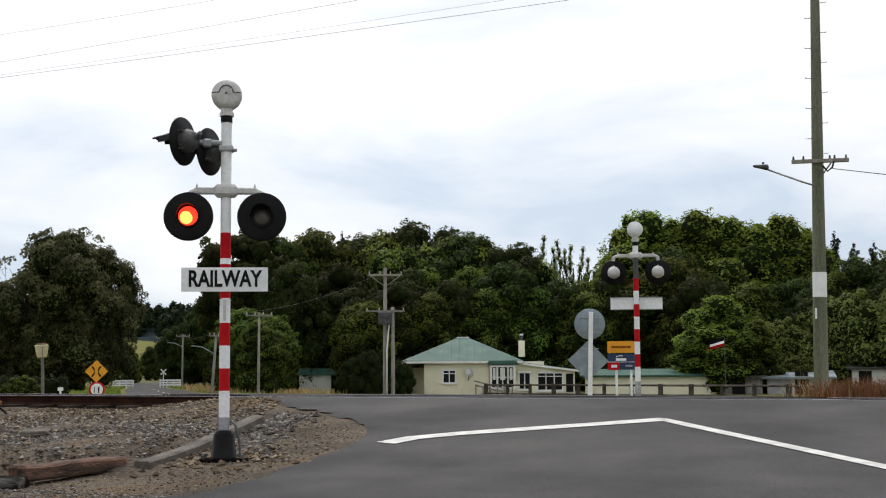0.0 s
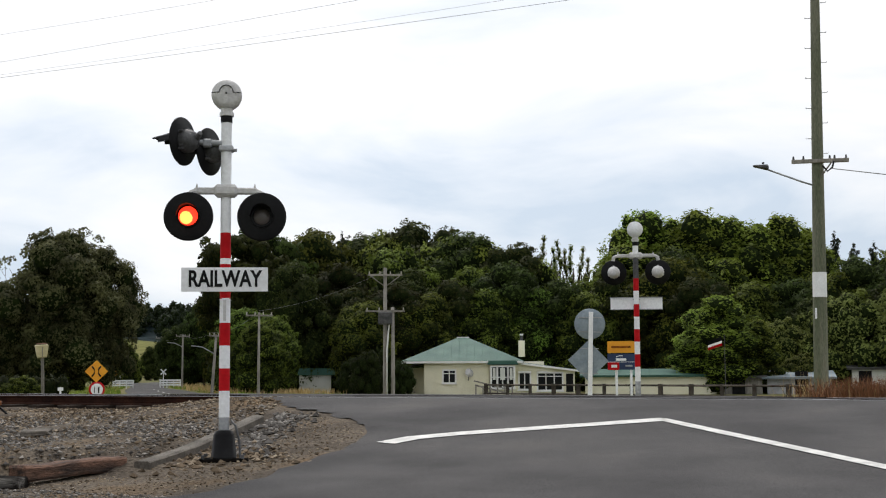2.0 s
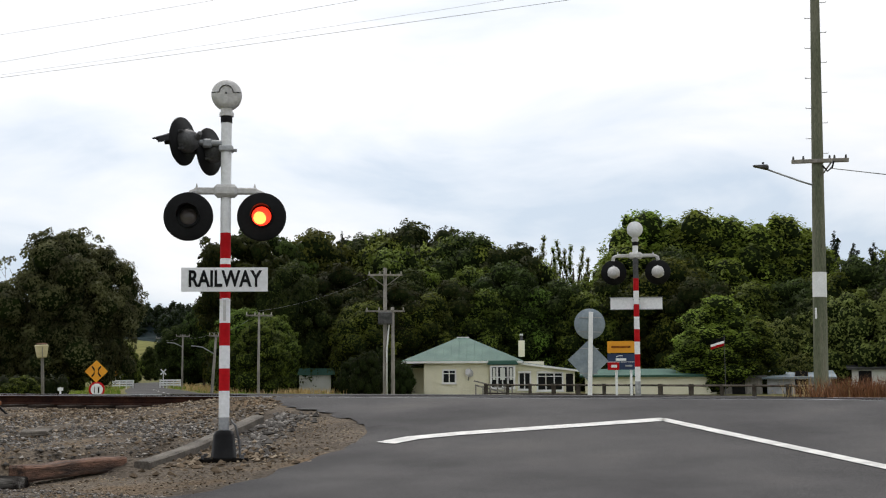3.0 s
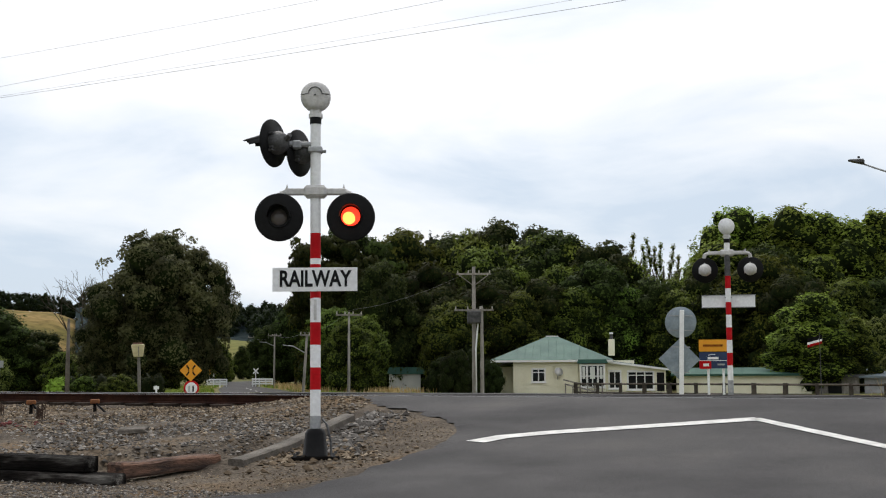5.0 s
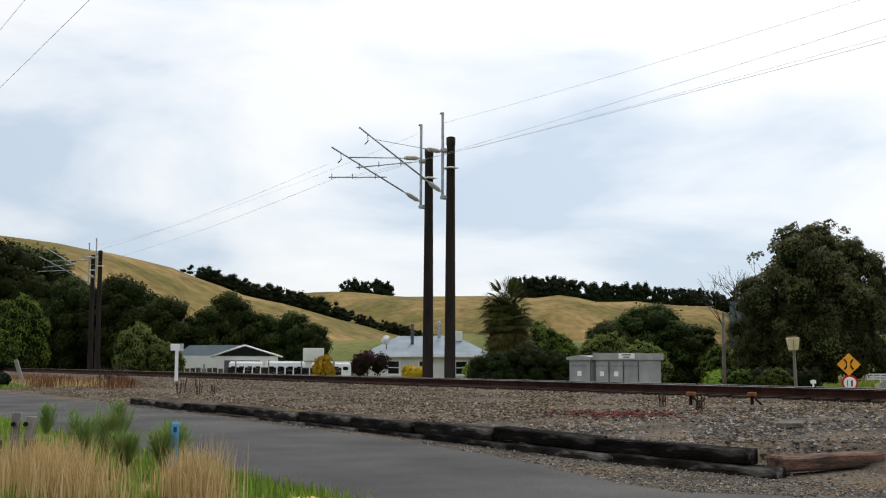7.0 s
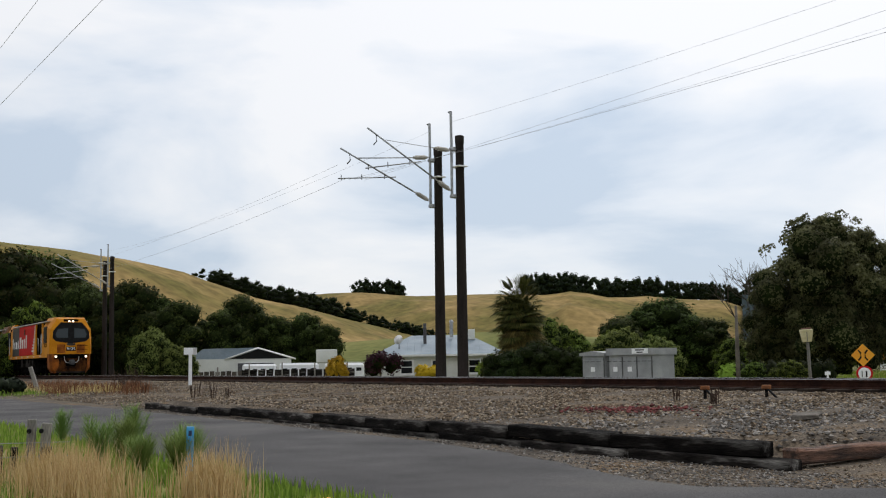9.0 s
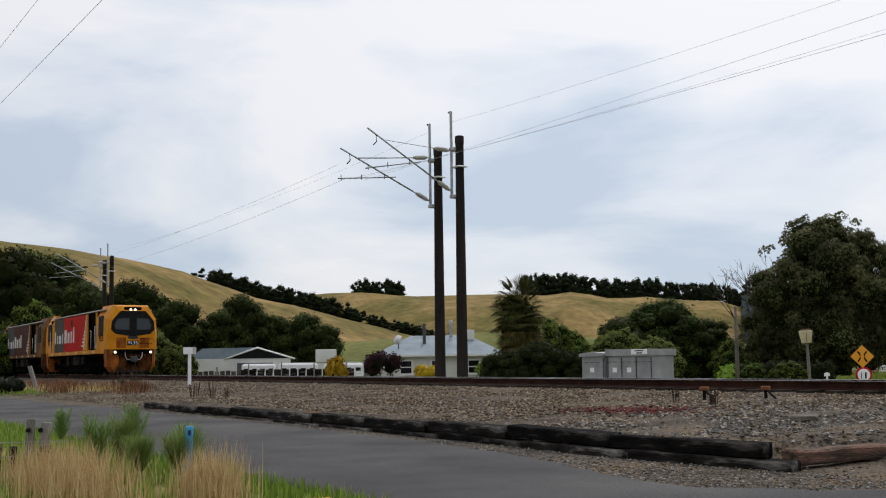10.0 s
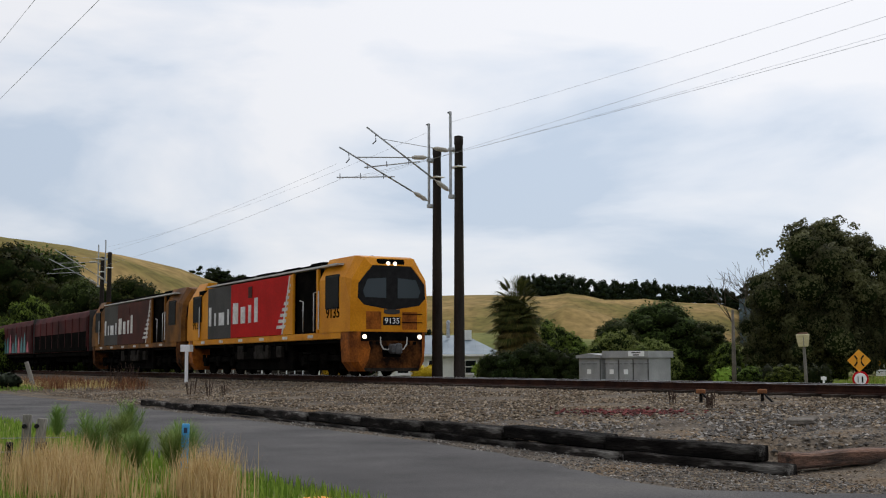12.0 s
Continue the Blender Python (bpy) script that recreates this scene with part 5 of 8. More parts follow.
def limbs(bm, rng, h, r, spread_, n, top):
    """Tapered trunk with limbs."""
    tube(bm, (0, 0, -0.3), (0.06 * h * rng.uniform(-1, 1), 0.05 * h * rng.uniform(-1, 1), h), r, r * 0.55, n=9)
    for k in range(n):
        a = rng.uniform(0, 2 * math.pi)
        z0 = h * rng.uniform(0.35, 0.95)
        e = (math.cos(a) * spread_ * rng.uniform(0.5, 1), math.sin(a) * spread_ * rng.uniform(0.5, 1), z0 + (top - z0) * rng.uniform(0.4, 0.9))
        mid_ = (e[0] * 0.4, e[1] * 0.4, z0 + (e[2] - z0) * 0.6)
        tube(bm, (0, 0, z0), mid_, r * 0.45, r * 0.3, n=6)
        tube(bm, mid_, e, r * 0.3, r * 0.08, n=6)
    return bm


def tree_kind(seed, shape, leafmat, count, leaf, label, category="tree", group="", name="tree"):
    """One tree 10 m high at the origin; copies are scaled from it."""
    rng = np.random.default_rng(seed)
    t = thing(name, label, category, None, group)
    blobs = []
    if shape == "broad":
        blobs = lobes(rng, 26, 3.5, 0.9, 9.0, 1.0, 1.7)
        blobs += [(0, 0, 3.0, 2.5, 2.5, 2.4), (0, 0, 6.0, 2.3, 2.3, 2.6)]
        blobs += lobes(rng, 18, 3.6, 2.5, 9.5, 0.35, 0.7, 1.0, ragged=0.16)
    elif shape == "high":
        blobs = lobes(rng, 34, 3.6, 4.2, 9.2, 0.6, 1.2, 0.7, 0.5, 0.25)
        blobs += [(0, 0, 6.2, 2.0, 2.0, 2.0)]
        blobs += lobes(rng, 26, 4.0, 3.8, 9.6, 0.25, 0.5, 0.9, 0.5, 0.25)
    elif shape == "column":
        blobs = lobes(rng, 22, 1.75, 0.9, 9.2, 0.55, 0.95, 1.3, 0.35)
        blobs += [(0, 0, 3.0, 1.15, 1.15, 2.6), (0, 0, 6.2, 1.0, 1.0, 2.4)]
        blobs += lobes(rng, 16, 1.8, 2.0, 9.7, 0.22, 0.42, 1.7, 0.35, 0.2)
    elif shape == "poplar":
        for k in range(26):
            z = 1.2 + k * 0.32
            a = rng.uniform(0, 6.28)
            r = 0.32 * (1 - 0.07 * z)
            s = rng.uniform(0.12, 0.3) * (1.15 - 0.07 * z)
            blobs.append((math.cos(a) * r, math.sin(a) * r, z, s, s, s * 2.6))
    elif shape == "conifer":
        for k in range(10):
            z = 1.0 + k * 0.92
            s = 2.0 * (1 - z / 10.6) + 0.12
            for j in range(5):
                a = rng.uniform(0, 6.28)
                blobs.append((math.cos(a) * s * 0.7, math.sin(a) * s * 0.7, z + rng.uniform(-0.3, 0.3) - 0.1, s * 0.45, s * 0.45, 0.4))
        for k in range(5):
            z = 1.5 + 1.6 * k
            blobs.append((0, 0, z, 1.5 * (1 - z / 10.4), 1.5 * (1 - z / 10.4), 1.5))
        blobs.append((0, 0, 9.3, 0.12, 0.12, 0.9))
    elif shape == "bush":
        blobs = lobes(rng, 40, 5.6, 0.8, 8.4, 1.0, 2.0, 0.8, 0.25)
        blobs += [(0, 0, 3.0, 4.2, 4.2, 3.0), (0, 0, 5.2, 3.2, 3.2, 2.6)]
        blobs += lobes(rng, 22, 5.9, 1.0, 9.4, 0.4, 0.8, 1.0, 0.25, 0.18)
    elif shape == "ragged":
        blobs = lobes(rng, 44, 3.5, 1.5, 8.6, 0.65, 1.35, 0.8, 0.4, 0.22)
        blobs += [(0, 0, 3.6, 2.5, 2.5, 1.9), (0, 0, 5.8, 1.9, 1.9, 2.0)]
        blobs += lobes(rng, 120, 3.85, 1.8, 9.3, 0.25, 0.5, 0.9, 0.45, 0.2)
    top_ = max(q[2] + q[5] for q in blobs)
    blobs = [(q[0], q[1], q[2] * 10 / top_, q[3], q[4], q[5]) for q in blobs]
    bm = limbs(B(), rng, 5.0, 0.26, 2.6 if shape in ("broad", "ragged") else 0.5, 7, 9.0)
    part("trunk", bm, "bark", t, "grey brown trunk and limbs")
    crown("crown", seed, blobs, count, leaf, leafmat, t, "", 0.5 if shape == "poplar" else 0.88, inner=0.5 if shape == "poplar" else 0.86, out=1.3 if shape == "poplar" else 1.12)
    return t


def plant_all(kind_ob, spots, first=True):
    """Stands the tree and its copies at (x, y, height, width factor, label or none)."""
    for i, (x, y, h, wf, *lab) in enumerate(spots):
        k = h / 10.0 * (1 + 0.07 * math.sin(x * 2.3 + y * 1.1))
        m = pose(x, y, lz(x, y) - 0.05, 0, 0, (x * 53 + y * 31) % 360) @ Matrix.Diagonal((k * wf, k * wf, k, 1))
        if i == 0:
            kind_ob.matrix_basis = m
            ob = kind_ob
        else:
            ob = copy_thing(kind_ob, Matrix.Translation((0, 0, 0)))
            ob.matrix_basis = m
        if lab:
            ob["label"] = lab[0]


def hill(name, ridge, depth_front, depth_back, material, label, seed, rough=3.0, base=-1.0):
    """A long hill under a ridge of (x, y, z) points; it falls towards the camera and away behind."""
    pts = [Vector(p) for p in ridge]
    dense = []
    for a, b in zip(pts, pts[1:]):
        n = max(2, int((b - a).length / 9))
        dense += [a.lerp(b, i / n) for i in range(n)]
    dense.append(pts[-1])
    steps = 34
    vs, fs = [], []
    for i, p in enumerate(dense):
        d = Vector((p.x, p.y, 0)).normalized()
        for j in range(steps + 1):
            u = j / steps
            if u < 0.8:
                k = u / 0.8
                off = -depth_front * (1 - k)
                z = base + (p.z - base) * (k * k * (3 - 2 * k)) ** 0.9
            else:
                k = (u - 0.8) / 0.2
                off = depth_back * k
                z = p.z - (p.z - base) * k * k
            x, y = p.x + d.x * off, p.y + d.y * off
            fall = math.sin(math.pi * min(1, u / 0.8)) if u < 0.8 else 0
            z += fall * rough * (noise.noise(Vector((x * 0.012, y * 0.012, seed))) * 1.6 + noise.noise(Vector((x * 0.05, y * 0.05, seed))) * 0.5)
            z += noise.noise(Vector((x * 0.02, y * 0.02, seed + 9))) * 0.8
            vs.append((x, y, z))
    n = steps + 1
    for i in range(len(dense) - 1):
        for j in range(steps):
            fs.append((i * n + j, i * n + j + 1, (i + 1) * n + j + 1, (i + 1) * n + j))
    ob = arrays(name, vs, fs, material, smooth=True)
    return tagged(ob, label, "hill", "", "structure")


hill("hill", [(-430, -120, 41), (-400, -12, 39.8), (-379, 30, 37.8), (-371, 59, 35.2), (-372, 76, 34.4), (-380, 94, 33.4), (-391, 116, 30.6), (-395, 124, 28.4), (-400, 136, 25.8), (-403, 145, 23.6), (-407, 161, 21.8), (-410, 171, 20), (-409, 183, 17.2), (-405, 200, 13), (-399, 212, 9.5), (-389, 226, 5.4)], 190, 120, "hillgrass", "golden dry grass hill behind the settlement", 2, 4.0)
hill("hill", [(-720, 120, 33), (-671, 198, 35.1), (-625, 267, 39.8), (-609, 280, 39.1), (-589, 303, 37.4), (-567, 339, 37.8), (-554, 362, 36.7), (-551, 377, 38), (-546, 398, 34.1), (-540, 420, 35), (-520, 454, 33.6), (-510, 465, 28.3), (-502, 473, 12)], 230, 200, "hillgrass", "distant golden pasture hills", 5, 6.0)
hill("hill", [(-480, 292, 12), (-469, 306, 22), (-463, 315, 28), (-455, 327, 24.5), (-447, 338, 19), (-441, 345, 12)], 90, 80, "hillgrass", "round golden knoll on the pasture", 7, 3.0)
hill("hill", [(-330, 120, 5), (-310, 150, 8), (-290, 175, 9), (-270, 210, 7), (-250, 250, 5)], 90, 80, "hillgreen", "low green pasture rise", 11, 2.0)
hill("hill", [(-520, 470, 36), (-470, 520, 28), (-420, 560, 27), (-330, 560, 30), (-260, 540, 33), (-170, 520, 36), (-60, 500, 38), (80, 470, 42)], 260, 200, "forest", "far forested hill", 13, 6.0)
hill("hill", [(-310, 268, 2), (-275, 270, 8), (-245, 268, 11), (-218, 262, 9), (-195, 258, 9), (-175, 262, 11), (-150, 275, 14), (-120, 290, 15), (-80, 300, 14)], 80, 80, "hillgreen", "green slope beside the far road", 17, 2.0)
hill("hill", [(-110, 205, 6), (-60, 200, 12), (-10, 195, 15), (40, 190, 17)], 60, 100, "hillgreen", "slope under the wood", 19, 2.0)

broad_a = tree_kind(101, "broad", "leaf_shade", 13500, 0.145, "dense dark green broadleaf tree at the wood's edge", group="trees of the wood")
broad_b = tree_kind(102, "broad", "leaf", 13500, 0.145, "tall green broadleaf tree in the wood", group="trees of the wood")
broad_c = tree_kind(112, "broad", "leaf_lime", 13500, 0.145, "yellow-green broadleaf tree along the top of the wood", group="trees of the wood")
high_a = tree_kind(111, "high", "leaf_shade", 16000, 0.15, "tall dark tree with a high open crown at the wood's edge", group="trees of the wood")
col_a = tree_kind(103, "column", "leaf_lime", 12000, 0.095, "tall light green poplar tree in the wood", group="trees of the wood")
pop_a = tree_kind(104, "poplar", "leaf_soft", 4800, 0.06, "slender grey-green poplar behind the wood", group="slender poplars")
con_a = tree_kind(105, "conifer", "leaf_dark", 7000, 0.15, "dark conifer on the skyline", group="dark conifers")
bush_a = tree_kind(106, "bush", "leaf_soft", 16000, 0.16, "rounded soft green willow bush", "bush", "rounded bushes", "bush")
bush_b = tree_kind(107, "bush", "leaf", 7500, 0.24, "dense green garden shrub", "shrub", "garden shrubs", "shrub")
bush_c = tree_kind(110, "bush", "leaf_deep", 7000, 0.24, "dark green rounded hedge shrub beside the cabinet", "shrub", "dark hedge shrubs", "shrub")
dark_a = tree_kind(109, "broad", "leaf_shade", 9500, 0.17, "dark leafy tree behind the settlement", group="dark settlement trees")
rag_a = tree_kind(108, "ragged", "leaf_grey", 42000, 0.10, "large olive-green tree with thin crown edges beside the road")
# a wood behind the house and the road
plant_all(high_a, [(-69.2, 93.6, 14.6, 0.8), (-72.2, 101, 15.2, 0.8)])
plant_all(broad_a, [(-107.3, 130.4, 8.0, 0.85), (-103, 131.5, 10.5, 0.9), (-99, 133.5, 12, 0.9), (-96.5, 137, 13, 0.9), (-150, 176, 6.5, 0.9), (-63.1, 92.5, 11.4, 0.8), (-80.9, 126.3, 19, 0.95), (-74.9, 127.7, 18.8, 0.95), (-68.4, 127.8, 18.5, 0.95), (-61.4, 125.8, 18.2, 0.95), (-55.1, 124.3, 16.6, 0.95), (-60.5, 98.5, 9.4, 1.0), (-54.9, 97.6, 9.9, 1.05), (-51.7, 102.7, 10.1, 1.05), (-48.1, 107.8, 11.4, 1.05), (-43.1, 109.8, 10.3, 1.05), (-37.5, 109.8, 11.1, 1.05), (-29.5, 108, 9.7, 1.05), (-23.1, 115.7, 11, 1.05), (-17.6, 122.8, 12.3, 1.05), (-70, 112, 13.5, 0.95), (-20, 112, 8, 1.1), (-12, 118, 11, 1.1), (-8, 126, 13, 1), (-62, 112, 13, 1), (-34, 117, 13.5, 1)])
plant_all(broad_b, [(-88, 118.5, 15.0, 0.8), (-68.5, 95.5, 12.5, 0.8), (-69.2, 98, 13.8, 0.8), (-77.1, 116.9, 16.8, 0.95), (-72.5, 129, 18.6, 0.95), (-57.8, 79.4, 7.4, 1), (-54.6, 76.5, 5.6, 1), (-58.1, 78.9, 6.9, 1), (-56.3, 80.2, 6.2, 1), (-63, 97, 8.4, 1.05), (-54.4, 90.9, 8, 1.05), (-52.6, 98.9, 8.9, 1.05), (-49.3, 103.9, 9.1, 1.05), (-45.6, 108.8, 9.2, 1.05), (-39.6, 108, 9, 1.05), (-33.5, 111.1, 11.6, 1.05), (-26.4, 111.9, 10.3, 1.05), (-20.3, 120.3, 11.7, 1.05), (-66, 118, 15.5, 0.9), (-56, 115, 13.5, 0.95), (-44, 117, 10.5, 1), (-5, 120, 12, 1.1), (-15, 130, 13, 1)])
plant_all(broad_c, [(-78.3, 128, 18.6, 0.95), (-64.4, 126.6, 17.6, 0.95), (-53.6, 124.2, 13.6, 0.95), (-58.1, 125.2, 17.0, 0.95), (-47.5, 121, 10.6, 1.05), (-70.6, 124.5, 17.6, 0.9)])
plant_all(col_a, [(-46.2, 131.6, 13, 1.35), (-43.7, 124.6, 15.4, 1.35), (-41.3, 123.3, 16.6, 1.35), (-39.6, 123.8, 17.4, 1.35), (-37.7, 124.4, 17.8, 1.35), (-35.8, 124, 17.8, 1.35), (-33.6, 123.5, 17.1, 1.35), (-31.7, 124, 16.8, 1.35), (-29.5, 124.6, 16.9, 1.35), (-27.8, 124.9, 17.6, 1.35), (-26.6, 127.2, 17.9, 1.35), (-25.1, 129.6, 16.9, 1.35), (-24.6, 135.8, 16.4, 1.35), (-40, 118, 14.5, 1.6), (-30, 119, 13.5, 1.6), (-25.1, 98, 8, 2.1), (-27, 99, 6.8, 2.1), (-22.8, 99, 6, 2)])
plant_all(pop_a, [(-73.3, 177, 21.2, 1.5), (-72.1, 178, 22.2, 1.5), (-70.8, 177, 21, 1.6), (-69.6, 178, 21.6, 1.5), (-68.3, 177, 20.8, 1.5), (-67.2, 178, 21, 1.5), (-66.1, 177, 20, 1.6)])
plant_all(con_a, [(-30, 165, 19, 1.0), (-25, 166, 18.5, 1.0), (-20, 166, 19.2, 1.0), (-16, 167, 18.2, 1.0), (-34, 165, 18, 1.0), (-12, 168, 19, 1.0), (-22.5, 165, 18.8, 0.9), (-27.5, 166, 19.3, 0.9), (-96, 148, 19.5, 0.8), (-92, 148, 20.0, 0.8), (-88, 149, 20.5, 0.8), (-94, 150, 18.5, 0.8), (-84, 150, 20.5, 0.8), (-90, 147, 19.2, 0.8)])
plant_all(bush_a, [(-17.0, 109, 9.2, 0.95), (-11.5, 110, 9.8, 1.0), (-22.5, 107, 6.4, 0.9), (-6.5, 109, 8.8, 1.0), (-30, 101, 2.6, 1.3), (-34.5, 103, 2.4, 1.4), (-20, 103, 3.6, 1.0), (-58.5, 43.5, 3.2, 0.9), (-56.5, 44.5, 2.8, 0.9), (-77.3, 20.9, 3.5, 0.72), (-76.2, 22.2, 2.6, 0.8)])
plant_all(rag_a, [(-56.1, 57.3, 10.8, 0.95), (-59.4, 56.4, 6.4, 0.8), (-55.9, 60.2, 9.8, 0.7)])
plant_all(bush_b, [(-54.8, 32.6, 1.8, 0.8), (-75.3, 49.3, 4.6, 0.8), (-74.4, 50.7, 4.1, 0.8), (-72, 50.7, 3, 0.9), (-63.5, 56.5, 3.2, 0.9), (-103.4, 18.2, 5.8, 0.7), (-98.8, 15.7, 3.6, 0.8), (-45.6, 42, 1.3, 1.2), (-43.1, 41.7, 1.3, 1.2), (-114, 128, 6.4, 0.6), (-141, 160, 5.5, 0.7), (-62, 84, 3.2, 0.8), (-84, 134, 14, 0.7), (-96, 99, 5.5, 0.8), (-122, 126, 8, 0.9), (-112, 114, 3, 0.9), (-61, 45, 3.4, 0.9)])
plant_all(bush_c, [(-52.6, 31.8, 1.8, 0.9), (-45.3, 81.4, 3.0, 0.62, "dark green shrub beside the cream house"), (-47.6, 82.2, 3.8, 0.62, "dark green shrub beside the cream house"), (-41.5, 70, 3.2, 0.6, "dark green shrub beside the cream house"), (-50.2, 82.5, 3.0, 0.7, "dark green shrub beside the cream house"), (-57, 81, 4.6, 0.7, "dark green shrub beside the cream house"), (-50.9, 31.8, 2.0, 1.0), (-50.4, 32.6, 2.2, 1.0), (-49.8, 33.5, 2.1, 1.0), (-49.4, 34.1, 1.9, 1.0)])
plant_all(dark_a, [(-123.5, 19.6, 11.6, 1.05), (-128, 22.4, 12.6, 0.9), (-125.6, 24.5, 11.5, 0.95), (-117.3, 25.2, 9.0, 1.05), (-114.9, 26.7, 8.4, 1.05), (-108.6, 27.5, 8.6, 1.05), (-108, 29.6, 8.0, 1.05), (-103.6, 30.4, 6.6, 1.05), (-70.6, 52.5, 4.4, 1.25), (-71.3, 55, 5.4, 1.25), (-70.3, 56.2, 5.8, 1.25), (-69.3, 57.5, 5.2, 1.25), (-68.3, 58.6, 4.3, 1.25), (-102.6, 33.8, 5.8, 0.95), (-103.9, 36, 7.1, 0.95), (-103.3, 37.9, 6.4, 0.95), (-102.7, 39.3, 5.3, 0.95), (-97.3, 39.5, 5.4, 0.95), (-95.7, 40.6, 4.6, 0.95), (-138, 24, 12, 0.95), (-150, 21, 11, 0.8), (-119, 22, 8.5, 0.8), (-112, 24, 8, 0.8)])
# bare twigs beside the big tree
tw = thing("bare_tree", "bare grey twiggy tree beside the large tree", "tree", pose(-60.9, 57.0, lz(-60.9, 57.0)))
bm = B()
rngt = np.random.default_rng(12)


def twig(p, d, L, r, depth):
    e = p + d * L
    tube(bm, p, e, r, r * 0.65, 5)
    if depth:
        for _ in range(3):
            q = (d + Vector(rngt.normal(0, 0.38, 3).tolist()) + Vector((0, 0, 0.12))).normalized()
            twig(e, q, L * rngt.uniform(0.62, 0.85), r * 0.6, depth - 1)


for dx in (-1.2, 0.0, 1.3):
    twig(Vector((dx, 0, -0.1)), Vector((dx * 0.08, 0, 1)).normalized(), 2.75, 0.085, 4)
part("limb_work", bm, "bark", tw, "bare grey branches", smooth=False)
# clumps on the skyline
rngs = np.random.default_rng(8)
CREST = [(-612, 277), (-609, 280), (-589, 303), (-567, 339), (-554, 362), (-551, 377), (-546, 398), (-540, 420), (-520, 454), (-510, 465)]
SLOPE = [(-393, 120), (-395, 124), (-400, 136), (-403, 145), (-407, 161), (-410, 171), (-409, 183), (-405, 200), (-399, 212)]


def along(pts, n, u0, u1, side, back):
    """Places strewn along a line of points, from u0 to u1 of its length."""
    p = np.array(pts, float)
    d = np.concatenate([[0], np.cumsum(np.hypot(*np.diff(p, axis=0).T))])
    q = np.linspace(u0, u1, n) * d[-1]
    return np.interp(q, d, p[:, 0]) + rngs.uniform(-side, side, n), np.interp(q, d, p[:, 1]) + rngs.uniform(-side, side, n) * back


SKY, SKY2 = [], []
for n_, u0, u1, h_ in ((26, 0.01, 0.13, 8.5), (70, 0.42, 0.79, 11.0), (36, 0.81, 1.0, 9.5)):
    for x, y in zip(*along(CREST, n_, u0, u1, 5, 0.5)):
        SKY.append((x, y, h_ * rngs.uniform(0.75, 1.1), 1.5))
for n_, u0, u1, h_ in ((90, 0.03, 0.62, 5.6), (60, 0.55, 1.0, 4.2)):
    for x, y in zip(*along(SLOPE, n_, u0, u1, 7, 0.5)):
        SKY2.append((x + 8, y, h_ * rngs.uniform(0.6, 1.1), 2.3))
for k in range(22):
    SKY2.append((-360 + rngs.uniform(-20, 30), 225 + rngs.uniform(-14, 22), rngs.uniform(3, 6), 2.2))


def skyline(name, spots, label, seed):
    """Far woods that nobody could count: one crown mesh of many trees standing on the hills."""
    dg = bpy.context.evaluated_depsgraph_get()
    rng = np.random.default_rng(seed)
    vs, fs, ns, o, mats = [], [], [], 0, []
    for x, y, h, wf in spots:
        hit, loc, *_ = scene.ray_cast(dg, Vector((x, y, 300)), Vector((0, 0, -1)))
        z = loc.z if hit else 0
        blobs = [(rng.uniform(-0.16, 0.16) * h * wf, rng.uniform(-0.16, 0.16) * h * wf, h * q, h * 0.2 * wf * (1.1 - 0.75 * q), h * 0.2 * wf * (1.1 - 0.75 * q), h * 0.15) for q in (0.15, 0.3, 0.45, 0.6, 0.75, 0.88)]
        v, f, nv = foliage_arrays(rng, blobs, 260, h * 0.06, 0.7, 1.2)
        # cores here too carry the shade of the far crowns in their colour
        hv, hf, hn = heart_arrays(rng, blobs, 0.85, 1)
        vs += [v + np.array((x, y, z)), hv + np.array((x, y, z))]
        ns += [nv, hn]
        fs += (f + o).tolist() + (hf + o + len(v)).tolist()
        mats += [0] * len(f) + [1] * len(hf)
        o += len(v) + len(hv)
    ob = leafy(name, np.concatenate(vs), fs, np.concatenate(ns), mats, ["leaf_dark", "heart_shade"], None)
    return tagged(ob, label, "trees", "", "stuff")


bpy.context.view_layer.update()
skyline("far_pines", SKY, "dark pine belt along the hill crest", 31)
SKY3 = [(x, y, rngs.uniform(7, 12), 1.6) for x, y in zip(rngs.uniform(-480, -370, 150), rngs.uniform(440, 560, 150))]
skyline("far_forest", SKY3, "blue-green forest on the far hill", 33)
skyline("far_scrub", SKY2, "dark scrub belt down the hillside", 32)


# ---- overhead line ----
def insulator(bm, a, b):
    a, b = Vector(a), Vector(b)
    tube(bm, a, b, 0.02, n=6)
    n = 7
    for i in range(n):
        p, q = a.lerp(b, 0.15 + 0.7 * i / n), a.lerp(b, 0.15 + 0.7 * (i + 0.75) / n)
        tube(bm, p, q, 0.075 if i not in (0, n - 1) else 0.05, n=10)
    return bm


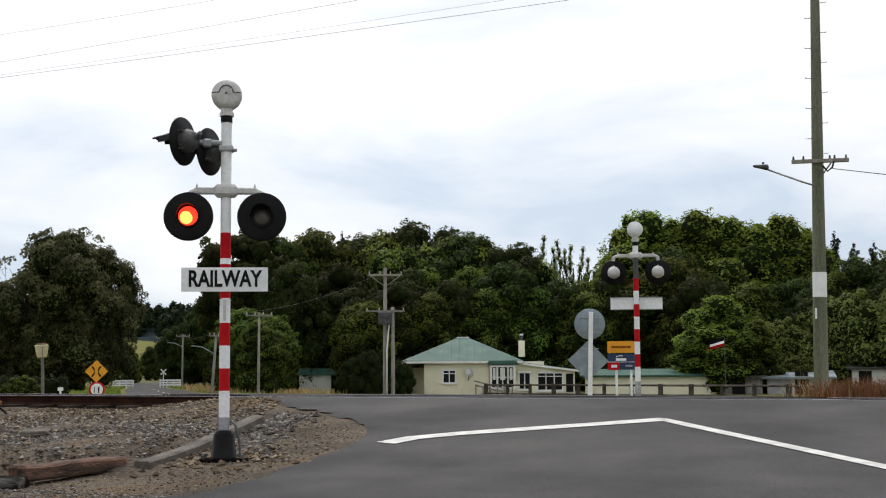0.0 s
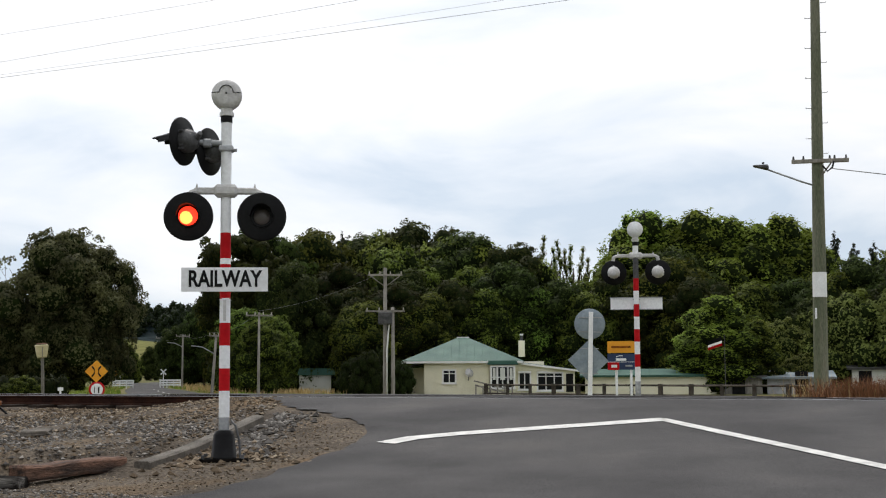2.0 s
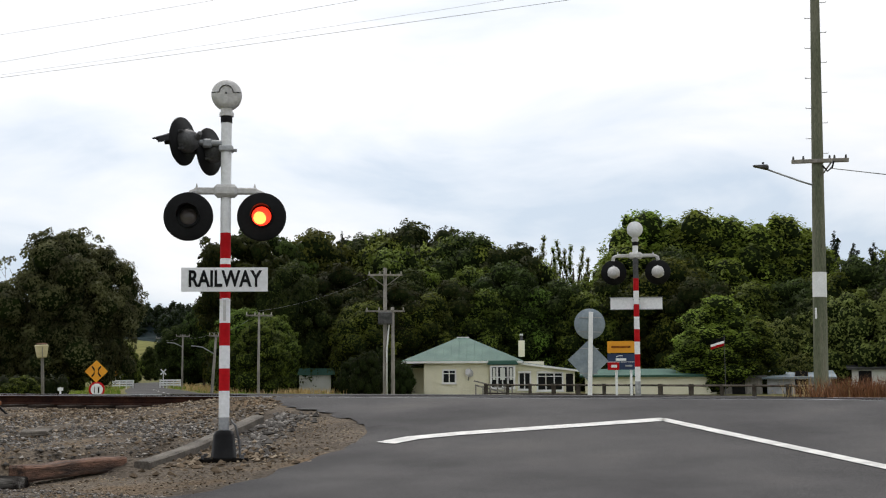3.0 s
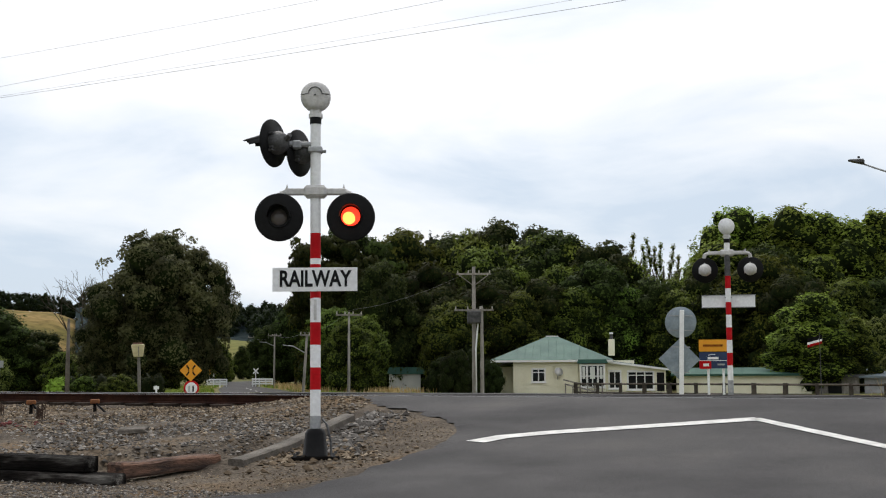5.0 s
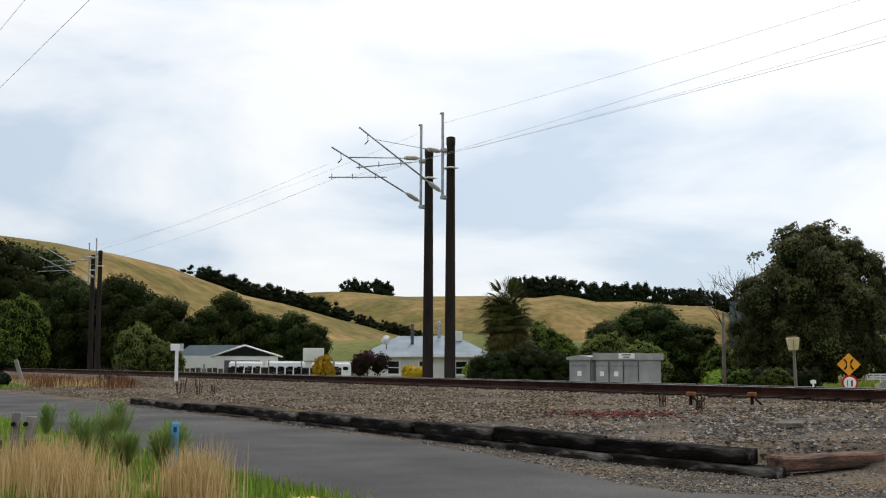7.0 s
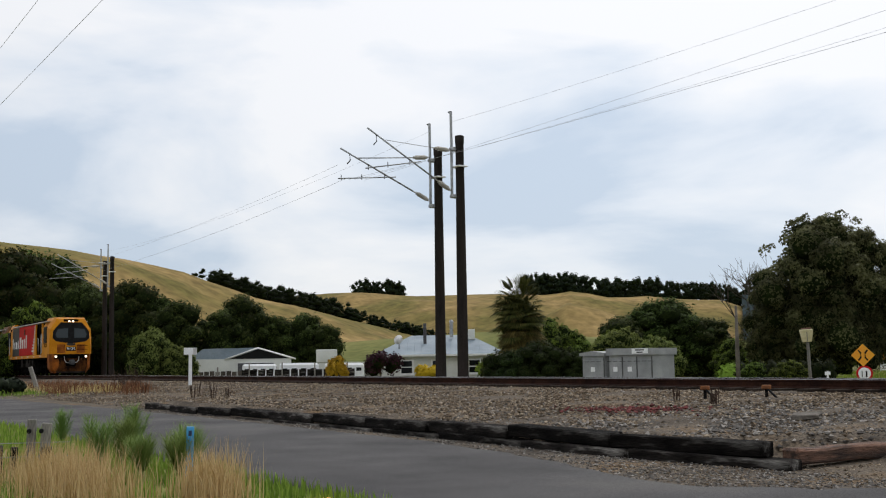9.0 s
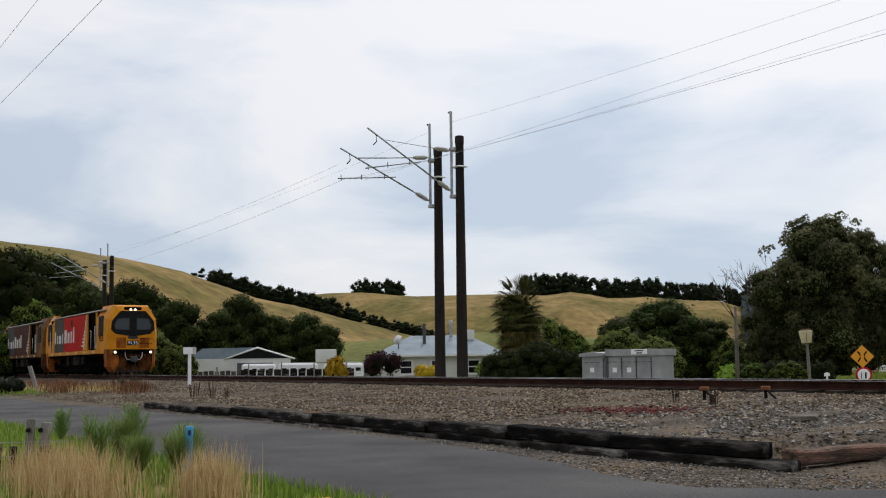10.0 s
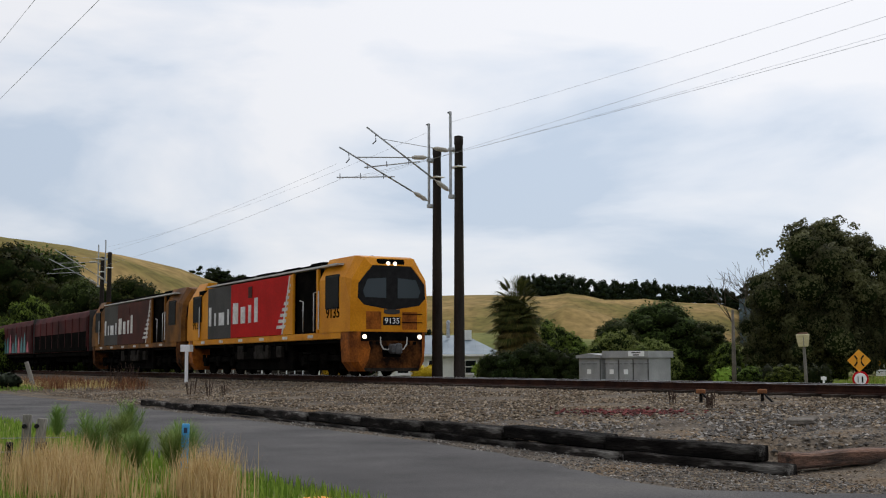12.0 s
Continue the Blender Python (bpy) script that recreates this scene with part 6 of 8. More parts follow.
def mast(m, label, reach, low):
    """Tapered mast with a steel upright and cantilever; -y points to the track."""
    s = thing("catenary_mast", label, "catenary mast", m, "catenary masts")
    h = 7.95
    bm = B()
    rings = [(0.19, -0.4), (0.185, 0), (0.135, h - 0.25), (0.15, h - 0.2), (0.15, h)]
    lathe(bm, rings, None, 12)
    part("pole", bm, "mast", s, "dark tapered pole")
    part("cap", lathe(B(), [(0.15, h), (0.15, h + 0.03), (0.08, h + 0.06), (0.02, h + 0.06)], None, 12), "mast", s)
    ux, uy = -0.13, -0.24
    bm = tube(B(), (ux, uy, h - 1.95), (ux, uy, h + 0.84), 0.045, n=8)
    up = part("upright", bm, "galv", s, "galvanised steel upright")
    part("cap_hook", box(B(), ux - 0.05, uy, h + 0.84, 0.16, 0.06, 0.05, 0.01), "darkgrey", up)
    for z in (h - 1.95, h - 0.4):
        part("bracket", box(B(), (ux + 0.02), uy / 2, z, 0.2, 0.34, 0.12, 0.02), "galv", up, "steel bracket")
    part("band", box(B(), -0.02, -0.02, h - 0.98, 0.5, 0.36, 0.045, 0.01), "white", s, "pale clamp band")
    # registration and top tubes
    feet = (ux, uy, h - 1.8)
    tip = (ux - 0.55, uy - reach, h + (-0.2 if low else 0.1))
    k1 = Vector(feet).lerp(Vector(tip), 0.2)
    part("insulator", insulator(B(), feet, k1), "ceramic", up, "ribbed insulator")
    part("cantilever_tube", rod(B(), [k1, tip], 0.028), "galv", up, "sloping cantilever tube")
    top = (ux, uy, h - (0.3 if low else 0.45))
    far = Vector(tip).lerp(Vector(feet), 0.18)
    k2 = Vector(top).lerp(far, 0.28)
    part("insulator", insulator(B(), top, k2), "ceramic", up)
    part("stay_tube", rod(B(), [k2, far], 0.02 if low else 0.01), "galv", up, "stay tube")
    mid_ = Vector(feet).lerp(Vector(tip), 0.55)
    end = Vector((tip[0] + 0.1, tip[1] - 0.15, h - 1.22))
    part("registration_arm", rod(B(), [mid_ + Vector((0.1, 0.5, -0.12)), end], 0.02), "galv", up, "registration arm")
    for q in (0.2, 0.6, 0.95):
        p = (mid_ + Vector((0.1, 0.5, -0.12))).lerp(end, q)
        part("dropper_clip", tube(B(), p + Vector((0, 0, 0.12)), p - Vector((0, 0, 0.06)), 0.015, n=6), "darkgrey", up)
    p = Vector(tip).lerp(Vector(feet), 0.1)
    part("wire_clamp", rod(B(), [p, p + Vector((0, 0.02, -0.22)), p + Vector((0, -0.1, -0.34))], 0.02), "darkgrey", up)
    return s


MAST_X = (-36.2, -34.7)
for i, x in enumerate(MAST_X):
    mast(pose(x, 19.5, 0.30 + 0.14 * i, 0, 0, 8), "dark tapered catenary mast with galvanised cantilever arms", 3.2 if i == 0 else 2.9, i == 0)
for i, x in enumerate((-84.0, -82.0)):
    mast(pose(x, 19.5, 0.30 + 0.14 * i, 0, 0, 8), "dark catenary mast farther along the track", 3.2, i == 0)


def cable(name, label, a, b, sag, r=0.008, group="overhead wires"):
    bm = B()
    n = 14
    pts = []
    for i in range(n + 1):
        u = i / n
        p = Vector(a).lerp(Vector(b), u)
        p.z -= sag * 4 * u * (1 - u)
        pts.append(p)
    rod(bm, pts, r, 5)
    return tagged(part(name, bm, "wire"), label, "wire", group)


def line(name, label, pts, r):
    """A wire through known heights, smoothed between them."""
    xs = np.array([p[0] for p in pts])
    k = np.polyfit(xs, np.array([p[2] for p in pts]), 2)
    r *= 0.75
    fine_ = [(x, float(np.interp(x, xs, [p[1] for p in pts])), float(np.polyval(k, x))) for x in np.linspace(xs[0], xs[-1], 18)]
    return tagged(part(name, sweep(B(), fine_, r, 5), "wire"), label, "wire", "overhead wires")


line("contact_wire", "contact wire above the track", [(-84, 16.9, 6.9), (-63.9, 16.9, 6.74), (-50.9, 16.9, 6.97), (-37.3, 16.7, 7.25)], 0.006)
line("contact_wire", "contact wire above the track", [(-37.3, 16.7, 7.2), (-29, 16.9, 6.93), (-20.3, 16.9, 6.8), (-14.8, 16.9, 6.64), (-6.4, 16.9, 6.54), (12, 16.9, 6.5)], 0.005)
line("contact_wire", "second thin contact wire above the track", [(-37.3, 16.9, 7.2), (-29, 16.9, 6.95), (-18, 16.9, 6.76), (-8, 16.9, 6.72), (12, 16.9, 6.9)], 0.003)
line("catenary_wire", "thin catenary wire above the track", [(-84, 16.9, 7.8), (-66, 16.9, 7.48), (-51, 16.9, 7.58), (-38.7, 16.9, 7.9)], 0.005)
line("catenary_wire", "thin catenary wire above the track", [(-36.5, 16.9, 7.1), (-29, 16.9, 6.97), (-21.5, 16.9, 7.0), (-14.8, 16.9, 7.06), (-10.4, 16.9, 7.11), (12, 16.9, 7.5)], 0.004)
line("feeder_wire", "thin feeder wire on the masts", [(-34.9, 19.3, 8.93), (-25.2, 19.3, 8.55), (-18.4, 19.3, 8.5), (12, 19.3, 8.9)], 0.004)
line("feeder_wire", "thin feeder wire on the masts", [(-82.3, 19.3, 8.8), (-60, 19.3, 8.4), (-36.5, 19.3, 8.85)], 0.004)
# lines over the lane, close to the camera
cable("power_line", "thin power line above the lane", (-90, 4.0, 8.9), (14, 4.0, 5.6), 0.35, 0.0042)
cable("power_line", "thin power line above the lane", (-90, 4.0, 10.3), (14, 4.0, 6.9), 0.45, 0.0042)
for x in (-90, 14):
    s = thing("power_pole", "plain timber pole that carries the lane's power lines", "power pole", pose(x, 4.0 if x > 0 else 4.0, lz(x, 4.0)), "lane poles")
    part("shaft", lathe(B(), [(0.16, -0.5), (0.15, 0), (0.1, 11.2 if x < 0 else 7.6)], None, 10), "poleg", s)



# ---- posts, poles and signs ----
def marker_post(x, y, h, label):
    s = thing("marker_post", label, "marker post", pose(x, y, lz(x, y), 0, 0, facing(x, y)))
    part("post", box(B(), 0, 0, h / 2 - 0.1, 0.13, 0.09, h + 0.2, 0.012), "white", s)
    part("plate", box(B(), -0.0, -0.06, h - 0.12, 0.48, 0.02, 0.26, 0.006), "white", s, "white plate")
    part("plate_edge", box(B(), 0.17, -0.075, h - 0.12, 0.12, 0.012, 0.24), "hoodgrey", s)
    return s


marker_post(-45.9, 13.9, 1.42, "white trackside marker post with a small plate")

pole = thing("street_lamp", "greenish timber power pole with street lamp and white band", "power pole", pose(-5.83, 32.49, 0.25, 0, 1.0, 10.2))
part("pole", lathe(B(), [(0.19, -0.4), (0.185, 0), (0.175, 2.4), (0.115, 10.6), (0.11, 12.0)], None, 16), "poleg", pole, "greenish weathered timber pole")
part("reflector_band", tube(B(), (0, 0, 2.62), (0, 0, 3.26), 0.181, 0.178, 18), "white", pole, "white reflective band")
part("tag", box(B(), -0.1, -0.17, 2.2, 0.05, 0.02, 0.28), "white", pole, "small white tag")
part("crossarm", box(B(), 0.06, -0.16, 6.13, 1.42, 0.09, 0.10, 0.01), "greywood", pole, "timber crossarm")
for dx in (-0.6, -0.35, 0.3, 0.42, 0.7):
    part("insulator", tube(B(), (dx, -0.16, 6.18), (dx, -0.16, 6.27), 0.03, 0.02, 8), "darkgrey", pole)
part("arm_stay", rod(B(), [(0.1, -0.16, 5.75), (0.35, -0.16, 6.1)], 0.02), "greywood", pole)
part("cable_loop", rod(B(), [(0.12, -0.2, 6.0), (0.24, -0.2, 5.85), (0.36, -0.2, 5.95), (0.4, -0.2, 6.1)], 0.025), "black", pole, "black cable loop")
part("lamp_arm", rod(B(), [(-0.12, -0.05, 5.52), (-0.42, -0.1, 5.62), (-1.25, -0.16, 5.95)], 0.024), "galv", pole, "slender lamp arm")
bm = box(B(), -1.42, -0.17, 6.03, 0.40, 0.22, 0.14, 0.04, pose(0, 0, 0, 0, 8))
for v in bm.verts:
    if v.co.x < -1.45:
        v.co.z = 6.05 + (v.co.z - 6.05) * 0.35
lamp_head = part("lamp_head", bm, "darkgrey", pole, "grey street lamp head")
part("photocell", tube(B(), (-1.36, -0.17, 6.1), (-1.36, -0.17, 6.15), 0.03), "darkgrey", lamp_head)
for k in range(14):
    z = 6.35 + k * 0.40
    sx = 1 if k % 2 == 0 else -1
    part("step_bolt", rod(B(), [(sx * 0.1, 0, z), (sx * 0.27, 0, z), (sx * 0.27, 0, z + 0.03)], 0.009, 6), "galv", pole)
cable("service_wire", "thin service wire from the pole", (-5.4, 32.6, 6.2), (12, 40, 4.8), 0.3, 0.012)


def sign_backs():
    s = thing("road_sign", "backs of round and diamond road signs on a white post", "road sign", pose(-11.5, 30.93, 0.33, 0, 1.6, 20.4))
    part("post", box(B(), 0, -0.02, 1.1, 0.12, 0.10, 2.3, 0.015), "white", s, "white painted post")
    part("round_plate", lathe(B(), [(0.40, -0.004), (0.41, 0), (0.40, 0.004)], Matrix.Translation((-0.03, 0.05, 1.93)) @ pose(0, 0, 0, 90), 36), "signback", s, "dull round sign back")
    part("diamond_plate", box(B(), -0.06, 0.05, 0.96, 0.76, 0.008, 0.76, 0.003, pose(0, 0, 0, 0, 45)), "signback", s, "dull diamond sign back")
    for z in (1.72, 2.1, 0.62, 1.28):
        part("stiffener", box(B(), -0.03, 0.035, z, 0.62 if z > 1.5 else 0.5, 0.03, 0.025), "galv", s)


sign_backs()


def info_sign():
    s = thing("information_sign", "yellow, navy and red information sign on two white posts", "sign", pose(-11.69, 34.05, 0.2, 0, 0, 19))
    for dx in (-0.14, 0.28):
        part("post", box(B(), dx, 0.05, 0.45, 0.07, 0.05, 1.6, 0.008), "white", s)
    part("yellow_panel", box(B(), 0, 0, 1.5, 0.78, 0.02, 0.34), "syellow", s, "yellow upper panel")
    part("navy_panel", box(B(), 0, 0, 1.08, 0.78, 0.02, 0.46), "sblue", s, "navy lower panel")
    part("red_panel", box(B(), -0.22, -0.013, 0.95, 0.33, 0.012, 0.22), "red", s, "red corner panel")
    part("arc", rod(B(), [(-0.14, -0.014, 1.22), (-0.05, -0.014, 1.25), (0.06, -0.014, 1.245)], 0.01), "white", s)
    for x, z, w_, h_, c in ((0, 1.5, 0.55, 0.06, "torange"), (0.0, 1.14, 0.3, 0.07, "white"), (-0.2, 0.95, 0.16, 0.08, "white"), (0.22, 0.96, 0.2, 0.05, "galv")):
        part("text_bar", box(B(), x, -0.02, z, w_, 0.006, h_), c, s)
    part("divider", box(B(), 0, -0.013, 1.07, 0.78, 0.008, 0.015), "white", s)


info_sign()


def narrow_bridge_sign():
    x, y = -34.0, 36.7
    s = thing("road_sign", "orange diamond road sign above a round red-rimmed sign", "road sign", pose(x, y, lz(x, y), 0, 0, facing(x, y)))
    part("post", box(B(), 0, 0.04, 0.7, 0.07, 0.05, 1.9), "greywood", s)
    z0 = 1.1 - lz(x, y)
    d = part("diamond_plate", box(B(), 0, 0, z0, 0.62, 0.012, 0.62, 0.004, pose(0, 0, 0, 0, 45)), "syellow", s, "orange diamond plate")
    for sx in (-1, 1):
        pts_ = [(sx * 0.17, -0.012, z0 + 0.2), (sx * 0.08, -0.012, z0 + 0.08), (sx * 0.08, -0.012, z0 - 0.08), (sx * 0.17, -0.012, z0 - 0.2)]
        part("symbol_bar", rod(B(), pts_, 0.03), "black", d, "black bent line")
    part("rim", lathe(B(), [(0.30, -0.004), (0.305, 0), (0.30, 0.004)], Matrix.Translation((0.03, 0, z0 - 0.70)) @ pose(0, 0, 0, 90), 28), "red", s, "red rim")
    r_ = part("round_plate", lathe(B(), [(0.23, 0), (0.23, 0.012), (0.22, 0.014)], Matrix.Translation((0.03, 0, z0 - 0.70)) @ pose(0, 0, 0, 90), 28), "white", s, "white round plate")
    for dx, w_ in ((-0.06, 0.03), (0.1, 0.06)):
        part("symbol_bar", box(B(), dx, -0.02, z0 - 0.72, w_, 0.008, 0.24), "black", r_)


narrow_bridge_sign()

x, y = -31.85, 31.8
s = thing("garden_lamp", "cream lantern box on a weathered timber post", "lamp post", pose(x, y, lz(x, y), 0, -2.0, facing(x, y)))
part("post", lathe(B(), [(0.06, -0.2), (0.055, 0.8), (0.05, 1.8)], None, 8), "greywood", s)
bm = box(B(), -0.02, 0, 1.93, 0.42, 0.40, 0.44, 0.03)
for v in bm.verts:
    k = 1.12 if v.co.z > 1.93 else 0.82
    v.co.x *= k
    v.co.y *= k
lan = part("lantern", bm, "lampcream", s, "cream lantern box")
part("lantern_cap", box(B(), -0.02, 0, 2.17, 0.36, 0.36, 0.07, 0.03), "redwood", lan, "rust stained cap")
part("lantern_corner", box(B(), 0.0, -0.20, 1.93, 0.03, 0.03, 0.40), "greywood", lan)
x, y = -28.5, 31.0
s = thing("marker_post", "small white marker post with a dark top", "marker post", pose(-33.6, 34.4, lz(-33.6, 34.4), 0, 0, 44))
part("post", box(B(), 0, 0, 0.3, 0.07, 0.06, 0.8), "white", s)
part("plate", box(B(), 0, -0.04, 0.62, 0.2, 0.02, 0.12), "white", s)

x, y = -44.7, 40.0
s = thing("pole", "thin pale concrete pole without wires", "pole", pose(x, y, lz(x, y)))
part("shaft", lathe(B(), [(0.11, -0.2), (0.10, 1.5), (0.06, 3.55 - lz(x, y))], None, 10), "concrete", s)


def power_pole(x, y, h, arms, label, lean=0.0, lamp=0, r=0.13):
    s = thing("power_pole", label, "power pole", pose(x, y, lz(x, y), 0, lean, facing(x, y)), "distant power poles")
    part("shaft", lathe(B(), [(r, -0.3), (r * 0.95, 0), (r * 0.65, h)], None, 10), "greywood", s)
    for z, w_ in arms:
        a = part("crossarm", box(B(), 0, -r, z, w_, 0.1, 0.11), "greywood", s)
        for k in range(4):
            part("insulator", tube(B(), (w_ * (k / 3 - 0.5) * 0.92, -r, z + 0.05), (w_ * (k / 3 - 0.5) * 0.92, -r, z + 0.22), 0.045, 0.03, 6), "ceramic", a)
    if lamp:
        part("lamp_arm", rod(B(), [(0, 0, h - 1.4), (lamp * 0.9, 0, h - 0.95), (lamp * 1.7, 0, h - 0.9)], 0.04, 6), "galv", s)
    return s


p1 = power_pole(-37.3, 65.05, 8.0, [(7.55, 2.1), (5.35, 2.4)], "grey timber power pole with two crossarms and a transformer", r=0.15)
for sx in (-1, 1):
    part("brace", rod(B(), [(sx * 0.9, -0.16, 7.5), (sx * 0.1, -0.16, 6.9)], 0.03, 6), "greywood", p1)
tr = part("transformer", box(B(), 0.0, -0.5, 4.9, 0.85, 0.55, 0.75, 0.05), "darkgrey", p1, "grey transformer box")
for k in range(4):
    part("fin", box(B(), -0.3 + k * 0.2, -0.8, 4.9, 0.03, 0.06, 0.6), "darkgrey", tr)
part("cable_run", rod(B(), [(0.12, -0.2, 0.2), (0.1, -0.22, 3.0), (0.22, -0.24, 4.4), (0.3, -0.3, 4.7)], 0.05, 6), "white", p1, "pale cable run")
power_pole(-36.9, 65.3, 5.6, [], "plain green-grey timber pole beside the transformer pole")
power_pole(-46.6, 65.0, 5.4, [(5.2, 1.7)], "short timber pole with a crossarm against the trees", r=0.1)
power_pole(-55.1, 71.2, 4.3, [(4.2, 1.0)], "leaning roadside pole with a lamp arm", 3.5, -1, 0.12)
power_pole(-88.2, 108.7, 6.0, [(5.8, 1.5)], "roadside power pole near the bridge", 0, -1, 0.12)
power_pole(-109, 130.4, 6.3, [(6.2, 2.2), (5.6, 1.8)], "distant power pole with crossarms beyond the bridge", 0, 0, 0.14)
for a, b in (((-37.3, 65, 7.2), (-46.6, 65, 5.0)), ((-46.6, 65, 5.0), (-55.1, 71.2, 3.9)), ((-55.1, 71.2, 3.9), (-88.2, 108.7, 5.3)), ((-88.2, 108.7, 5.3), (-109, 130.4, 5.6))):
    cable("service_wire", "thin roadside power wire", a, b, 0.4, 0.006, "roadside wires")


def bridge_barrier(x, y, turn_, label):
    s = thing("bridge_barrier", label, "barrier", pose(x, y, lz(x, y) , 0, 0, turn_), "white bridge barriers")
    for k in range(4):
        part("post", box(B(), -1.15 + k * 0.77, 0.06, 0.45, 0.12, 0.1, 1.0), "white", s)
    for k in range(3):
        part("board", box(B(), 0, 0, 0.32 + k * 0.27, 2.5, 0.06, 0.19, 0.01), "white", s)
    return s


bridge_barrier(-99.7, 112.1, 46, "white board barrier at the narrow bridge")
bridge_barrier(-95.6, 115.6, 34, "white board barrier at the narrow bridge")
s = thing("road_sign", "small white crossed sign by the bridge", "road sign", pose(-96.3, 115.2, lz(-96.3, 115.2), 0, 0, 40))
part("post", box(B(), 0, 0, 0.9, 0.1, 0.08, 2.0), "white", s)
for a in (45, -45):
    part("cross_bar", box(B(), 0, -0.06, 1.85, 0.9, 0.03, 0.16, 0, pose(0, 0, 0, 0, a)), "white", s)
s = thing("road_sign", "distant orange diamond sign beyond the bridge", "road sign", pose(-113.8, 126.5, lz(-113.8, 126.5), 0, 0, 40))
part("post", box(B(), 0, 0.05, 0.8, 0.1, 0.08, 2.0), "greywood", s)
part("diamond_plate", box(B(), 0, 0, 1.9, 0.9, 0.03, 0.9, 0, pose(0, 0, 0, 0, 45)), "syellow", s)
part("round_plate", lathe(B(), [(0.3, -0.01), (0.3, 0.02)], Matrix.Translation((0.75, 0, 1.25)) @ pose(0, 0, 0, 90), 20), "white", s)


# ---- equipment cabinets ----
def cabinets():
    x, y = -33.4, 25.0
    s = thing("equipment_cabinet", "grey steel railway equipment cabinets with white labels", "cabinet", pose(x, y, -0.02, 0, 0, 6))
    for dx, w_, h_, d_ in ((-1.62, 1.15, 1.22, 0.9), (0.22, 2.1, 1.22, 1.0)):
        bd = part("body", box(B(), dx, d_ / 2, h_ / 2, w_, d_, h_, 0.015), "grey", s, "grey steel cabinet body")
        bm = prism(B(), [(-w_ / 2 - 0.06, 0), (w_ / 2 + 0.06, 0), (w_ / 2 + 0.06, 0.1), (0, 0.16), (-w_ / 2 - 0.06, 0.1)] if dx < -1 else [(-w_ / 2 - 0.06, 0), (w_ / 2 + 0.06, 0), (w_ / 2 + 0.06, 0.22), (-w_ / 2 - 0.06, 0.24)], d_ + 0.14, Matrix.Translation((dx, -0.08, h_)))
        part("lid", bm, "grey", bd, "grey overhanging lid", smooth=False)
        n = 1 if dx < -1 else 3
        for k in range(n):
            cx = dx + (k - (n - 1) / 2) * (w_ / n)
            dr = part("door", box(B(), cx, -0.012, h_ / 2 - 0.04, w_ / n - 0.09, 0.03, h_ - 0.22, 0.006), "grey", bd, "grey cabinet door")
            part("seam", box(B(), cx + w_ / n / 2 - 0.03, -0.006, h_ / 2, 0.04, 0.02, h_ - 0.1), "darkgrey", dr)
            part("handle", box(B(), cx - w_ / n * 0.36, -0.04, h_ * 0.3, 0.08, 0.03, 0.1), "darkgrey", dr)
            if k != 2:
                part("label_plate", box(B(), cx, -0.032, h_ * 0.62, 0.2, 0.008, 0.16), "white", dr, "white label")
            for j in range(3):
                part("vent_bar", box(B(), cx - 0.3 + j * 0.3, -0.032, h_ - 0.2, 0.2, 0.012, 0.02), "darkgrey", dr)
    pl = part("sign_plate", box(B(), 0.78, -0.09, 1.35, 0.75, 0.01, 0.17), "white", s, "white name plate")
    for j, w_ in ((0.035, 0.42), (-0.04, 0.28)):
        part("text_bar", box(B(), 0.78, -0.098, 1.35 + j, w_, 0.006, 0.04), "darkgrey", pl)
    part("plinth", box(B(), -0.45, 0.5, -0.05, 4.0, 1.2, 0.14), "concrete", s)


cabinets()


# ---- houses ----
def window_unit(parent, x, y, z, w_, h_, cols, rows, frame_mat="trim", fan=True):
    """Window with frame, panes and bars on a wall facing -y."""
    wn_ = part("window", box(B(), x, y - 0.02, z, w_ + 0.16, 0.06, h_ + 0.16, 0.01), frame_mat, parent, "white window frame")
    for i in range(cols):
        for j in range(rows):
            pw, ph = w_ / cols, h_ / rows
            part("pane", box(B(), x - w_ / 2 + pw * (i + 0.5), y - 0.055, z - h_ / 2 + ph * (j + 0.5), pw - 0.08, 0.012, ph - 0.07), "glass", wn_, "dark pane")
    part("sill", box(B(), x, y - 0.07, z - h_ / 2 - 0.1, w_ + 0.3, 0.14, 0.06), frame_mat, wn_)
    return wn_


def boards(parent, x0, x1, y, z0, z1, mat_):
    n = int((z1 - z0) / 0.2)
    for k in range(n):
        zz = z0 + (z1 - z0) * (k + 0.5) / n
        part("weatherboard", box(B(), (x0 + x1) / 2, y - 0.012, zz, x1 - x0, 0.02, (z1 - z0) / n - 0.012, 0, pose(0, 0, 0, 3)), mat_, parent, smooth=False)


def hip_roof(bm, x0, x1, y0, y1, z0, z1, ridge=0.3, over=0.4):
    x0, x1, y0, y1 = x0 - over, x1 + over, y0 - over, y1 + over
    cx, cy, hl = (x0 + x1) / 2, (y0 + y1) / 2, (x1 - x0) / 2 * ridge
    lo = [bm.verts.new(p) for p in ((x0, y0, z0), (x1, y0, z0), (x1, y1, z0), (x0, y1, z0))]
    lo2 = [bm.verts.new((v.co.x, v.co.y, z0 - 0.12)) for v in lo]
    a, b = bm.verts.new((cx - hl, cy, z1)), bm.verts.new((cx + hl, cy, z1))
    for f in ((lo[0], lo[1], b, a), (lo[1], lo[2], b), (lo[2], lo[3], a, b), (lo[3], lo[0], a)):
        bm.faces.new(f)
    for i in range(4):
        j = (i + 1) % 4
        bm.faces.new((lo2[i], lo2[j], lo[j], lo[i]))
    bm.faces.new(lo2[::-1])
    return bm


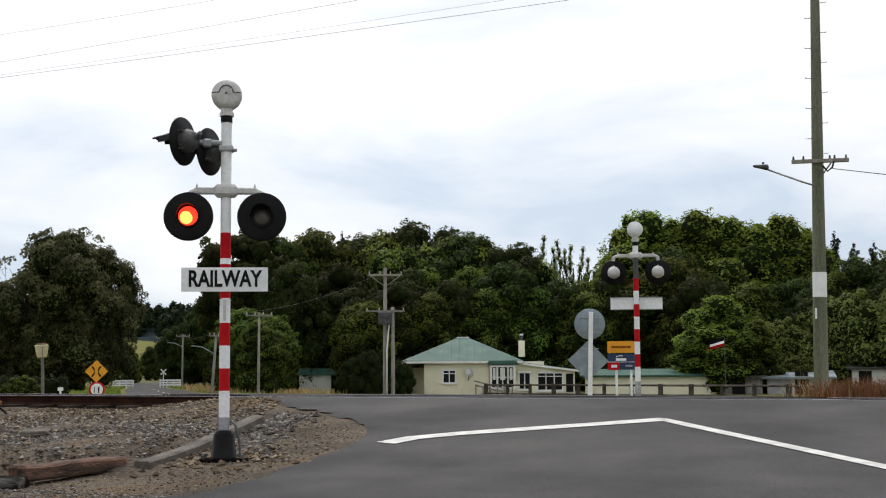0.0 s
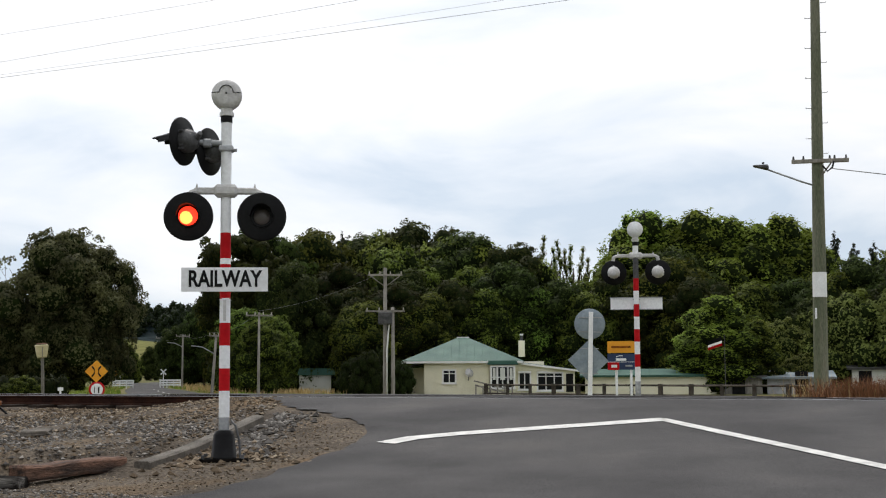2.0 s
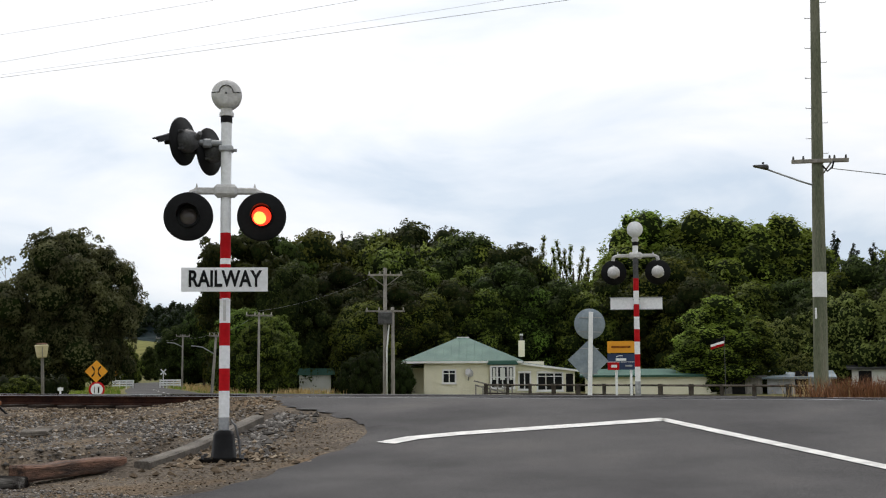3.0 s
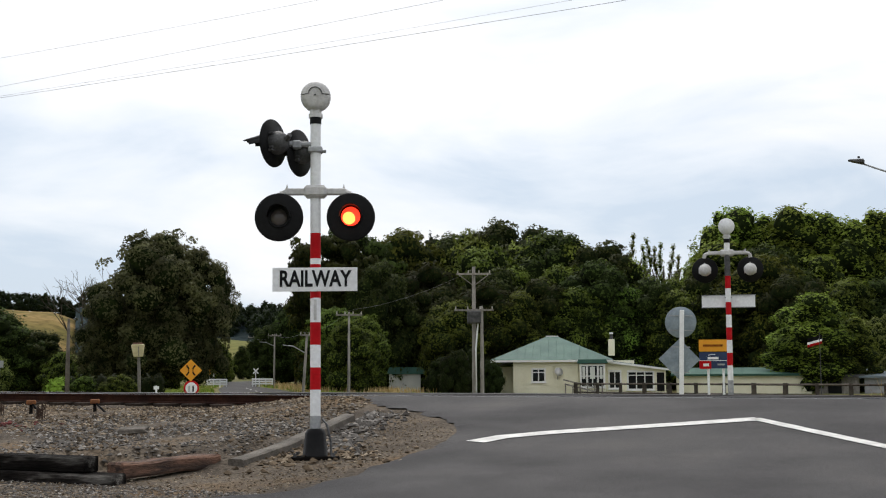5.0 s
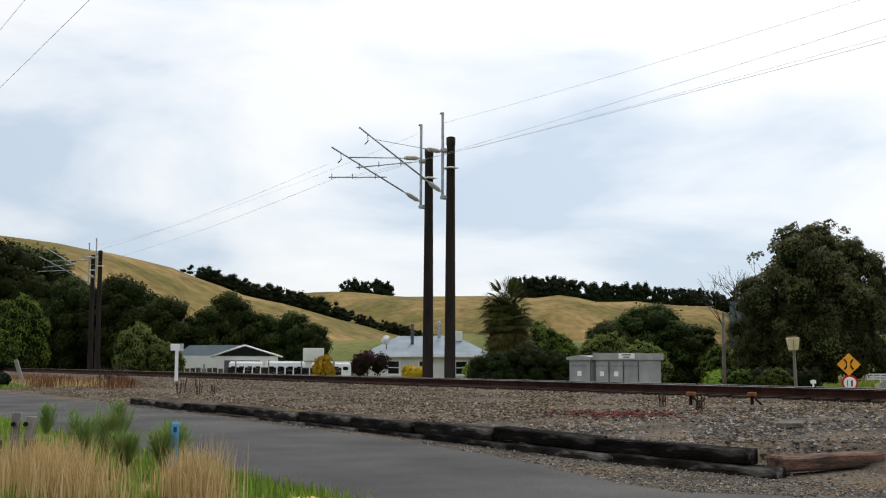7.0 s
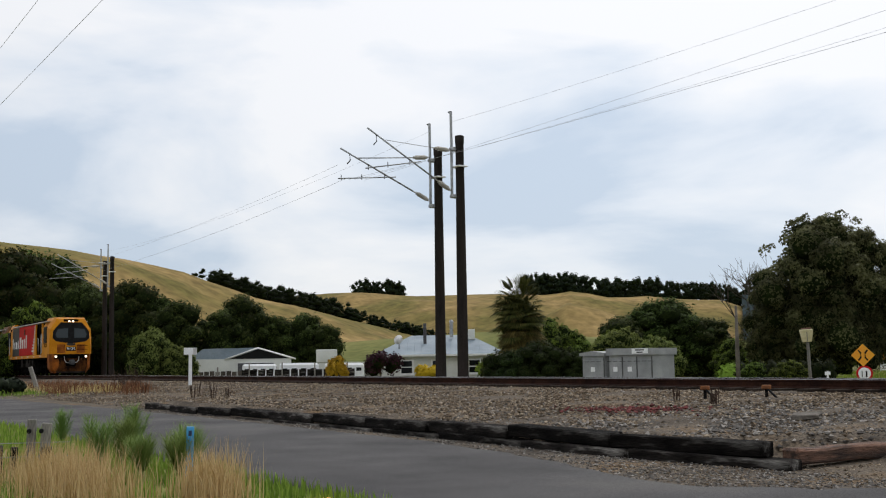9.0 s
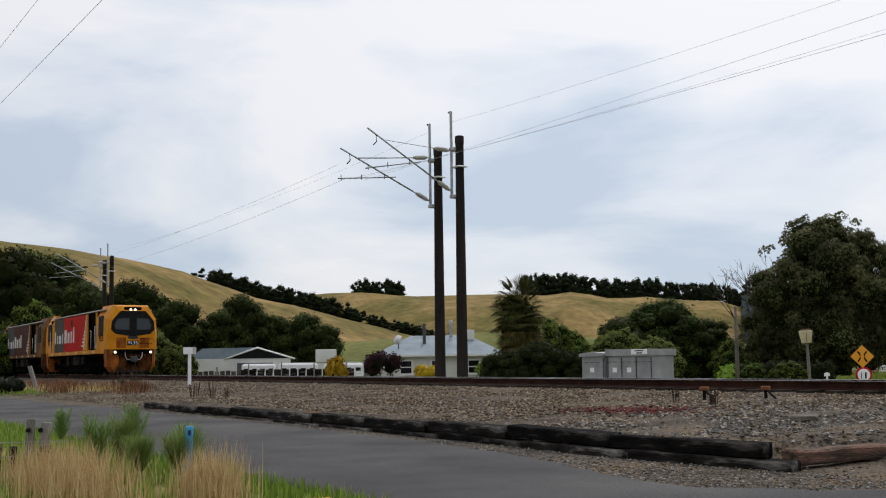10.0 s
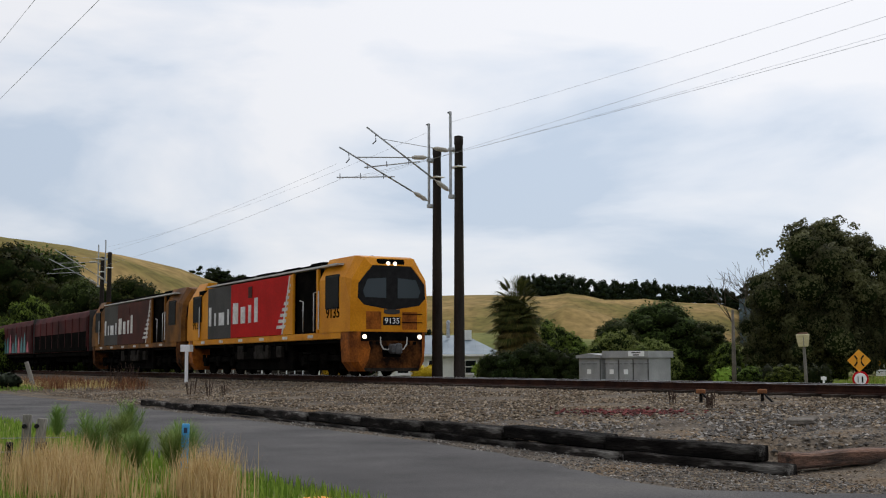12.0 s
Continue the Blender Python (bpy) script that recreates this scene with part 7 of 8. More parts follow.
def roof_ribs(parent, x0, x1, y0, y1, z0, z1, mat_, step):
    """Standing corrugation lines down the front slope."""
    n = int((x1 - x0) / step)
    for k in range(n + 1):
        x = x0 + (x1 - x0) * k / n
        part("roof_rib", tube(B(), (x, y0, z0 + 0.01), (x, y1, z1 + 0.01), 0.02, n=4), mat_, parent)


g = -0.85
h1 = thing("house", "cream weatherboard house with a green hipped iron roof", "house", pose(-40.3, 86.3, g, 0, 0, 25.2))
E_ = 2.66
wl_ = part("wall", box(B(), -2.5, 3.5, E_ / 2, 5.0, 7, E_), "cream", h1, "cream front wall")
boards(wl_, -5.0, 0.0, 0.0, 0.1, E_, "cream")
window_unit(wl_, -3.05, -0.02, 1.52, 0.95, 0.95, 2, 1)
part("fan_bar", box(B(), -3.05, -0.09, 1.75, 0.95, 0.02, 0.06), "trim", wl_)
part("wall", box(B(), 2.0, 4.4, E_ / 2, 4.6, 6, E_), "cream", h1, "cream side wall")
bay = part("bay_window", box(B(), 1.05, 0.5, 1.2, 2.0, 1.9, 2.35), "cream", h1, "bay window with a green skirt roof")
for cx, w_ in ((0.4, 0.42), (1.05, 0.75), (1.7, 0.42)):
    window_unit(bay, cx, -0.46, 1.45, w_, 1.6, 1 if w_ < 0.5 else 2, 2)
    part("curtain", box(B(), cx, -0.525, 1.7, w_ * 0.5, 0.006, 0.9), "offwhite", bay, "pale curtain")
bm = B()
prism(bm, [(-0.15, 2.42), (2.25, 2.42), (2.1, 2.72), (0.0, 2.72)], 0.9, Matrix.Translation((0, -0.65, 0)))
part("bay_roof", bm, "greenroof", bay, "small green bay roof", smooth=False)
rf = part("roof", hip_roof(B(), -6.3, 2.2, 0.0, 7.5, E_ + 0.05, 4.62, 0.08, 0.45), "greenroof", h1, "green hipped iron roof", smooth=False)
part("fascia", box(B(), -2.05, -0.47, E_ - 0.05, 9.3, 0.05, 0.16), "trim", h1, "white fascia")
part("ridge_cap", box(B(), -2.05, 3.75, 4.62, 1.0, 0.2, 0.08), "trim", rf)
for k in range(16):
    xx = -6.5 + k * 0.6
    u = 1 - abs(xx + 2.05) / 4.75
    if u > 0.1:
        part("roof_rib", tube(B(), (xx, -0.44, E_ + 0.07), (xx, -0.44 + 4.2 * u, E_ + 0.07 + 1.95 * u), 0.008, n=4), "greenroof", rf)
ch = part("chimney", box(B(), 2.65, 4.0, 3.7, 0.5, 0.5, 1.3, 0.02), "cream", h1, "cream chimney")
part("flue", tube(B(), (2.65, 4.0, 4.3), (2.65, 4.0, 4.75), 0.13), "darkgrey", ch)
part("flue_cap", box(B(), 2.65, 4.0, 4.82, 0.3, 0.3, 0.14, 0.03), "white", ch)
# leaning annexe with a low roof
ext = part("annexe", prism(B(), [(2.1, 0), (6.6, 0), (6.6, 1.95), (2.1, 2.55)], 5.0, Matrix.Translation((0, 0.2, 0))), "cream", h1, "cream lean-to annexe", smooth=False)
part("annexe_roof", prism(B(), [(2.0, 2.58), (6.9, 1.94), (6.9, 2.0), (2.0, 2.66)], 5.6, Matrix.Translation((0, -0.15, 0))), "blueroof", ext, "pale sloping roof", smooth=False)
part("fascia", prism(B(), [(2.0, 2.46), (6.9, 1.84), (6.9, 1.97), (2.0, 2.62)], 0.04, Matrix.Translation((0, -0.19, 0))), "trim", ext, smooth=False)
window_unit(ext, 2.75, 0.18, 1.15, 0.85, 1.25, 2, 1)
window_unit(ext, 4.7, 0.18, 1.1, 1.9, 1.3, 3, 1)
part("window_hood", box(B(), 2.75, 0.02, 1.82, 1.0, 0.3, 0.05, 0, pose(0, 0, 0, 20)), "trim", ext)
part("window_hood", box(B(), 4.1, 0.02, 1.8, 0.8, 0.3, 0.05, 0, pose(0, 0, 0, 20)), "trim", ext)
part("transom", box(B(), 4.7, 0.09, 1.5, 1.9, 0.03, 0.06), "trim", ext)
# closed slab; the dark of the room behind is painted on it
part("side_door", box(B(), 6.2, 0.15, 1.0, 0.55, 0.06, 1.4), "dark", ext, "doorway with painted interior shade")
dish = lathe(B(), [(0.04, 0.0), (0.22, 0.04), (0.34, 0.12), (0.345, 0.13)], Matrix.Translation((-1.55, -0.35, 1.75)) @ pose(0, 0, 0, 70, 0, 25), 18)
part("satellite_dish", dish, "hoodgrey", h1, "grey satellite dish")
part("dish_arm", rod(B(), [(-1.55, -0.3, 1.7), (-1.6, 0.0, 1.2)], 0.03, 6), "darkgrey", h1)
part("veranda_roof", prism(B(), [(-6.9, 2.2), (-5.0, 2.7), (-5.0, 2.6), (-6.9, 2.1)], 5.0, Matrix.Translation((0, 1.2, 0))), "darkgrey", h1, "dark side veranda roof", smooth=False)
part("veranda_wall", box(B(), -5.9, 4.5, 1.1, 1.7, 3.0, 2.2), "cream", h1)
dk = part("deck_ramp", box(B(), 0.2, -1.4, 0.55, 2.6, 0.12, 0.12, 0, pose(0, 0, 0, 0, 14)), "greywood", h1, "weathered timber ramp rail")
for k in range(6):
    part("ramp_post", box(B(), -1.0 + k * 0.55, -1.4, 0.35, 0.1, 0.1, 0.9), "greywood", dk)
part("ramp_rail", box(B(), 0.2, -1.4, 0.85, 2.8, 0.08, 0.1, 0, pose(0, 0, 0, 0, 14)), "greywood", dk)

sh = thing("shed", "small shed with a green roof among shrubs", "shed", pose(-60.0, 92.2, -0.85, 0, 0, 33))
part("wall", prism(B(), [(-1.4, 0), (1.4, 0), (1.4, 1.7), (-1.4, 1.7)], 2.5), "offwhite", sh, smooth=False)
part("roof", prism(B(), [(-1.6, 1.65), (1.8, 1.65), (1.7, 2.25), (-1.4, 2.25)], 2.9, Matrix.Translation((0, -0.2, 0))), "greenroof", sh, "green roof", smooth=False)


def long_shed(x, y, turn_, length, height, wallmat, roofmat, label, door):
    s = thing("shed", label, "shed", pose(x, y, -0.85, 0, 0, turn_))
    wl2 = part("wall", box(B(), length / 2, 2.5, height / 2, length, 5, height), wallmat, s, "pale wall")
    part("roof", prism(B(), [(-0.4, height), (length + 0.4, height), (length + 0.4, height + 0.06), (-0.4, height + 0.06)], 5.8, Matrix.Translation((0, -0.4, 0)) @ pose(0, 0, 0, 5)), roofmat, s, "low sheet iron roof", smooth=False)
    part("fascia", box(B(), length / 2, -0.42, height - 0.03, length + 0.8, 0.05, 0.16), roofmat, s)
    for k in range(int(length / 1.2)):
        part("roof_rib", tube(B(), (0.3 + k * 1.2, -0.4, height + 0.08), (0.3 + k * 1.2, 5.2, height + 0.56), 0.02, n=4), roofmat, s)
    if door:
        # no opening is cut: the shed's inner shade is this slab's colour
        part("doorway", box(B(), door, -0.01, 0.9, 1.0, 0.06, 1.8), "dark", s, "doorway with painted interior shade")
    return s


long_shed(-35.2, 93.6, 17.5, 10.3, 1.5, "cream", "greenroof", "long low cream shed with a green roof", 0)
s = long_shed(-24.9, 96.9, 12.5, 3.0, 1.35, "greywood", "darkgrey", "open dark lean-to at the shed's end", 1.2)
s = long_shed(-21.6, 97.6, 12.5, 4.8, 1.3, "grey", "blueroof", "pale grey shed with a light iron roof", 2.6)
s = long_shed(-16.2, 104, 10, 6.0, 2.0, "offwhite", "darkgrey", "pale low building behind the sheds", 1.0)
s = thing("vent_pipe", "small cream vent pipe box above the shed", "vent", pose(-29.0, 100.0, 0.6, 0, 0, 17))
part("pipe", box(B(), 0, 0, 0.2, 0.35, 0.35, 0.8, 0.03), "cream", s)
part("cap", box(B(), 0, 0, 0.66, 0.5, 0.5, 0.1, 0.03), "darkgrey", s)


def post_rail_fence(pts, label, h=0.75):
    s = thing("fence", label, "fence", None)
    for (ax, ay), (bx, by) in zip(pts, pts[1:]):
        L = math.hypot(bx - ax, by - ay)
        n = max(1, int(L / 2.0))
        a = math.degrees(math.atan2(by - ay, bx - ax))
        for i in range(n):
            u = i / n
            x, y = ax + (bx - ax) * u, ay + (by - ay) * u
            part("post", box(B(), 0, 0, h / 2 - 0.1, 0.16 if i % 3 else 0.24, 0.14, h + 0.2), "fencewood", s, "", pose(x, y, lz(x, y), 0, 0, a))
            x2, y2 = ax + (bx - ax) * (u + 1 / n), ay + (by - ay) * (u + 1 / n)
            for zz in (h - 0.08, h * 0.35):
                bm = tube(B(), (x, y, lz(x, y) + zz), (x2, y2, lz(x2, y2) + zz), 0.055, n=4)
                part("rail", bm, "fencewood", s)
    return s


post_rail_fence([(-33.6, 71.5), (-26, 68), (-18, 63.5), (-10.5, 59.5)], "weathered timber post and rail fence along the verge", 0.95)

fl = thing("flagpole", "thin flagpole with a red and white flag", "flagpole", pose(-21.0, 82.4, -0.75, 0, 0, 15))
part("pole", tube(B(), (0, 0, 0), (0, 0, 4.2), 0.03, 0.02, 8), "darkgrey", fl)
bm = B()
rows_ = []
for j, z in enumerate((3.45, 3.62, 3.7, 3.78, 4.05)):
    rows_.append([bm.verts.new((-i * 0.12, 0.06 * math.sin(i * 1.1 + j * 0.5), z - i * 0.035)) for i in range(9)])
for a, b in zip(rows_, rows_[1:]):
    for i in range(8):
        bm.faces.new((a[i], a[i + 1], b[i + 1], b[i]))
got = bmesh.ops.solidify(bm, geom=bm.faces[:], thickness=0.01)
bm.faces.ensure_lookup_table()
flag = part("flag", bm, ["red", "white", "black"], fl, "red, white and black flag")
for p in flag.data.polygons:
    p.material_index = 0 if p.center.z + p.center.x * -0.29 < 3.62 else (1 if p.center.z + p.center.x * -0.29 < 3.78 else 2)

# settlement beyond the track
h2 = thing("house", "pale house with a blue-grey hipped roof behind the masts", "house", pose(-83.6, 45.0, -0.7, 0, 0, 61.8))
wl_ = part("wall", box(B(), 0, 4.0, 1.2, 9.2, 8, 2.4), "offwhite", h2, "pale wall")
boards(wl_, -4.6, 4.6, 0.0, 0.1, 2.4, "offwhite")
for cx in (-2.6, -0.2, 2.6):
    window_unit(wl_, cx, -0.02, 1.5, 0.9, 1.0, 1, 2)
rf = part("roof", hip_roof(B(), -4.6, 4.6, 0, 8, 2.45, 4.0, 0.45, 0.55), "blueroof", h2, "blue-grey iron roof", smooth=False)
part("fascia", box(B(), 0, -0.56, 2.38, 10.3, 0.04, 0.14), "trim", h2)
for k in range(18):
    xx = -4.8 + k * 0.56
    u = min(1, (5.15 - abs(xx)) / 2.9)
    part("roof_rib", tube(B(), (xx, -0.54, 2.47), (xx, -0.54 + 4.5 * u, 2.47 + 1.53 * u), 0.008, n=4), "blueroof", rf)
ch = part("chimney", box(B(), 2.4, 3.0, 4.0, 0.7, 0.6, 0.8, 0.02), "offwhite", h2, "white chimney")
part("flue", tube(B(), (0.9, 3.0, 3.8), (0.9, 3.0, 5.0), 0.14), "galv", h2, "steel flue")
part("flue_cap", tube(B(), (0.9, 3.0, 5.0), (0.9, 3.0, 5.2), 0.2, 0.08), "galv", h2)
part("flue", tube(B(), (-1.2, 2.0, 3.3), (-1.2, 2.0, 4.9), 0.13), "darkgrey", h2, "dark flue")
part("satellite_dish", lathe(B(), [(0.04, 0.0), (0.22, 0.03), (0.38, 0.1), (0.385, 0.11)], Matrix.Translation((-3.2, 0.8, 3.6)) @ pose(0, 0, 0, 70, 0, -30), 18), "hoodgrey", h2, "grey satellite dish")
part("dish_mast", tube(B(), (-3.2, 0.85, 2.7), (-3.2, 0.85, 3.6), 0.04), "darkgrey", h2)
part("carport", box(B(), -6.6, 1.5, 1.9, 3.6, 3.0, 0.12), "trim", h2, "white flat carport roof")
part("carport_wall", box(B(), -6.4, 2.4, 0.9, 3.2, 1.2, 1.8), "offwhite", h2)

g2 = thing("garage", "pale garage with a grey gabled roof and dark gable", "garage", pose(-80.2, 27.9, -0.45, 0, 0, 72))
W2 = 3.3
part("wall", box(B(), 0, 3.0, 1.0, 2 * W2, 6, 2.0), "offwhite", g2, "pale wall")
part("garage_door", box(B(), 0.9, -0.03, 0.85, 2.4, 0.06, 1.7), "darkgrey", g2, "dark garage door")
part("gable", prism(B(), [(-0.9, 2.0), (3.2, 2.0), (1.1, 2.65)], 0.1, Matrix.Translation((0, -0.05, 0))), "dark", g2, "dark gable board", smooth=False)
part("roof", prism(B(), [(-3.8, 1.9), (0.9, 1.95), (3.6, 1.95), (1.0, 2.75), (-2.6, 2.7)], 6.6, Matrix.Translation((0, 0.1, 0))), "blueroof", g2, "grey iron roof", smooth=False)
part("barge_board", rod(B(), [(-1.2, -0.1, 1.95), (1.05, -0.1, 2.72), (3.6, -0.1, 1.95)], 0.06, 4), "trim", g2, "white barge board")

gf = thing("fence", "grey weathered paling fence before the garage", "fence", pose(-78.2, 27.2, -0.35, 0, 0, 72))
for k in range(16):
    part("paling", box(B(), -3.4 + k * 0.36, 0, 0.5, 0.3, 0.04, 1.15 + 0.06 * math.sin(k * 2.1)), "fencewood" if k % 5 else "greywood", gf)
for k in range(4):
    part("post", box(B(), -3.5 + k * 1.9, -0.06, 0.6, 0.1, 0.1, 1.5), "greywood", gf)

row = thing("fence", "low dark board fence below the white caravan roofs", "fence", pose(-74.2, 29.6, -0.3, 0, 0, 68))
for k in range(14):
    part("board", box(B(), -3.4 + k * 0.52, 0, 0.55, 0.44, 0.05, 1.1), "oldwood", row)
    if k % 4 == 0:
        part("post", box(B(), -3.4 + k * 0.52 + 0.26, -0.06, 0.75, 0.08, 0.08, 1.6), "greywood", row)
for k, (dx, w_, h_) in enumerate(((-2.4, 2.2, 1.35), (0.2, 2.6, 1.4), (3.2, 2.6, 1.3))):
    a = math.radians(68)
    c = thing("caravan", "white parked caravan behind the fence", "caravan", pose(-76.2 + math.cos(a) * dx, 30.2 + math.sin(a) * dx, -0.3, 0, 0, 68), "parked caravans")
    part("shell", box(B(), 0, 0.8, 0.9, w_, 1.5, h_ - 0.2, 0.12), "white", c, "white shell")
    for j in range(4):
        part("window", box(B(), -w_ * 0.36 + j * w_ * 0.24, 0.03, 1.05, w_ * 0.13, 0.03, 0.22, 0.01), "glass", c)
    part("roof_strip", box(B(), 0, 0.8, h_ + 0.08, w_ * 0.9, 1.3, 0.06, 0.02), "white", c)
    for sx in (-0.4, 0.4):
        part("wheel", lathe(B(), [(0.28, -0.1), (0.3, 0), (0.28, 0.1)], Matrix.Translation((sx, 0.2, 0.28)) @ pose(0, 0, 0, 90), 16), "tlow", c)
wt = thing("water_tank", "pale box tank on a stand behind the garage", "tank", pose(-82.8, 35.2, -0.4, 0, 0, 66))
part("stand", box(B(), 0, 0, 0.8, 1.2, 0.8, 1.7), "offwhite", wt)
part("tank", box(B(), 0, 0, 2.1, 1.5, 1.0, 0.95, 0.04), "offwhite", wt, "pale tank")

pm = thing("palm_tree", "shaggy palm with green fan fronds and brown dead skirt", "palm tree", pose(-65.3, 40.8, lz(-65.3, 40.8) - 0.45))
part("trunk", lathe(B(), [(0.32, -0.4), (0.26, 0.9), (0.24, 3), (0.2, 5.0)], None, 10), "bark", pm, "fibrous trunk")


def fronds(name, seed, n, z, length, up0, up1, mat_, parent, label):
    rng = np.random.default_rng(seed)
    vs, fs = [], []
    for k in range(n):
        a, e = rng.uniform(0, 6.283), math.radians(rng.uniform(up0, up1))
        L = length * rng.uniform(0.8, 1.15)
        zb = z + rng.uniform(-0.5, 0.5) * (1.0 if up0 > -20 else 2.2)
        d = np.array([math.cos(a) * math.cos(e), math.sin(a) * math.cos(e), math.sin(e)])
        sidev = np.array([-math.sin(a), math.cos(a), 0])
        stalk = np.array([0, 0, zb]) + d * L * 0.5
        for j in range(-7, 8):
            q = j / 7 * 1.25
            dd = d * math.cos(q) + sidev * math.sin(q)
            dd = dd / np.linalg.norm(dd)
            tip = stalk + dd * L * 0.6 + np.array([0, 0, -0.14 * L])
            mid_ = stalk + dd * L * 0.35
            wv = np.cross(dd, np.array([0, 0, 1.0])) * 0.035 * L
            o = len(vs)
            vs += [stalk, mid_ + wv, tip, mid_ - wv]
            fs.append((o, o + 1, o + 2, o + 3))
        o = len(vs)
        w2 = sidev * 0.03
        vs += [np.array([0, 0, zb]) + w2, stalk + w2, stalk - w2, np.array([0, 0, zb]) - w2]
        fs.append((o, o + 1, o + 2, o + 3))
    return arrays(name, np.array(vs), fs, mat_, parent, label)


fronds("green_fronds", 1, 120, 4.6, 1.85, -30, 75, "frond", pm, "green fan fronds")
fronds("dead_fronds", 2, 130, 3.8, 1.5, -55, 5, "deadfrond", pm, "brown hanging dead fronds")
fronds("dead_fronds", 3, 110, 2.5, 0.9, -85, -60, "deadfrond", pm, "brown hanging dead fronds")
crown("green_heart", 5, [(0, 0, 4.6, 1.05, 1.05, 0.9), (0, 0, 3.7, 1.1, 1.1, 0.9)], 500, 0.26, "frond", pm, "crossing fan leaves", 0.7)
crown("heart", 4, [(0, 0, 3.9, 1.05, 1.05, 1.1), (0, 0, 2.6, 0.8, 0.8, 1.4)], 200, 0.2, "deadfrond", pm, "frond bases round a painted-shade core", 0.9)


def shrub(x, y, h, w_, mat_, label, seed, name="shrub", count=1800, leaf=0.12):
    s = thing(name, label, name, pose(x, y, lz(x, y) - 0.05), "")
    rng = np.random.default_rng(seed)
    bl = [(rng.uniform(-w_, w_) * 0.55, rng.uniform(-w_, w_) * 0.55, h * rng.uniform(0.35, 0.72), w_ * 0.45, w_ * 0.45, h * 0.3) for _ in range(7)]
    bm = tube(B(), (0, 0, -0.1), (0, 0, h * 0.5), 0.06, 0.03, 6)
    part("stem", bm, "bark", s)
    crown("leaves", seed, bl, count, leaf, mat_, s)
    return s


shrub(-68.9, 29.8, 1.75, 0.75, "yellowleaf", "bright yellow flowering shrub by the fence", 41)
shrub(-66.0, 39.0, 1.35, 1.2, "leaf_lime", "yellow-green low shrub by the house", 42)
shrub(-69.4, 36.5, 1.2, 1.0, "yellowleaf", "low yellow-green bush by the house", 43)
shrub(-80.0, 38.2, 2.3, 1.5, "purpleleaf", "purple-leaved small tree by the house", 44, "tree")
shrub(-52.0, 46.5, 1.3, 1.6, "leaf_lime", "light green bush beside the cabinet", 46)
shrub(-50.4, 7.95, 0.7, 0.8, "leaf_dark", "dark bush with pink flowers beside the lane", 47, "bush")
for (hx, hy, w_) in ((-43.2, 42.5, 3.0), (-46.6, 43.6, 3.0)):
    s = thing("hedge", "dark clipped hedge beyond the track", "hedge", pose(hx, hy, lz(hx, hy), 0, 0, facing(hx, hy)), "clipped hedges")
    rng = np.random.default_rng(int(-hx))
    bl = [(-w_ / 2 + w_ * (i + 0.5) / 6, 0, 0.6, w_ / 9, 0.5, 0.62) for i in range(6)]
    crown("leaves", int(-hx), bl, 2600, 0.07, "leaf_deep", s, "", 0.85)


# ---- ballast, timber edging, kerb ----
def pebbles(name, xy, lo, hi, material, label, seed, sink=0.3):
    """Loose broken stones lying on the ground."""
    rng = np.random.default_rng(seed)
    n = len(xy)
    base = np.array([(1, 0, 0), (-1, 0, 0), (0, 1, 0), (0, -1, 0), (0, 0, 0.75), (0, 0, -0.6)], float)
    size = lo + (hi - lo) * rng.random(n) ** 1.8
    v = base[None] * (1 + rng.uniform(-0.35, 0.35, (n, 6, 1))) * size[:, None, None] + rng.normal(0, 0.16, (n, 6, 3)) * size[:, None, None]
    a = rng.uniform(0, 6.283, n)
    c, s = np.cos(a)[:, None], np.sin(a)[:, None]
    x, y = v[..., 0] * c - v[..., 1] * s, v[..., 0] * s + v[..., 1] * c
    z = v[..., 2] * rng.uniform(0.55, 1.0, n)[:, None]
    g = land(xy[:, 0], xy[:, 1])
    v = np.stack([x + xy[:, :1], y + xy[:, 1:2], z + (g + size * sink)[:, None]], -1).reshape(-1, 3)
    tri = np.array([(0, 2, 4), (2, 1, 4), (1, 3, 4), (3, 0, 4), (2, 0, 5), (1, 2, 5), (3, 1, 5), (0, 3, 5)])
    f = (tri[None] + (np.arange(n) * 6)[:, None, None]).reshape(-1, 3)
    return tagged(arrays(name, v, f, material), label, "gravel", "", "stuff")


def kerb_x(y):
    return np.interp(y, KERB_Y, KERB_X)


def wall_y(x):
    return np.interp(x, [-28.6, -20, -14, -9.8, -8.5], [7.84, 7.84, 7.76, 7.66, 7.85])


rng = np.random.default_rng(77)
n = 76000
px_ = -8.2 - 46 * rng.random(n) ** 1.45
py_ = rng.uniform(7.8, 16.25, n)
ok = (px_ < kerb_x(py_) - 0.1) & ((py_ > wall_y(px_) + 0.22) | (px_ < -28.8))
px_, py_ = px_[ok], py_[ok]
# fresh grey stone was tipped near the kerb; older brown stone lies along the rails
fresh = np.clip((px_ + 15.5) / 4.0, 0, 1) * np.clip((14.6 - py_) / 2.2, 0, 1)
grey_in = rng.random(len(px_)) < 0.10 + 0.6 * fresh
pebbles("ballast", np.stack([px_, py_], -1)[~grey_in], 0.007, 0.036, "stones", "brown crushed ballast stones beside the rails", 1)
pebbles("ballast", np.stack([px_, py_], -1)[grey_in], 0.007, 0.036, "greystones", "fresh grey crushed stones tipped on the ballast", 11)
n = 14000
px_, py_ = rng.uniform(-11, -5.8, n), rng.uniform(6.3, 15.0, n)
ok = (asphalt_gap(px_, py_) > 0.02 + 0.3 * rng.random(n) ** 2) & (px_ > kerb_x(py_) + 0.1)
pebbles("gravel", np.stack([px_, py_], -1)[ok], 0.004, 0.017, "stones", "loose fine gravel round the signal foot", 2)
n = 16000
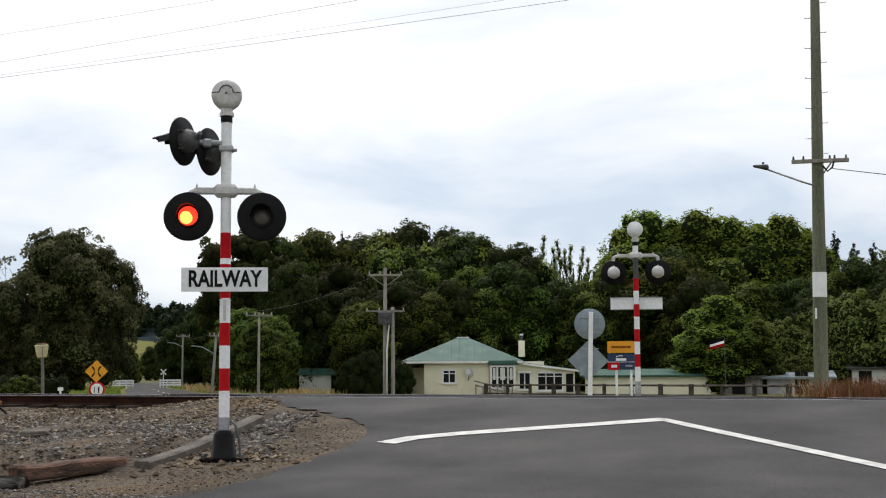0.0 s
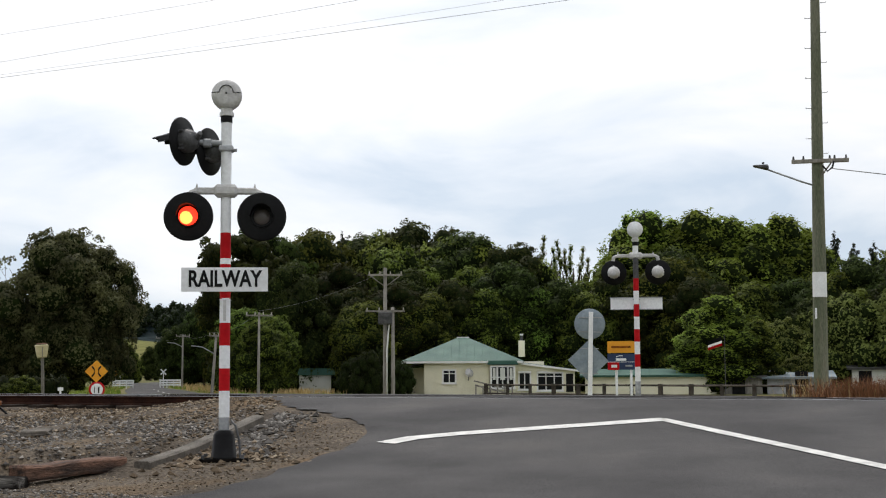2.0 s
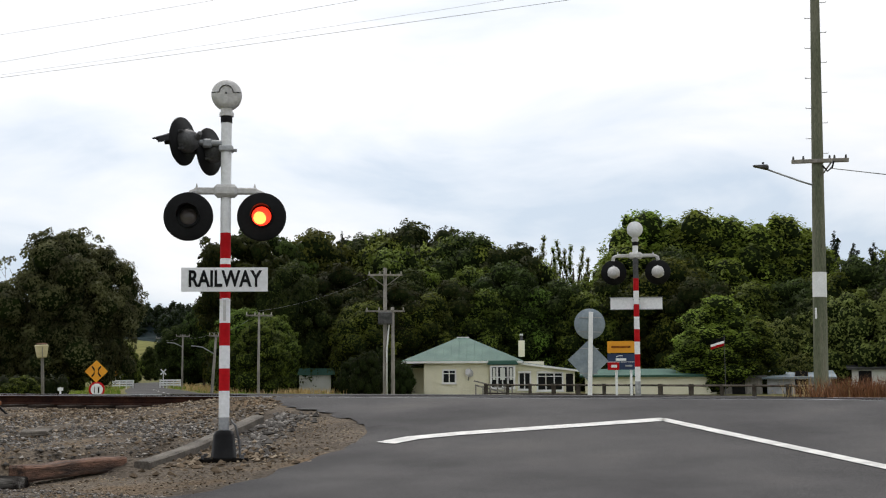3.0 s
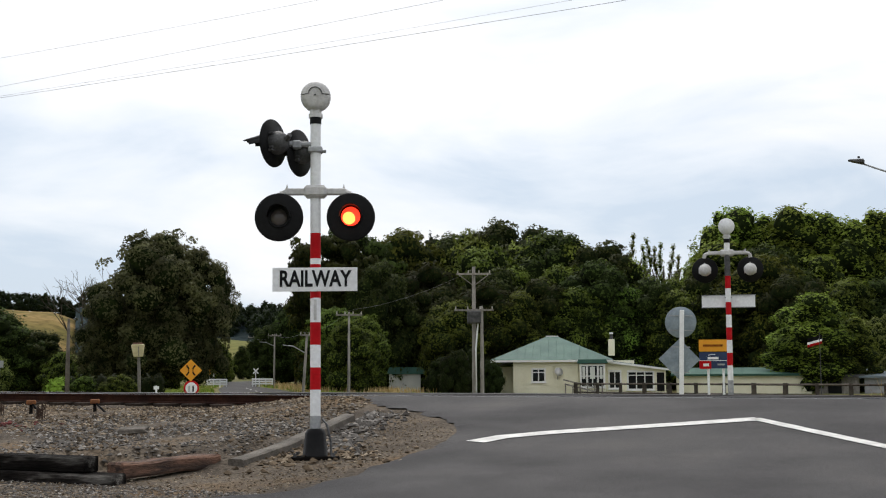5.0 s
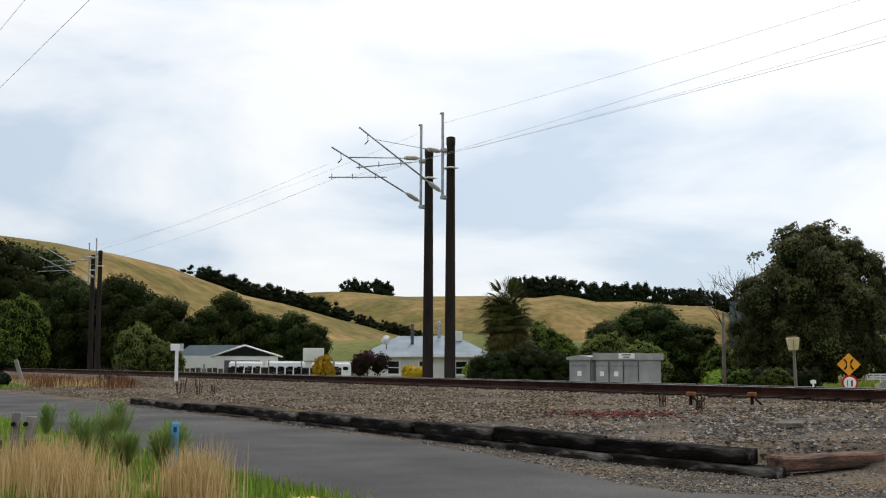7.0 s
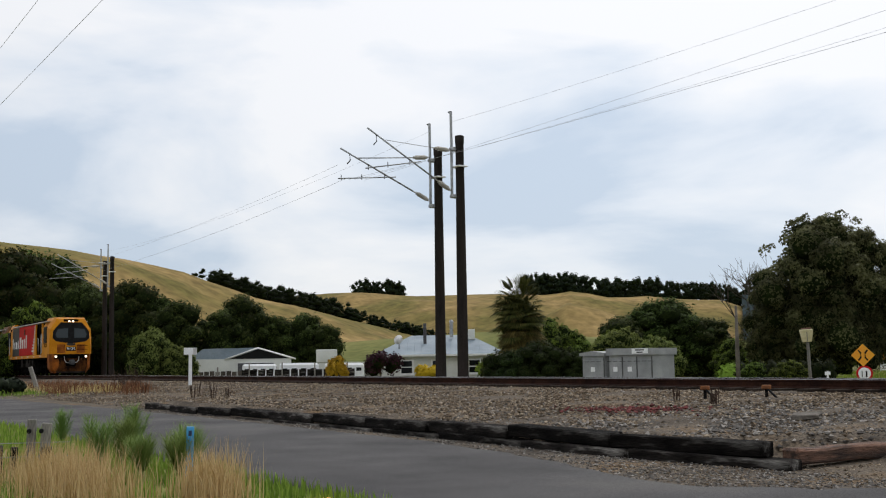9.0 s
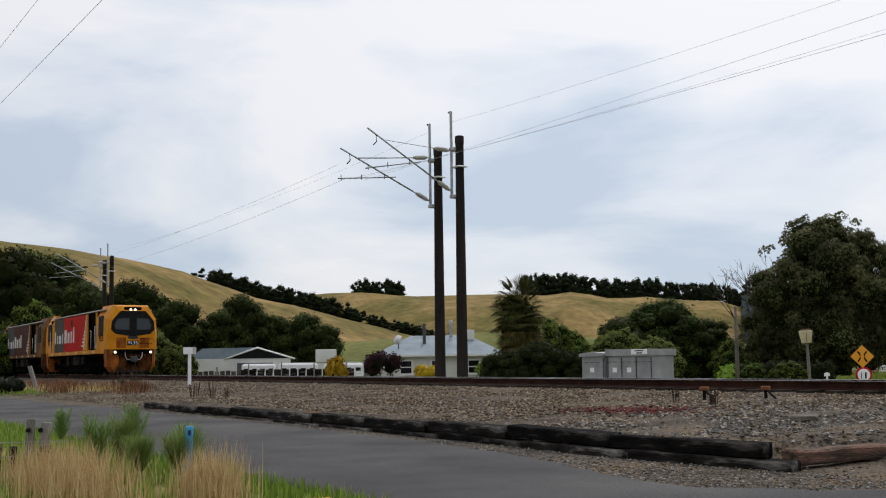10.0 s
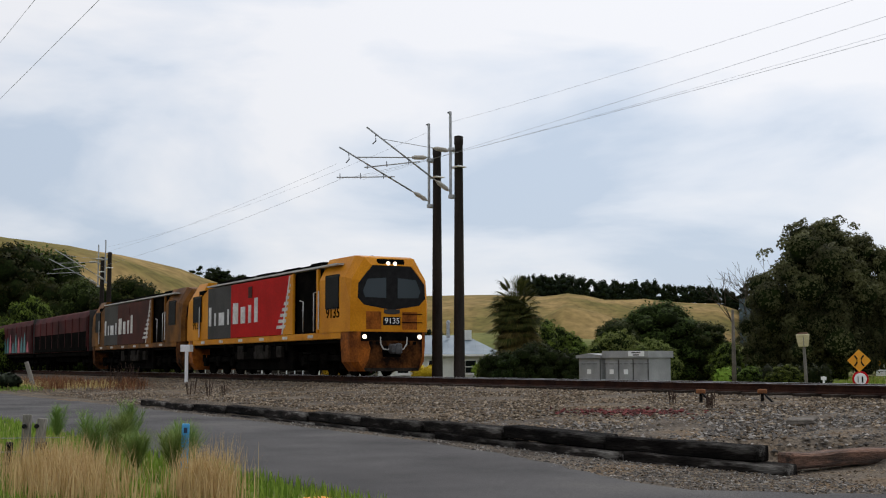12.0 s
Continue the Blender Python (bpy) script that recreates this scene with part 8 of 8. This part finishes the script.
px_, py_ = -6.0 - 25 * rng.random(n) ** 1.4, 6.1 + 1.7 * rng.random(n) ** 0.8
ok = (asphalt_gap(px_, py_) > -0.25 * rng.random(n) ** 2) & (py_ < wall_y(px_) - 0.02)
pebbles("gravel", np.stack([px_, py_], -1)[ok], 0.004, 0.020, "greystones", "fine loose gravel along the lane edge", 3)
n = 900
u_ = rng.random(n)
px_, py_ = -8.25 - 1.4 * u_ + rng.normal(0.2, 0.25, n), 10.6 + 3.2 * u_ + rng.normal(0, 0.2, n)
ok = (px_ > kerb_x(py_) + 0.14) & (asphalt_gap(px_, py_) > 0)
pebbles("gravel", np.stack([px_, py_], -1)[ok], 0.014, 0.055, "greystones", "dark broken stones heaped along the kerb", 12)
n = 700
px_, py_ = rng.normal(-8.2, 0.5, n), rng.normal(10.4, 0.5, n)
ok = px_ > kerb_x(py_) + 0.12
pebbles("gravel", np.stack([px_, py_], -1)[ok], 0.012, 0.05, "stones", "larger stones gathered at the signal foot", 4)
n = 260
px_, py_ = rng.normal(-14.2, 0.55, n), rng.normal(10.7, 0.35, n)
pebbles("ballast", np.stack([px_, py_], -1), 0.02, 0.045, "redstone", "ballast stones stained with red paint", 5, 0.8)

wall = thing("retaining_wall", "two courses of charred old railway sleepers edging the ballast", "", None, kind="structure")
timber = box(B(), 0, 0, 0, 2.04, 0.2, 0.145, 0.014)
bmesh.ops.subdivide_edges(timber, edges=[e for e in timber.edges if e.calc_length() > 1.5], cuts=5)
for v in timber.verts:
    v.co += Vector((0, noise.noise(v.co * 3.1) * 0.014, noise.noise(v.co * 2.3 + Vector((5, 0, 0))) * 0.012))
tm = bpy.data.meshes.new("timber")
timber.to_mesh(tm)
timber.free()
tm.materials.append(M["oldwood"])
for course in (0, 1):
    k, x = 0, -29.3 if course else -28.95
    while x < -9.6:
        y0, y1 = float(wall_y(x)), float(wall_y(x + 2.0))
        ob = new("timber", tm)
        ob.parent = wall
        j = (k * 7 + course * 3) % 5
        ob.matrix_basis = pose(x + 1.02, (y0 + y1) / 2 + course * 0.03 + (j - 2) * 0.008, float(np.interp(x, [-28, -12], [-0.045, 0.045])) + course * 0.147 + (j - 2) * 0.005, (j - 2) * 1.5, (j - 2) * 0.25, math.degrees(math.atan2(y1 - y0, 2.0)) + (j - 2) * 0.4)
        x += 2.09
        k += 1
bm = box(B(), 0, 0, 0, 1.46, 0.2, 0.14, 0.02)
bmesh.ops.subdivide_edges(bm, edges=[e for e in bm.edges if e.calc_length() > 0.9], cuts=6)
for v in bm.verts:
    v.co += Vector((0, noise.noise(v.co * 5) * 0.016, noise.noise(v.co * 6 + Vector((3, 0, 0))) * 0.016))
ob = part("timber_baulk", bm, "redwood", None, "", pose(-8.36, 8.72, 0.13, 0, 0, 94.5))
tagged(ob, "split reddish timber baulk at the end of the edging", "timber")
kb = B()
pts_ = [(-8.12, 9.42), (-8.45, 10.4), (-8.81, 11.46), (-9.15, 12.4), (-9.43, 13.14)]
rows_ = []
for i, (x, y) in enumerate(pts_):
    z = lz(x + 0.35, y) - 0.05
    rows_.append([kb.verts.new((x + dx, y + dx * 0.3, z + dz)) for dx, dz in ((-0.09, -0.1), (-0.085, 0.13), (-0.06, 0.14), (0.06, 0.14), (0.085, 0.125), (0.09, -0.1))])
for a, b in zip(rows_, rows_[1:]):
    for i in range(6):
        kb.faces.new((a[i], a[(i + 1) % 6], b[(i + 1) % 6], b[i]))
kb.faces.new(rows_[0])
kb.faces.new(rows_[-1])
bmesh.ops.recalc_face_normals(kb, faces=kb.faces[:])
bmesh.ops.subdivide_edges(kb, edges=kb.edges[:], cuts=2)
for v in kb.verts:
    v.co += Vector((noise.noise(v.co * 4) * 0.012, noise.noise(v.co * 4 + Vector((7, 0, 0))) * 0.012, noise.noise(v.co * 2.5) * 0.014))
tagged(part("kerb", kb, "concrete", smooth=False), "stained low concrete kerb beside the signal", "", "", "structure")
bm = box(B(), 0, 0, 0, 0.36, 0.2, 0.06, 0.015)
for v in bm.verts:
    v.co += Vector((noise.noise(v.co * 9) * 0.06, noise.noise(v.co * 8) * 0.05, noise.noise(v.co * 7) * 0.02))
tagged(part("broken_slab", bm, "concrete", None, "", pose(-10.5, 10.4, lz(-10.5, 10.4) + 0.06, 8, -6, 30)), "broken pale concrete slab lying on the ballast", "slab")
for x, y in ((-15.9, 13.5), (-15.0, 14.0)):
    s = thing("track_marker", "small rusty orange trackside marker on a dark stake", "marker", pose(x, y, lz(x, y), 0, 0, 45), "orange trackside markers")
    part("stake", box(B(), 0, 0, 0.05, 0.05, 0.05, 0.24), "oldwood", s)
    part("head", box(B(), 0, 0, 0.19, 0.15, 0.09, 0.07, 0.012), "rustorange", s, "rusty orange head")
    part("cable_tail", sweep(B(), [(0.02, -0.03, 0.16), (0.1, -0.05, 0.08), (0.2, -0.1, -0.02)], 0.018), "black", s)


# ---- grass and weeds ----
def blades(name, xy, lo, hi, width, material, label, seed, lean=0.35, base=None, kind="stuff", parent=None, bend=0.35):
    """Thin bent blades, each of two pieces."""
    rng = np.random.default_rng(seed)
    n = len(xy)
    h = rng.uniform(lo, hi, n)
    a = rng.uniform(0, 6.283, n)
    d = np.stack([np.cos(a), np.sin(a)], -1)
    s = np.stack([-d[:, 1], d[:, 0]], -1) * (width * rng.uniform(0.6, 1.3, n))[:, None]
    k = (h * rng.uniform(0.05, lean, n))[:, None]
    g = land(xy[:, 0], xy[:, 1]) if base is None else np.full(n, base)
    z0, z1, z2 = g - 0.02, g + h * 0.6, g + h
    m1, m2 = xy + d * k * bend, xy + d * k
    v = np.stack([np.column_stack([xy - s, z0]), np.column_stack([xy + s, z0]), np.column_stack([m1 + s * 0.75, z1]), np.column_stack([m1 - s * 0.75, z1]), np.column_stack([m2, z2])], 1).reshape(-1, 3)
    o = (np.arange(n) * 5)[:, None]
    f = (o + np.array([[0, 1, 2, 3]])).tolist() + (o + np.array([[3, 2, 4]])).tolist()
    ob = arrays(name, v, f, material, parent)
    return tagged(ob, label, "grass" if not parent else "", "", kind)


def off_road(xy):
    return xy[asphalt_gap(xy[:, 0], xy[:, 1]) > 0.5]


def cloud(seed, n, spots):
    rng = np.random.default_rng(seed)
    w_ = np.array([q[4] if len(q) > 4 else 1.0 for q in spots])
    i = rng.choice(len(spots), n, p=w_ / w_.sum())
    q = np.array([p[:4] for p in spots])[i]
    return np.stack([q[:, 0] + rng.normal(0, 1, n) * q[:, 2], q[:, 1] + rng.normal(0, 1, n) * q[:, 3]], -1)


rng = np.random.default_rng(5)
xy = np.stack([-6 - 30 * rng.random(26000) ** 1.3, 3.75 - 5.0 * rng.random(26000) ** 1.3], -1)
xy = xy[asphalt_gap(xy[:, 0], xy[:, 1]) > -0.06]
blades("verge_grass", xy, 0.04, 0.15, 0.009, "greengrass", "short green grass on the lane verge", 6)
xy = cloud(7, 3800, [(-11.2, 2.25, 0.4, 0.18, 2), (-11.9, 2.4, 0.5, 0.2, 2), (-10.6, 2.3, 0.35, 0.16, 1.0), (-9.35, 2.98, 0.22, 0.11, 1.5), (-9.0, 2.88, 0.28, 0.11, 1.0), (-12.9, 2.3, 0.45, 0.2, 1.2), (-9.9, 2.4, 0.35, 0.12, 0.5)])
xy = xy[asphalt_gap(xy[:, 0], xy[:, 1]) > 0.05]
blades("dry_grass", xy, 0.10, 0.46, 0.004, "drygrass", "tall dry straw-coloured grass on the verge", 8, 0.5)
xy = cloud(9, 420, [(-9.25, 3.0, 0.25, 0.12, 1), (-11.4, 2.4, 0.5, 0.2, 1)])
blades("dry_grass", xy, 0.35, 0.55, 0.003, "drygrass", "thin dry seed stalks standing above the grass", 10, 0.35)


def feathery_weed(x, y, h, w_, seed):
    """Fennel-like plant: stems with clouds of hair-thin leaves."""
    s = thing("feathery_weed", "tall feathery green weed on the lane verge", "plant", pose(x, y, lz(x, y)), "feathery weeds")
    rng = np.random.default_rng(seed)
    vs, fs = [], []
    for k in range(9):
        a, l = rng.uniform(0, 6.28), rng.uniform(0, 0.35)
        top = np.array([math.cos(a) * l * w_, math.sin(a) * l * w_, h * rng.uniform(0.75, 1.0)])
        for j in range(90):
            u = rng.uniform(0.1, 1) ** 0.8
            p = top * u + np.array([0, 0, 0])
            b = rng.uniform(0, 6.28)
            L = w_ * 0.42 * (1.15 - u) + 0.05
            e = p + np.array([math.cos(b) * L, math.sin(b) * L, L * rng.uniform(0.5, 1.4)])
            q = np.array([-math.sin(b), math.cos(b), 0]) * 0.0035
            o = len(vs)
            vs += [p - q, p + q, e]
            fs.append((o, o + 1, o + 2))
        o = len(vs)
        q = np.array([0.006, 0.0, 0])
        vs += [-q, q, top]
        fs.append((o, o + 1, o + 2))
    arrays("leaves", np.array(vs), fs, "fern", s, "hair-thin green leaves")
    part("stem", tube(B(), (0, 0, -0.03), (0, 0, h * 0.5), 0.008, 0.004, 6), "fern", s)


for i, (x, y, h, w_) in enumerate(((-13.9, 3.55, 0.62, 0.5), (-13.4, 3.3, 0.5, 0.5), (-11.45, 3.5, 0.46, 0.55), (-11.2, 3.3, 0.4, 0.5), (-17.0, 3.4, 0.5, 0.4), (-13.1, 3.0, 0.55, 0.5), (-11.8, 3.1, 0.4, 0.5))):
    feathery_weed(x, y, h, w_, 60 + i)

bp = thing("survey_peg", "bright blue painted survey peg in the grass", "peg", pose(-11.2, 3.38, lz(-11.2, 3.38), 2, 2, 70))
part("peg", box(B(), 0, 0, 0.22, 0.07, 0.035, 0.52, 0.006), "bluepost", bp)
part("stain", box(B(), 0.0, -0.019, 0.42, 0.03, 0.004, 0.05), "sblue", bp)

fn = thing("fence", "old dark timber posts and palings in dry grass", "fence", pose(-13.4, 2.05, lz(-13.4, 2.05), 0, 0, 75))
for dx, w_, h_, c, ln in ((-0.42, 0.08, 0.62, "greywood", -2), (-0.3, 0.16, 0.42, "oldwood", 1), (-0.02, 0.14, 0.38, "oldwood", -2), (0.14, 0.07, 0.36, "oldwood", 2), (0.3, 0.09, 0.64, "greywood", 2), (0.42, 0.1, 0.6, "greywood", 5), (0.46, 0.12, 0.36, "oldwood", 0)):
    part("paling", box(B(), 0, 0, h_ / 2 - 0.15, w_, 0.06, h_ + 0.3, 0.008), c, fn, "", pose(dx, 0, 0, 0, ln, 0))
for z in (0.26, 0.4):
    part("wire_strand", tube(B(), (-0.7, -0.04, z), (0.7, -0.04, z), 0.004, n=5), "wire", fn)
for dx in (-0.42, 0.3, 0.42):
    part("bolt", tube(B(), (dx, -0.09, 0.52), (dx, 0.02, 0.52), 0.025, n=8), "black", fn)

# dead docks and rusty grass by the ballast
spots = [(-44.4, 11.4, 0.35, 0.25, 2.0), (-46.2, 11.2, 0.45, 0.3, 1.3), (-48.6, 10.6, 0.8, 0.4, 1.8), (-51.5, 10.2, 0.9, 0.4, 1.6), (-55, 10.6, 1.5, 0.5, 2.0), (-60, 11.0, 2.5, 1.0, 2.0), (-47.5, 9.4, 0.7, 0.25, 0.9), (-41.5, 10.4, 0.8, 0.4, 0.7)]
blades("rusty_grass", cloud(20, 3600, spots), 0.1, 0.42, 0.009, "rustgrass", "rust-brown dead grass beside the ballast", 21, 0.9)
blades("dry_grass", cloud(22, 1100, [(-52, 9.4, 3.0, 0.5, 1), (-46, 10.6, 1.6, 0.5, 1), (-62, 9.5, 4, 0.8, 1)]), 0.1, 0.34, 0.008, "drygrass", "short dry grass at the lane's far edge", 23, 0.6)
blades("verge_grass", cloud(24, 4500, [(-55, 8.3, 3.5, 0.45, 1), (-64, 8.6, 6, 0.6, 1)]), 0.05, 0.16, 0.014, "greengrass", "green grass strip at the lane's far edge", 25, 0.5)


def dock(x, y, h, seed, material="deadstalk"):
    s = thing("dead_weed", "dead brown dock stalks on the ballast", "plant", pose(x, y, lz(x, y)), "dead weeds")
    rng = np.random.default_rng(seed)
    bm = B()
    for k in range(6):
        a = rng.uniform(0, 6.28)
        e = Vector((math.cos(a) * 0.25 * h, math.sin(a) * 0.25 * h, h * rng.uniform(0.6, 1)))
        tube(bm, (math.cos(a) * 0.04, math.sin(a) * 0.04, -0.02), e, 0.008, 0.004, 5)
        for j in range(7):
            p = e * rng.uniform(0.45, 1.0)
            ball(bm, p.x, p.y, p.z, 0.011, 0.011, 0.02, 5, 4)
    part("seed_stalk", bm, material, s, "dark seed stalks")


for i, (x, y, h) in enumerate(((-44.5, 11.3, 1.0), (-45.0, 11.6, 0.9), (-44.2, 11.5, 0.95), (-44.8, 11.1, 0.85), (-44.0, 11.0, 0.7), (-46.6, 11.2, 0.8), (-46.9, 11.5, 0.7), (-41.5, 11.0, 0.4), (-34.0, 10.5, 0.42), (-33.4, 10.2, 0.4), (-31.6, 10.2, 0.5), (-31.0, 10.4, 0.35), (-15.9, 12.9, 0.24), (-14.6, 12.6, 0.24), (-14.3, 12.3, 0.2))):
    dock(x, y, h, 200 + i)
s = thing("post", "pale timber post leaning beside the track", "post", pose(-53.0, 9.6, lz(-53, 9.6), 0, -18, 60))
part("shaft", box(B(), 0, 0, 0.45, 0.16, 0.12, 1.2, 0.015), "greywood", s)
# rusty scrub at the foot of the street lamp pole, and roadside dry grass beyond the track
blades("rusty_grass", cloud(31, 9500, [(-4.0, 27.3, 0.4, 0.6, 1.2), (-2.9, 27.0, 0.6, 0.8, 1.6), (-1.2, 26.5, 0.9, 0.9, 1.4), (0.8, 26.5, 1.0, 0.9, 1), (-5.2, 29.8, 0.35, 0.5, 0.5)]), 0.25, 1.0, 0.010, "rustgrass", "tall rusty dead scrub at the pole's foot", 32, 0.9)
blades("dry_grass", cloud(33, 420, [(-2.4, 27.2, 1.0, 0.8, 1), (-5.6, 30.5, 0.4, 0.6, 0.4)]), 0.5, 1.2, 0.005, "drygrass", "straw stalks among the scrub", 34, 0.4)
blades("dry_grass", cloud(35, 5000, [(-41.5, 33.5, 1.2, 1.0, 1), (-79, 22.5, 4, 0.7, 0.8), (-90, 21.8, 5, 0.6, 0.8), (-68, 24, 4, 1.0, 0.5)]), 0.15, 0.5, 0.012, "drygrass", "dry roadside grass beyond the track", 36, 0.5)
blades("dry_grass", off_road(cloud(37, 4200, [(-58, 80, 3, 3, 1), (-66, 88, 4, 4, 1), (-80, 100, 3, 4, 0.8), (-55, 78, 2.5, 2.5, 1), (-100, 128, 6, 5, 1)])), 0.3, 0.7, 0.03, "drygrass", "tawny roadside grass along the far road", 38, 0.5)
blades("verge_grass", off_road(cloud(39, 7000, [(-62, 80, 3, 3, 1), (-50, 70, 3, 3, 1), (-88, 112, 3, 3, 1), (-104, 112, 3, 3, 1), (-84, 92, 2, 3, 0.8), (-98, 108, 2.5, 3, 1), (-76, 84, 3, 4, 1), (-70, 96, 3, 3, 1)])), 0.12, 0.35, 0.04, "greengrass", "bright green verge along the far road", 40, 0.5)
for i, (x, y, h) in enumerate(((-3.6, 27.2, 0.9), (-2.2, 26.8, 1.1), (-0.6, 26.6, 1.0), (-4.6, 29.8, 0.8))):
    shrub(x, y, h, 0.55, "rustgrass" if i != 3 else "leaf", "rust-brown dying scrub at the pole's foot" if i != 3 else "small green bush at the pole's foot", 90 + i, "bush", 1300, 0.05)


# ---- what moves ----
def motions():
    for ob, front in rolling:
        rows = [(0.0, None)] + [(i / 10, None) for i in range(1, 120)] + [(12.0, None)]
        walk(ob, [(t, pose(TRAIN_AT_END + front - TRAIN_SPEED * (12 - t), RAIL_Y, RAIL_Z + 0.003)) for t, _ in rows])
    for ob, x, r in wheel_sets:
        per = math.degrees(TRAIN_SPEED / r)
        walk(ob, [(i / 30, pose(x, 0, r, 0, per * i / 30, 0)) for i in range(361)])
    # the flag swings in the wind
    walk(flag, [(i / 4, pose(0, 0, 0, 0, 3 * math.sin(i * 1.3), 16 * math.sin(i * 0.9) + 7 * math.sin(i * 2.1))) for i in range(49)])
    # the two lamps take turns; a burning glass stands forward, a dark one rests inside its housing
    beat, first = 0.3292, 0.537
    for k, ob in enumerate(lit):
        rows, t0 = [], first - 2 * beat
        state = []
        for j in range(-2, 37):
            state.append((first + j * beat, (j % 2 == 0) == (k == 0)))
        def at(on):
            return pose(0, -0.046 if on else 0.11, 0)
        now = [s for t, s in state if t <= 0.0]
        rows.append((0.0, at(now[-1])))
        for t, s in state:
            if 0.05 < t < 11.9:
                late = 0.033 if not s else 0.0
                rows.append((t - 0.034 + late, at(not s)))
                rows.append((t + late, at(s)))
        rows.append((12.0, rows[-1][1]))
        walk(ob, rows)


motions()
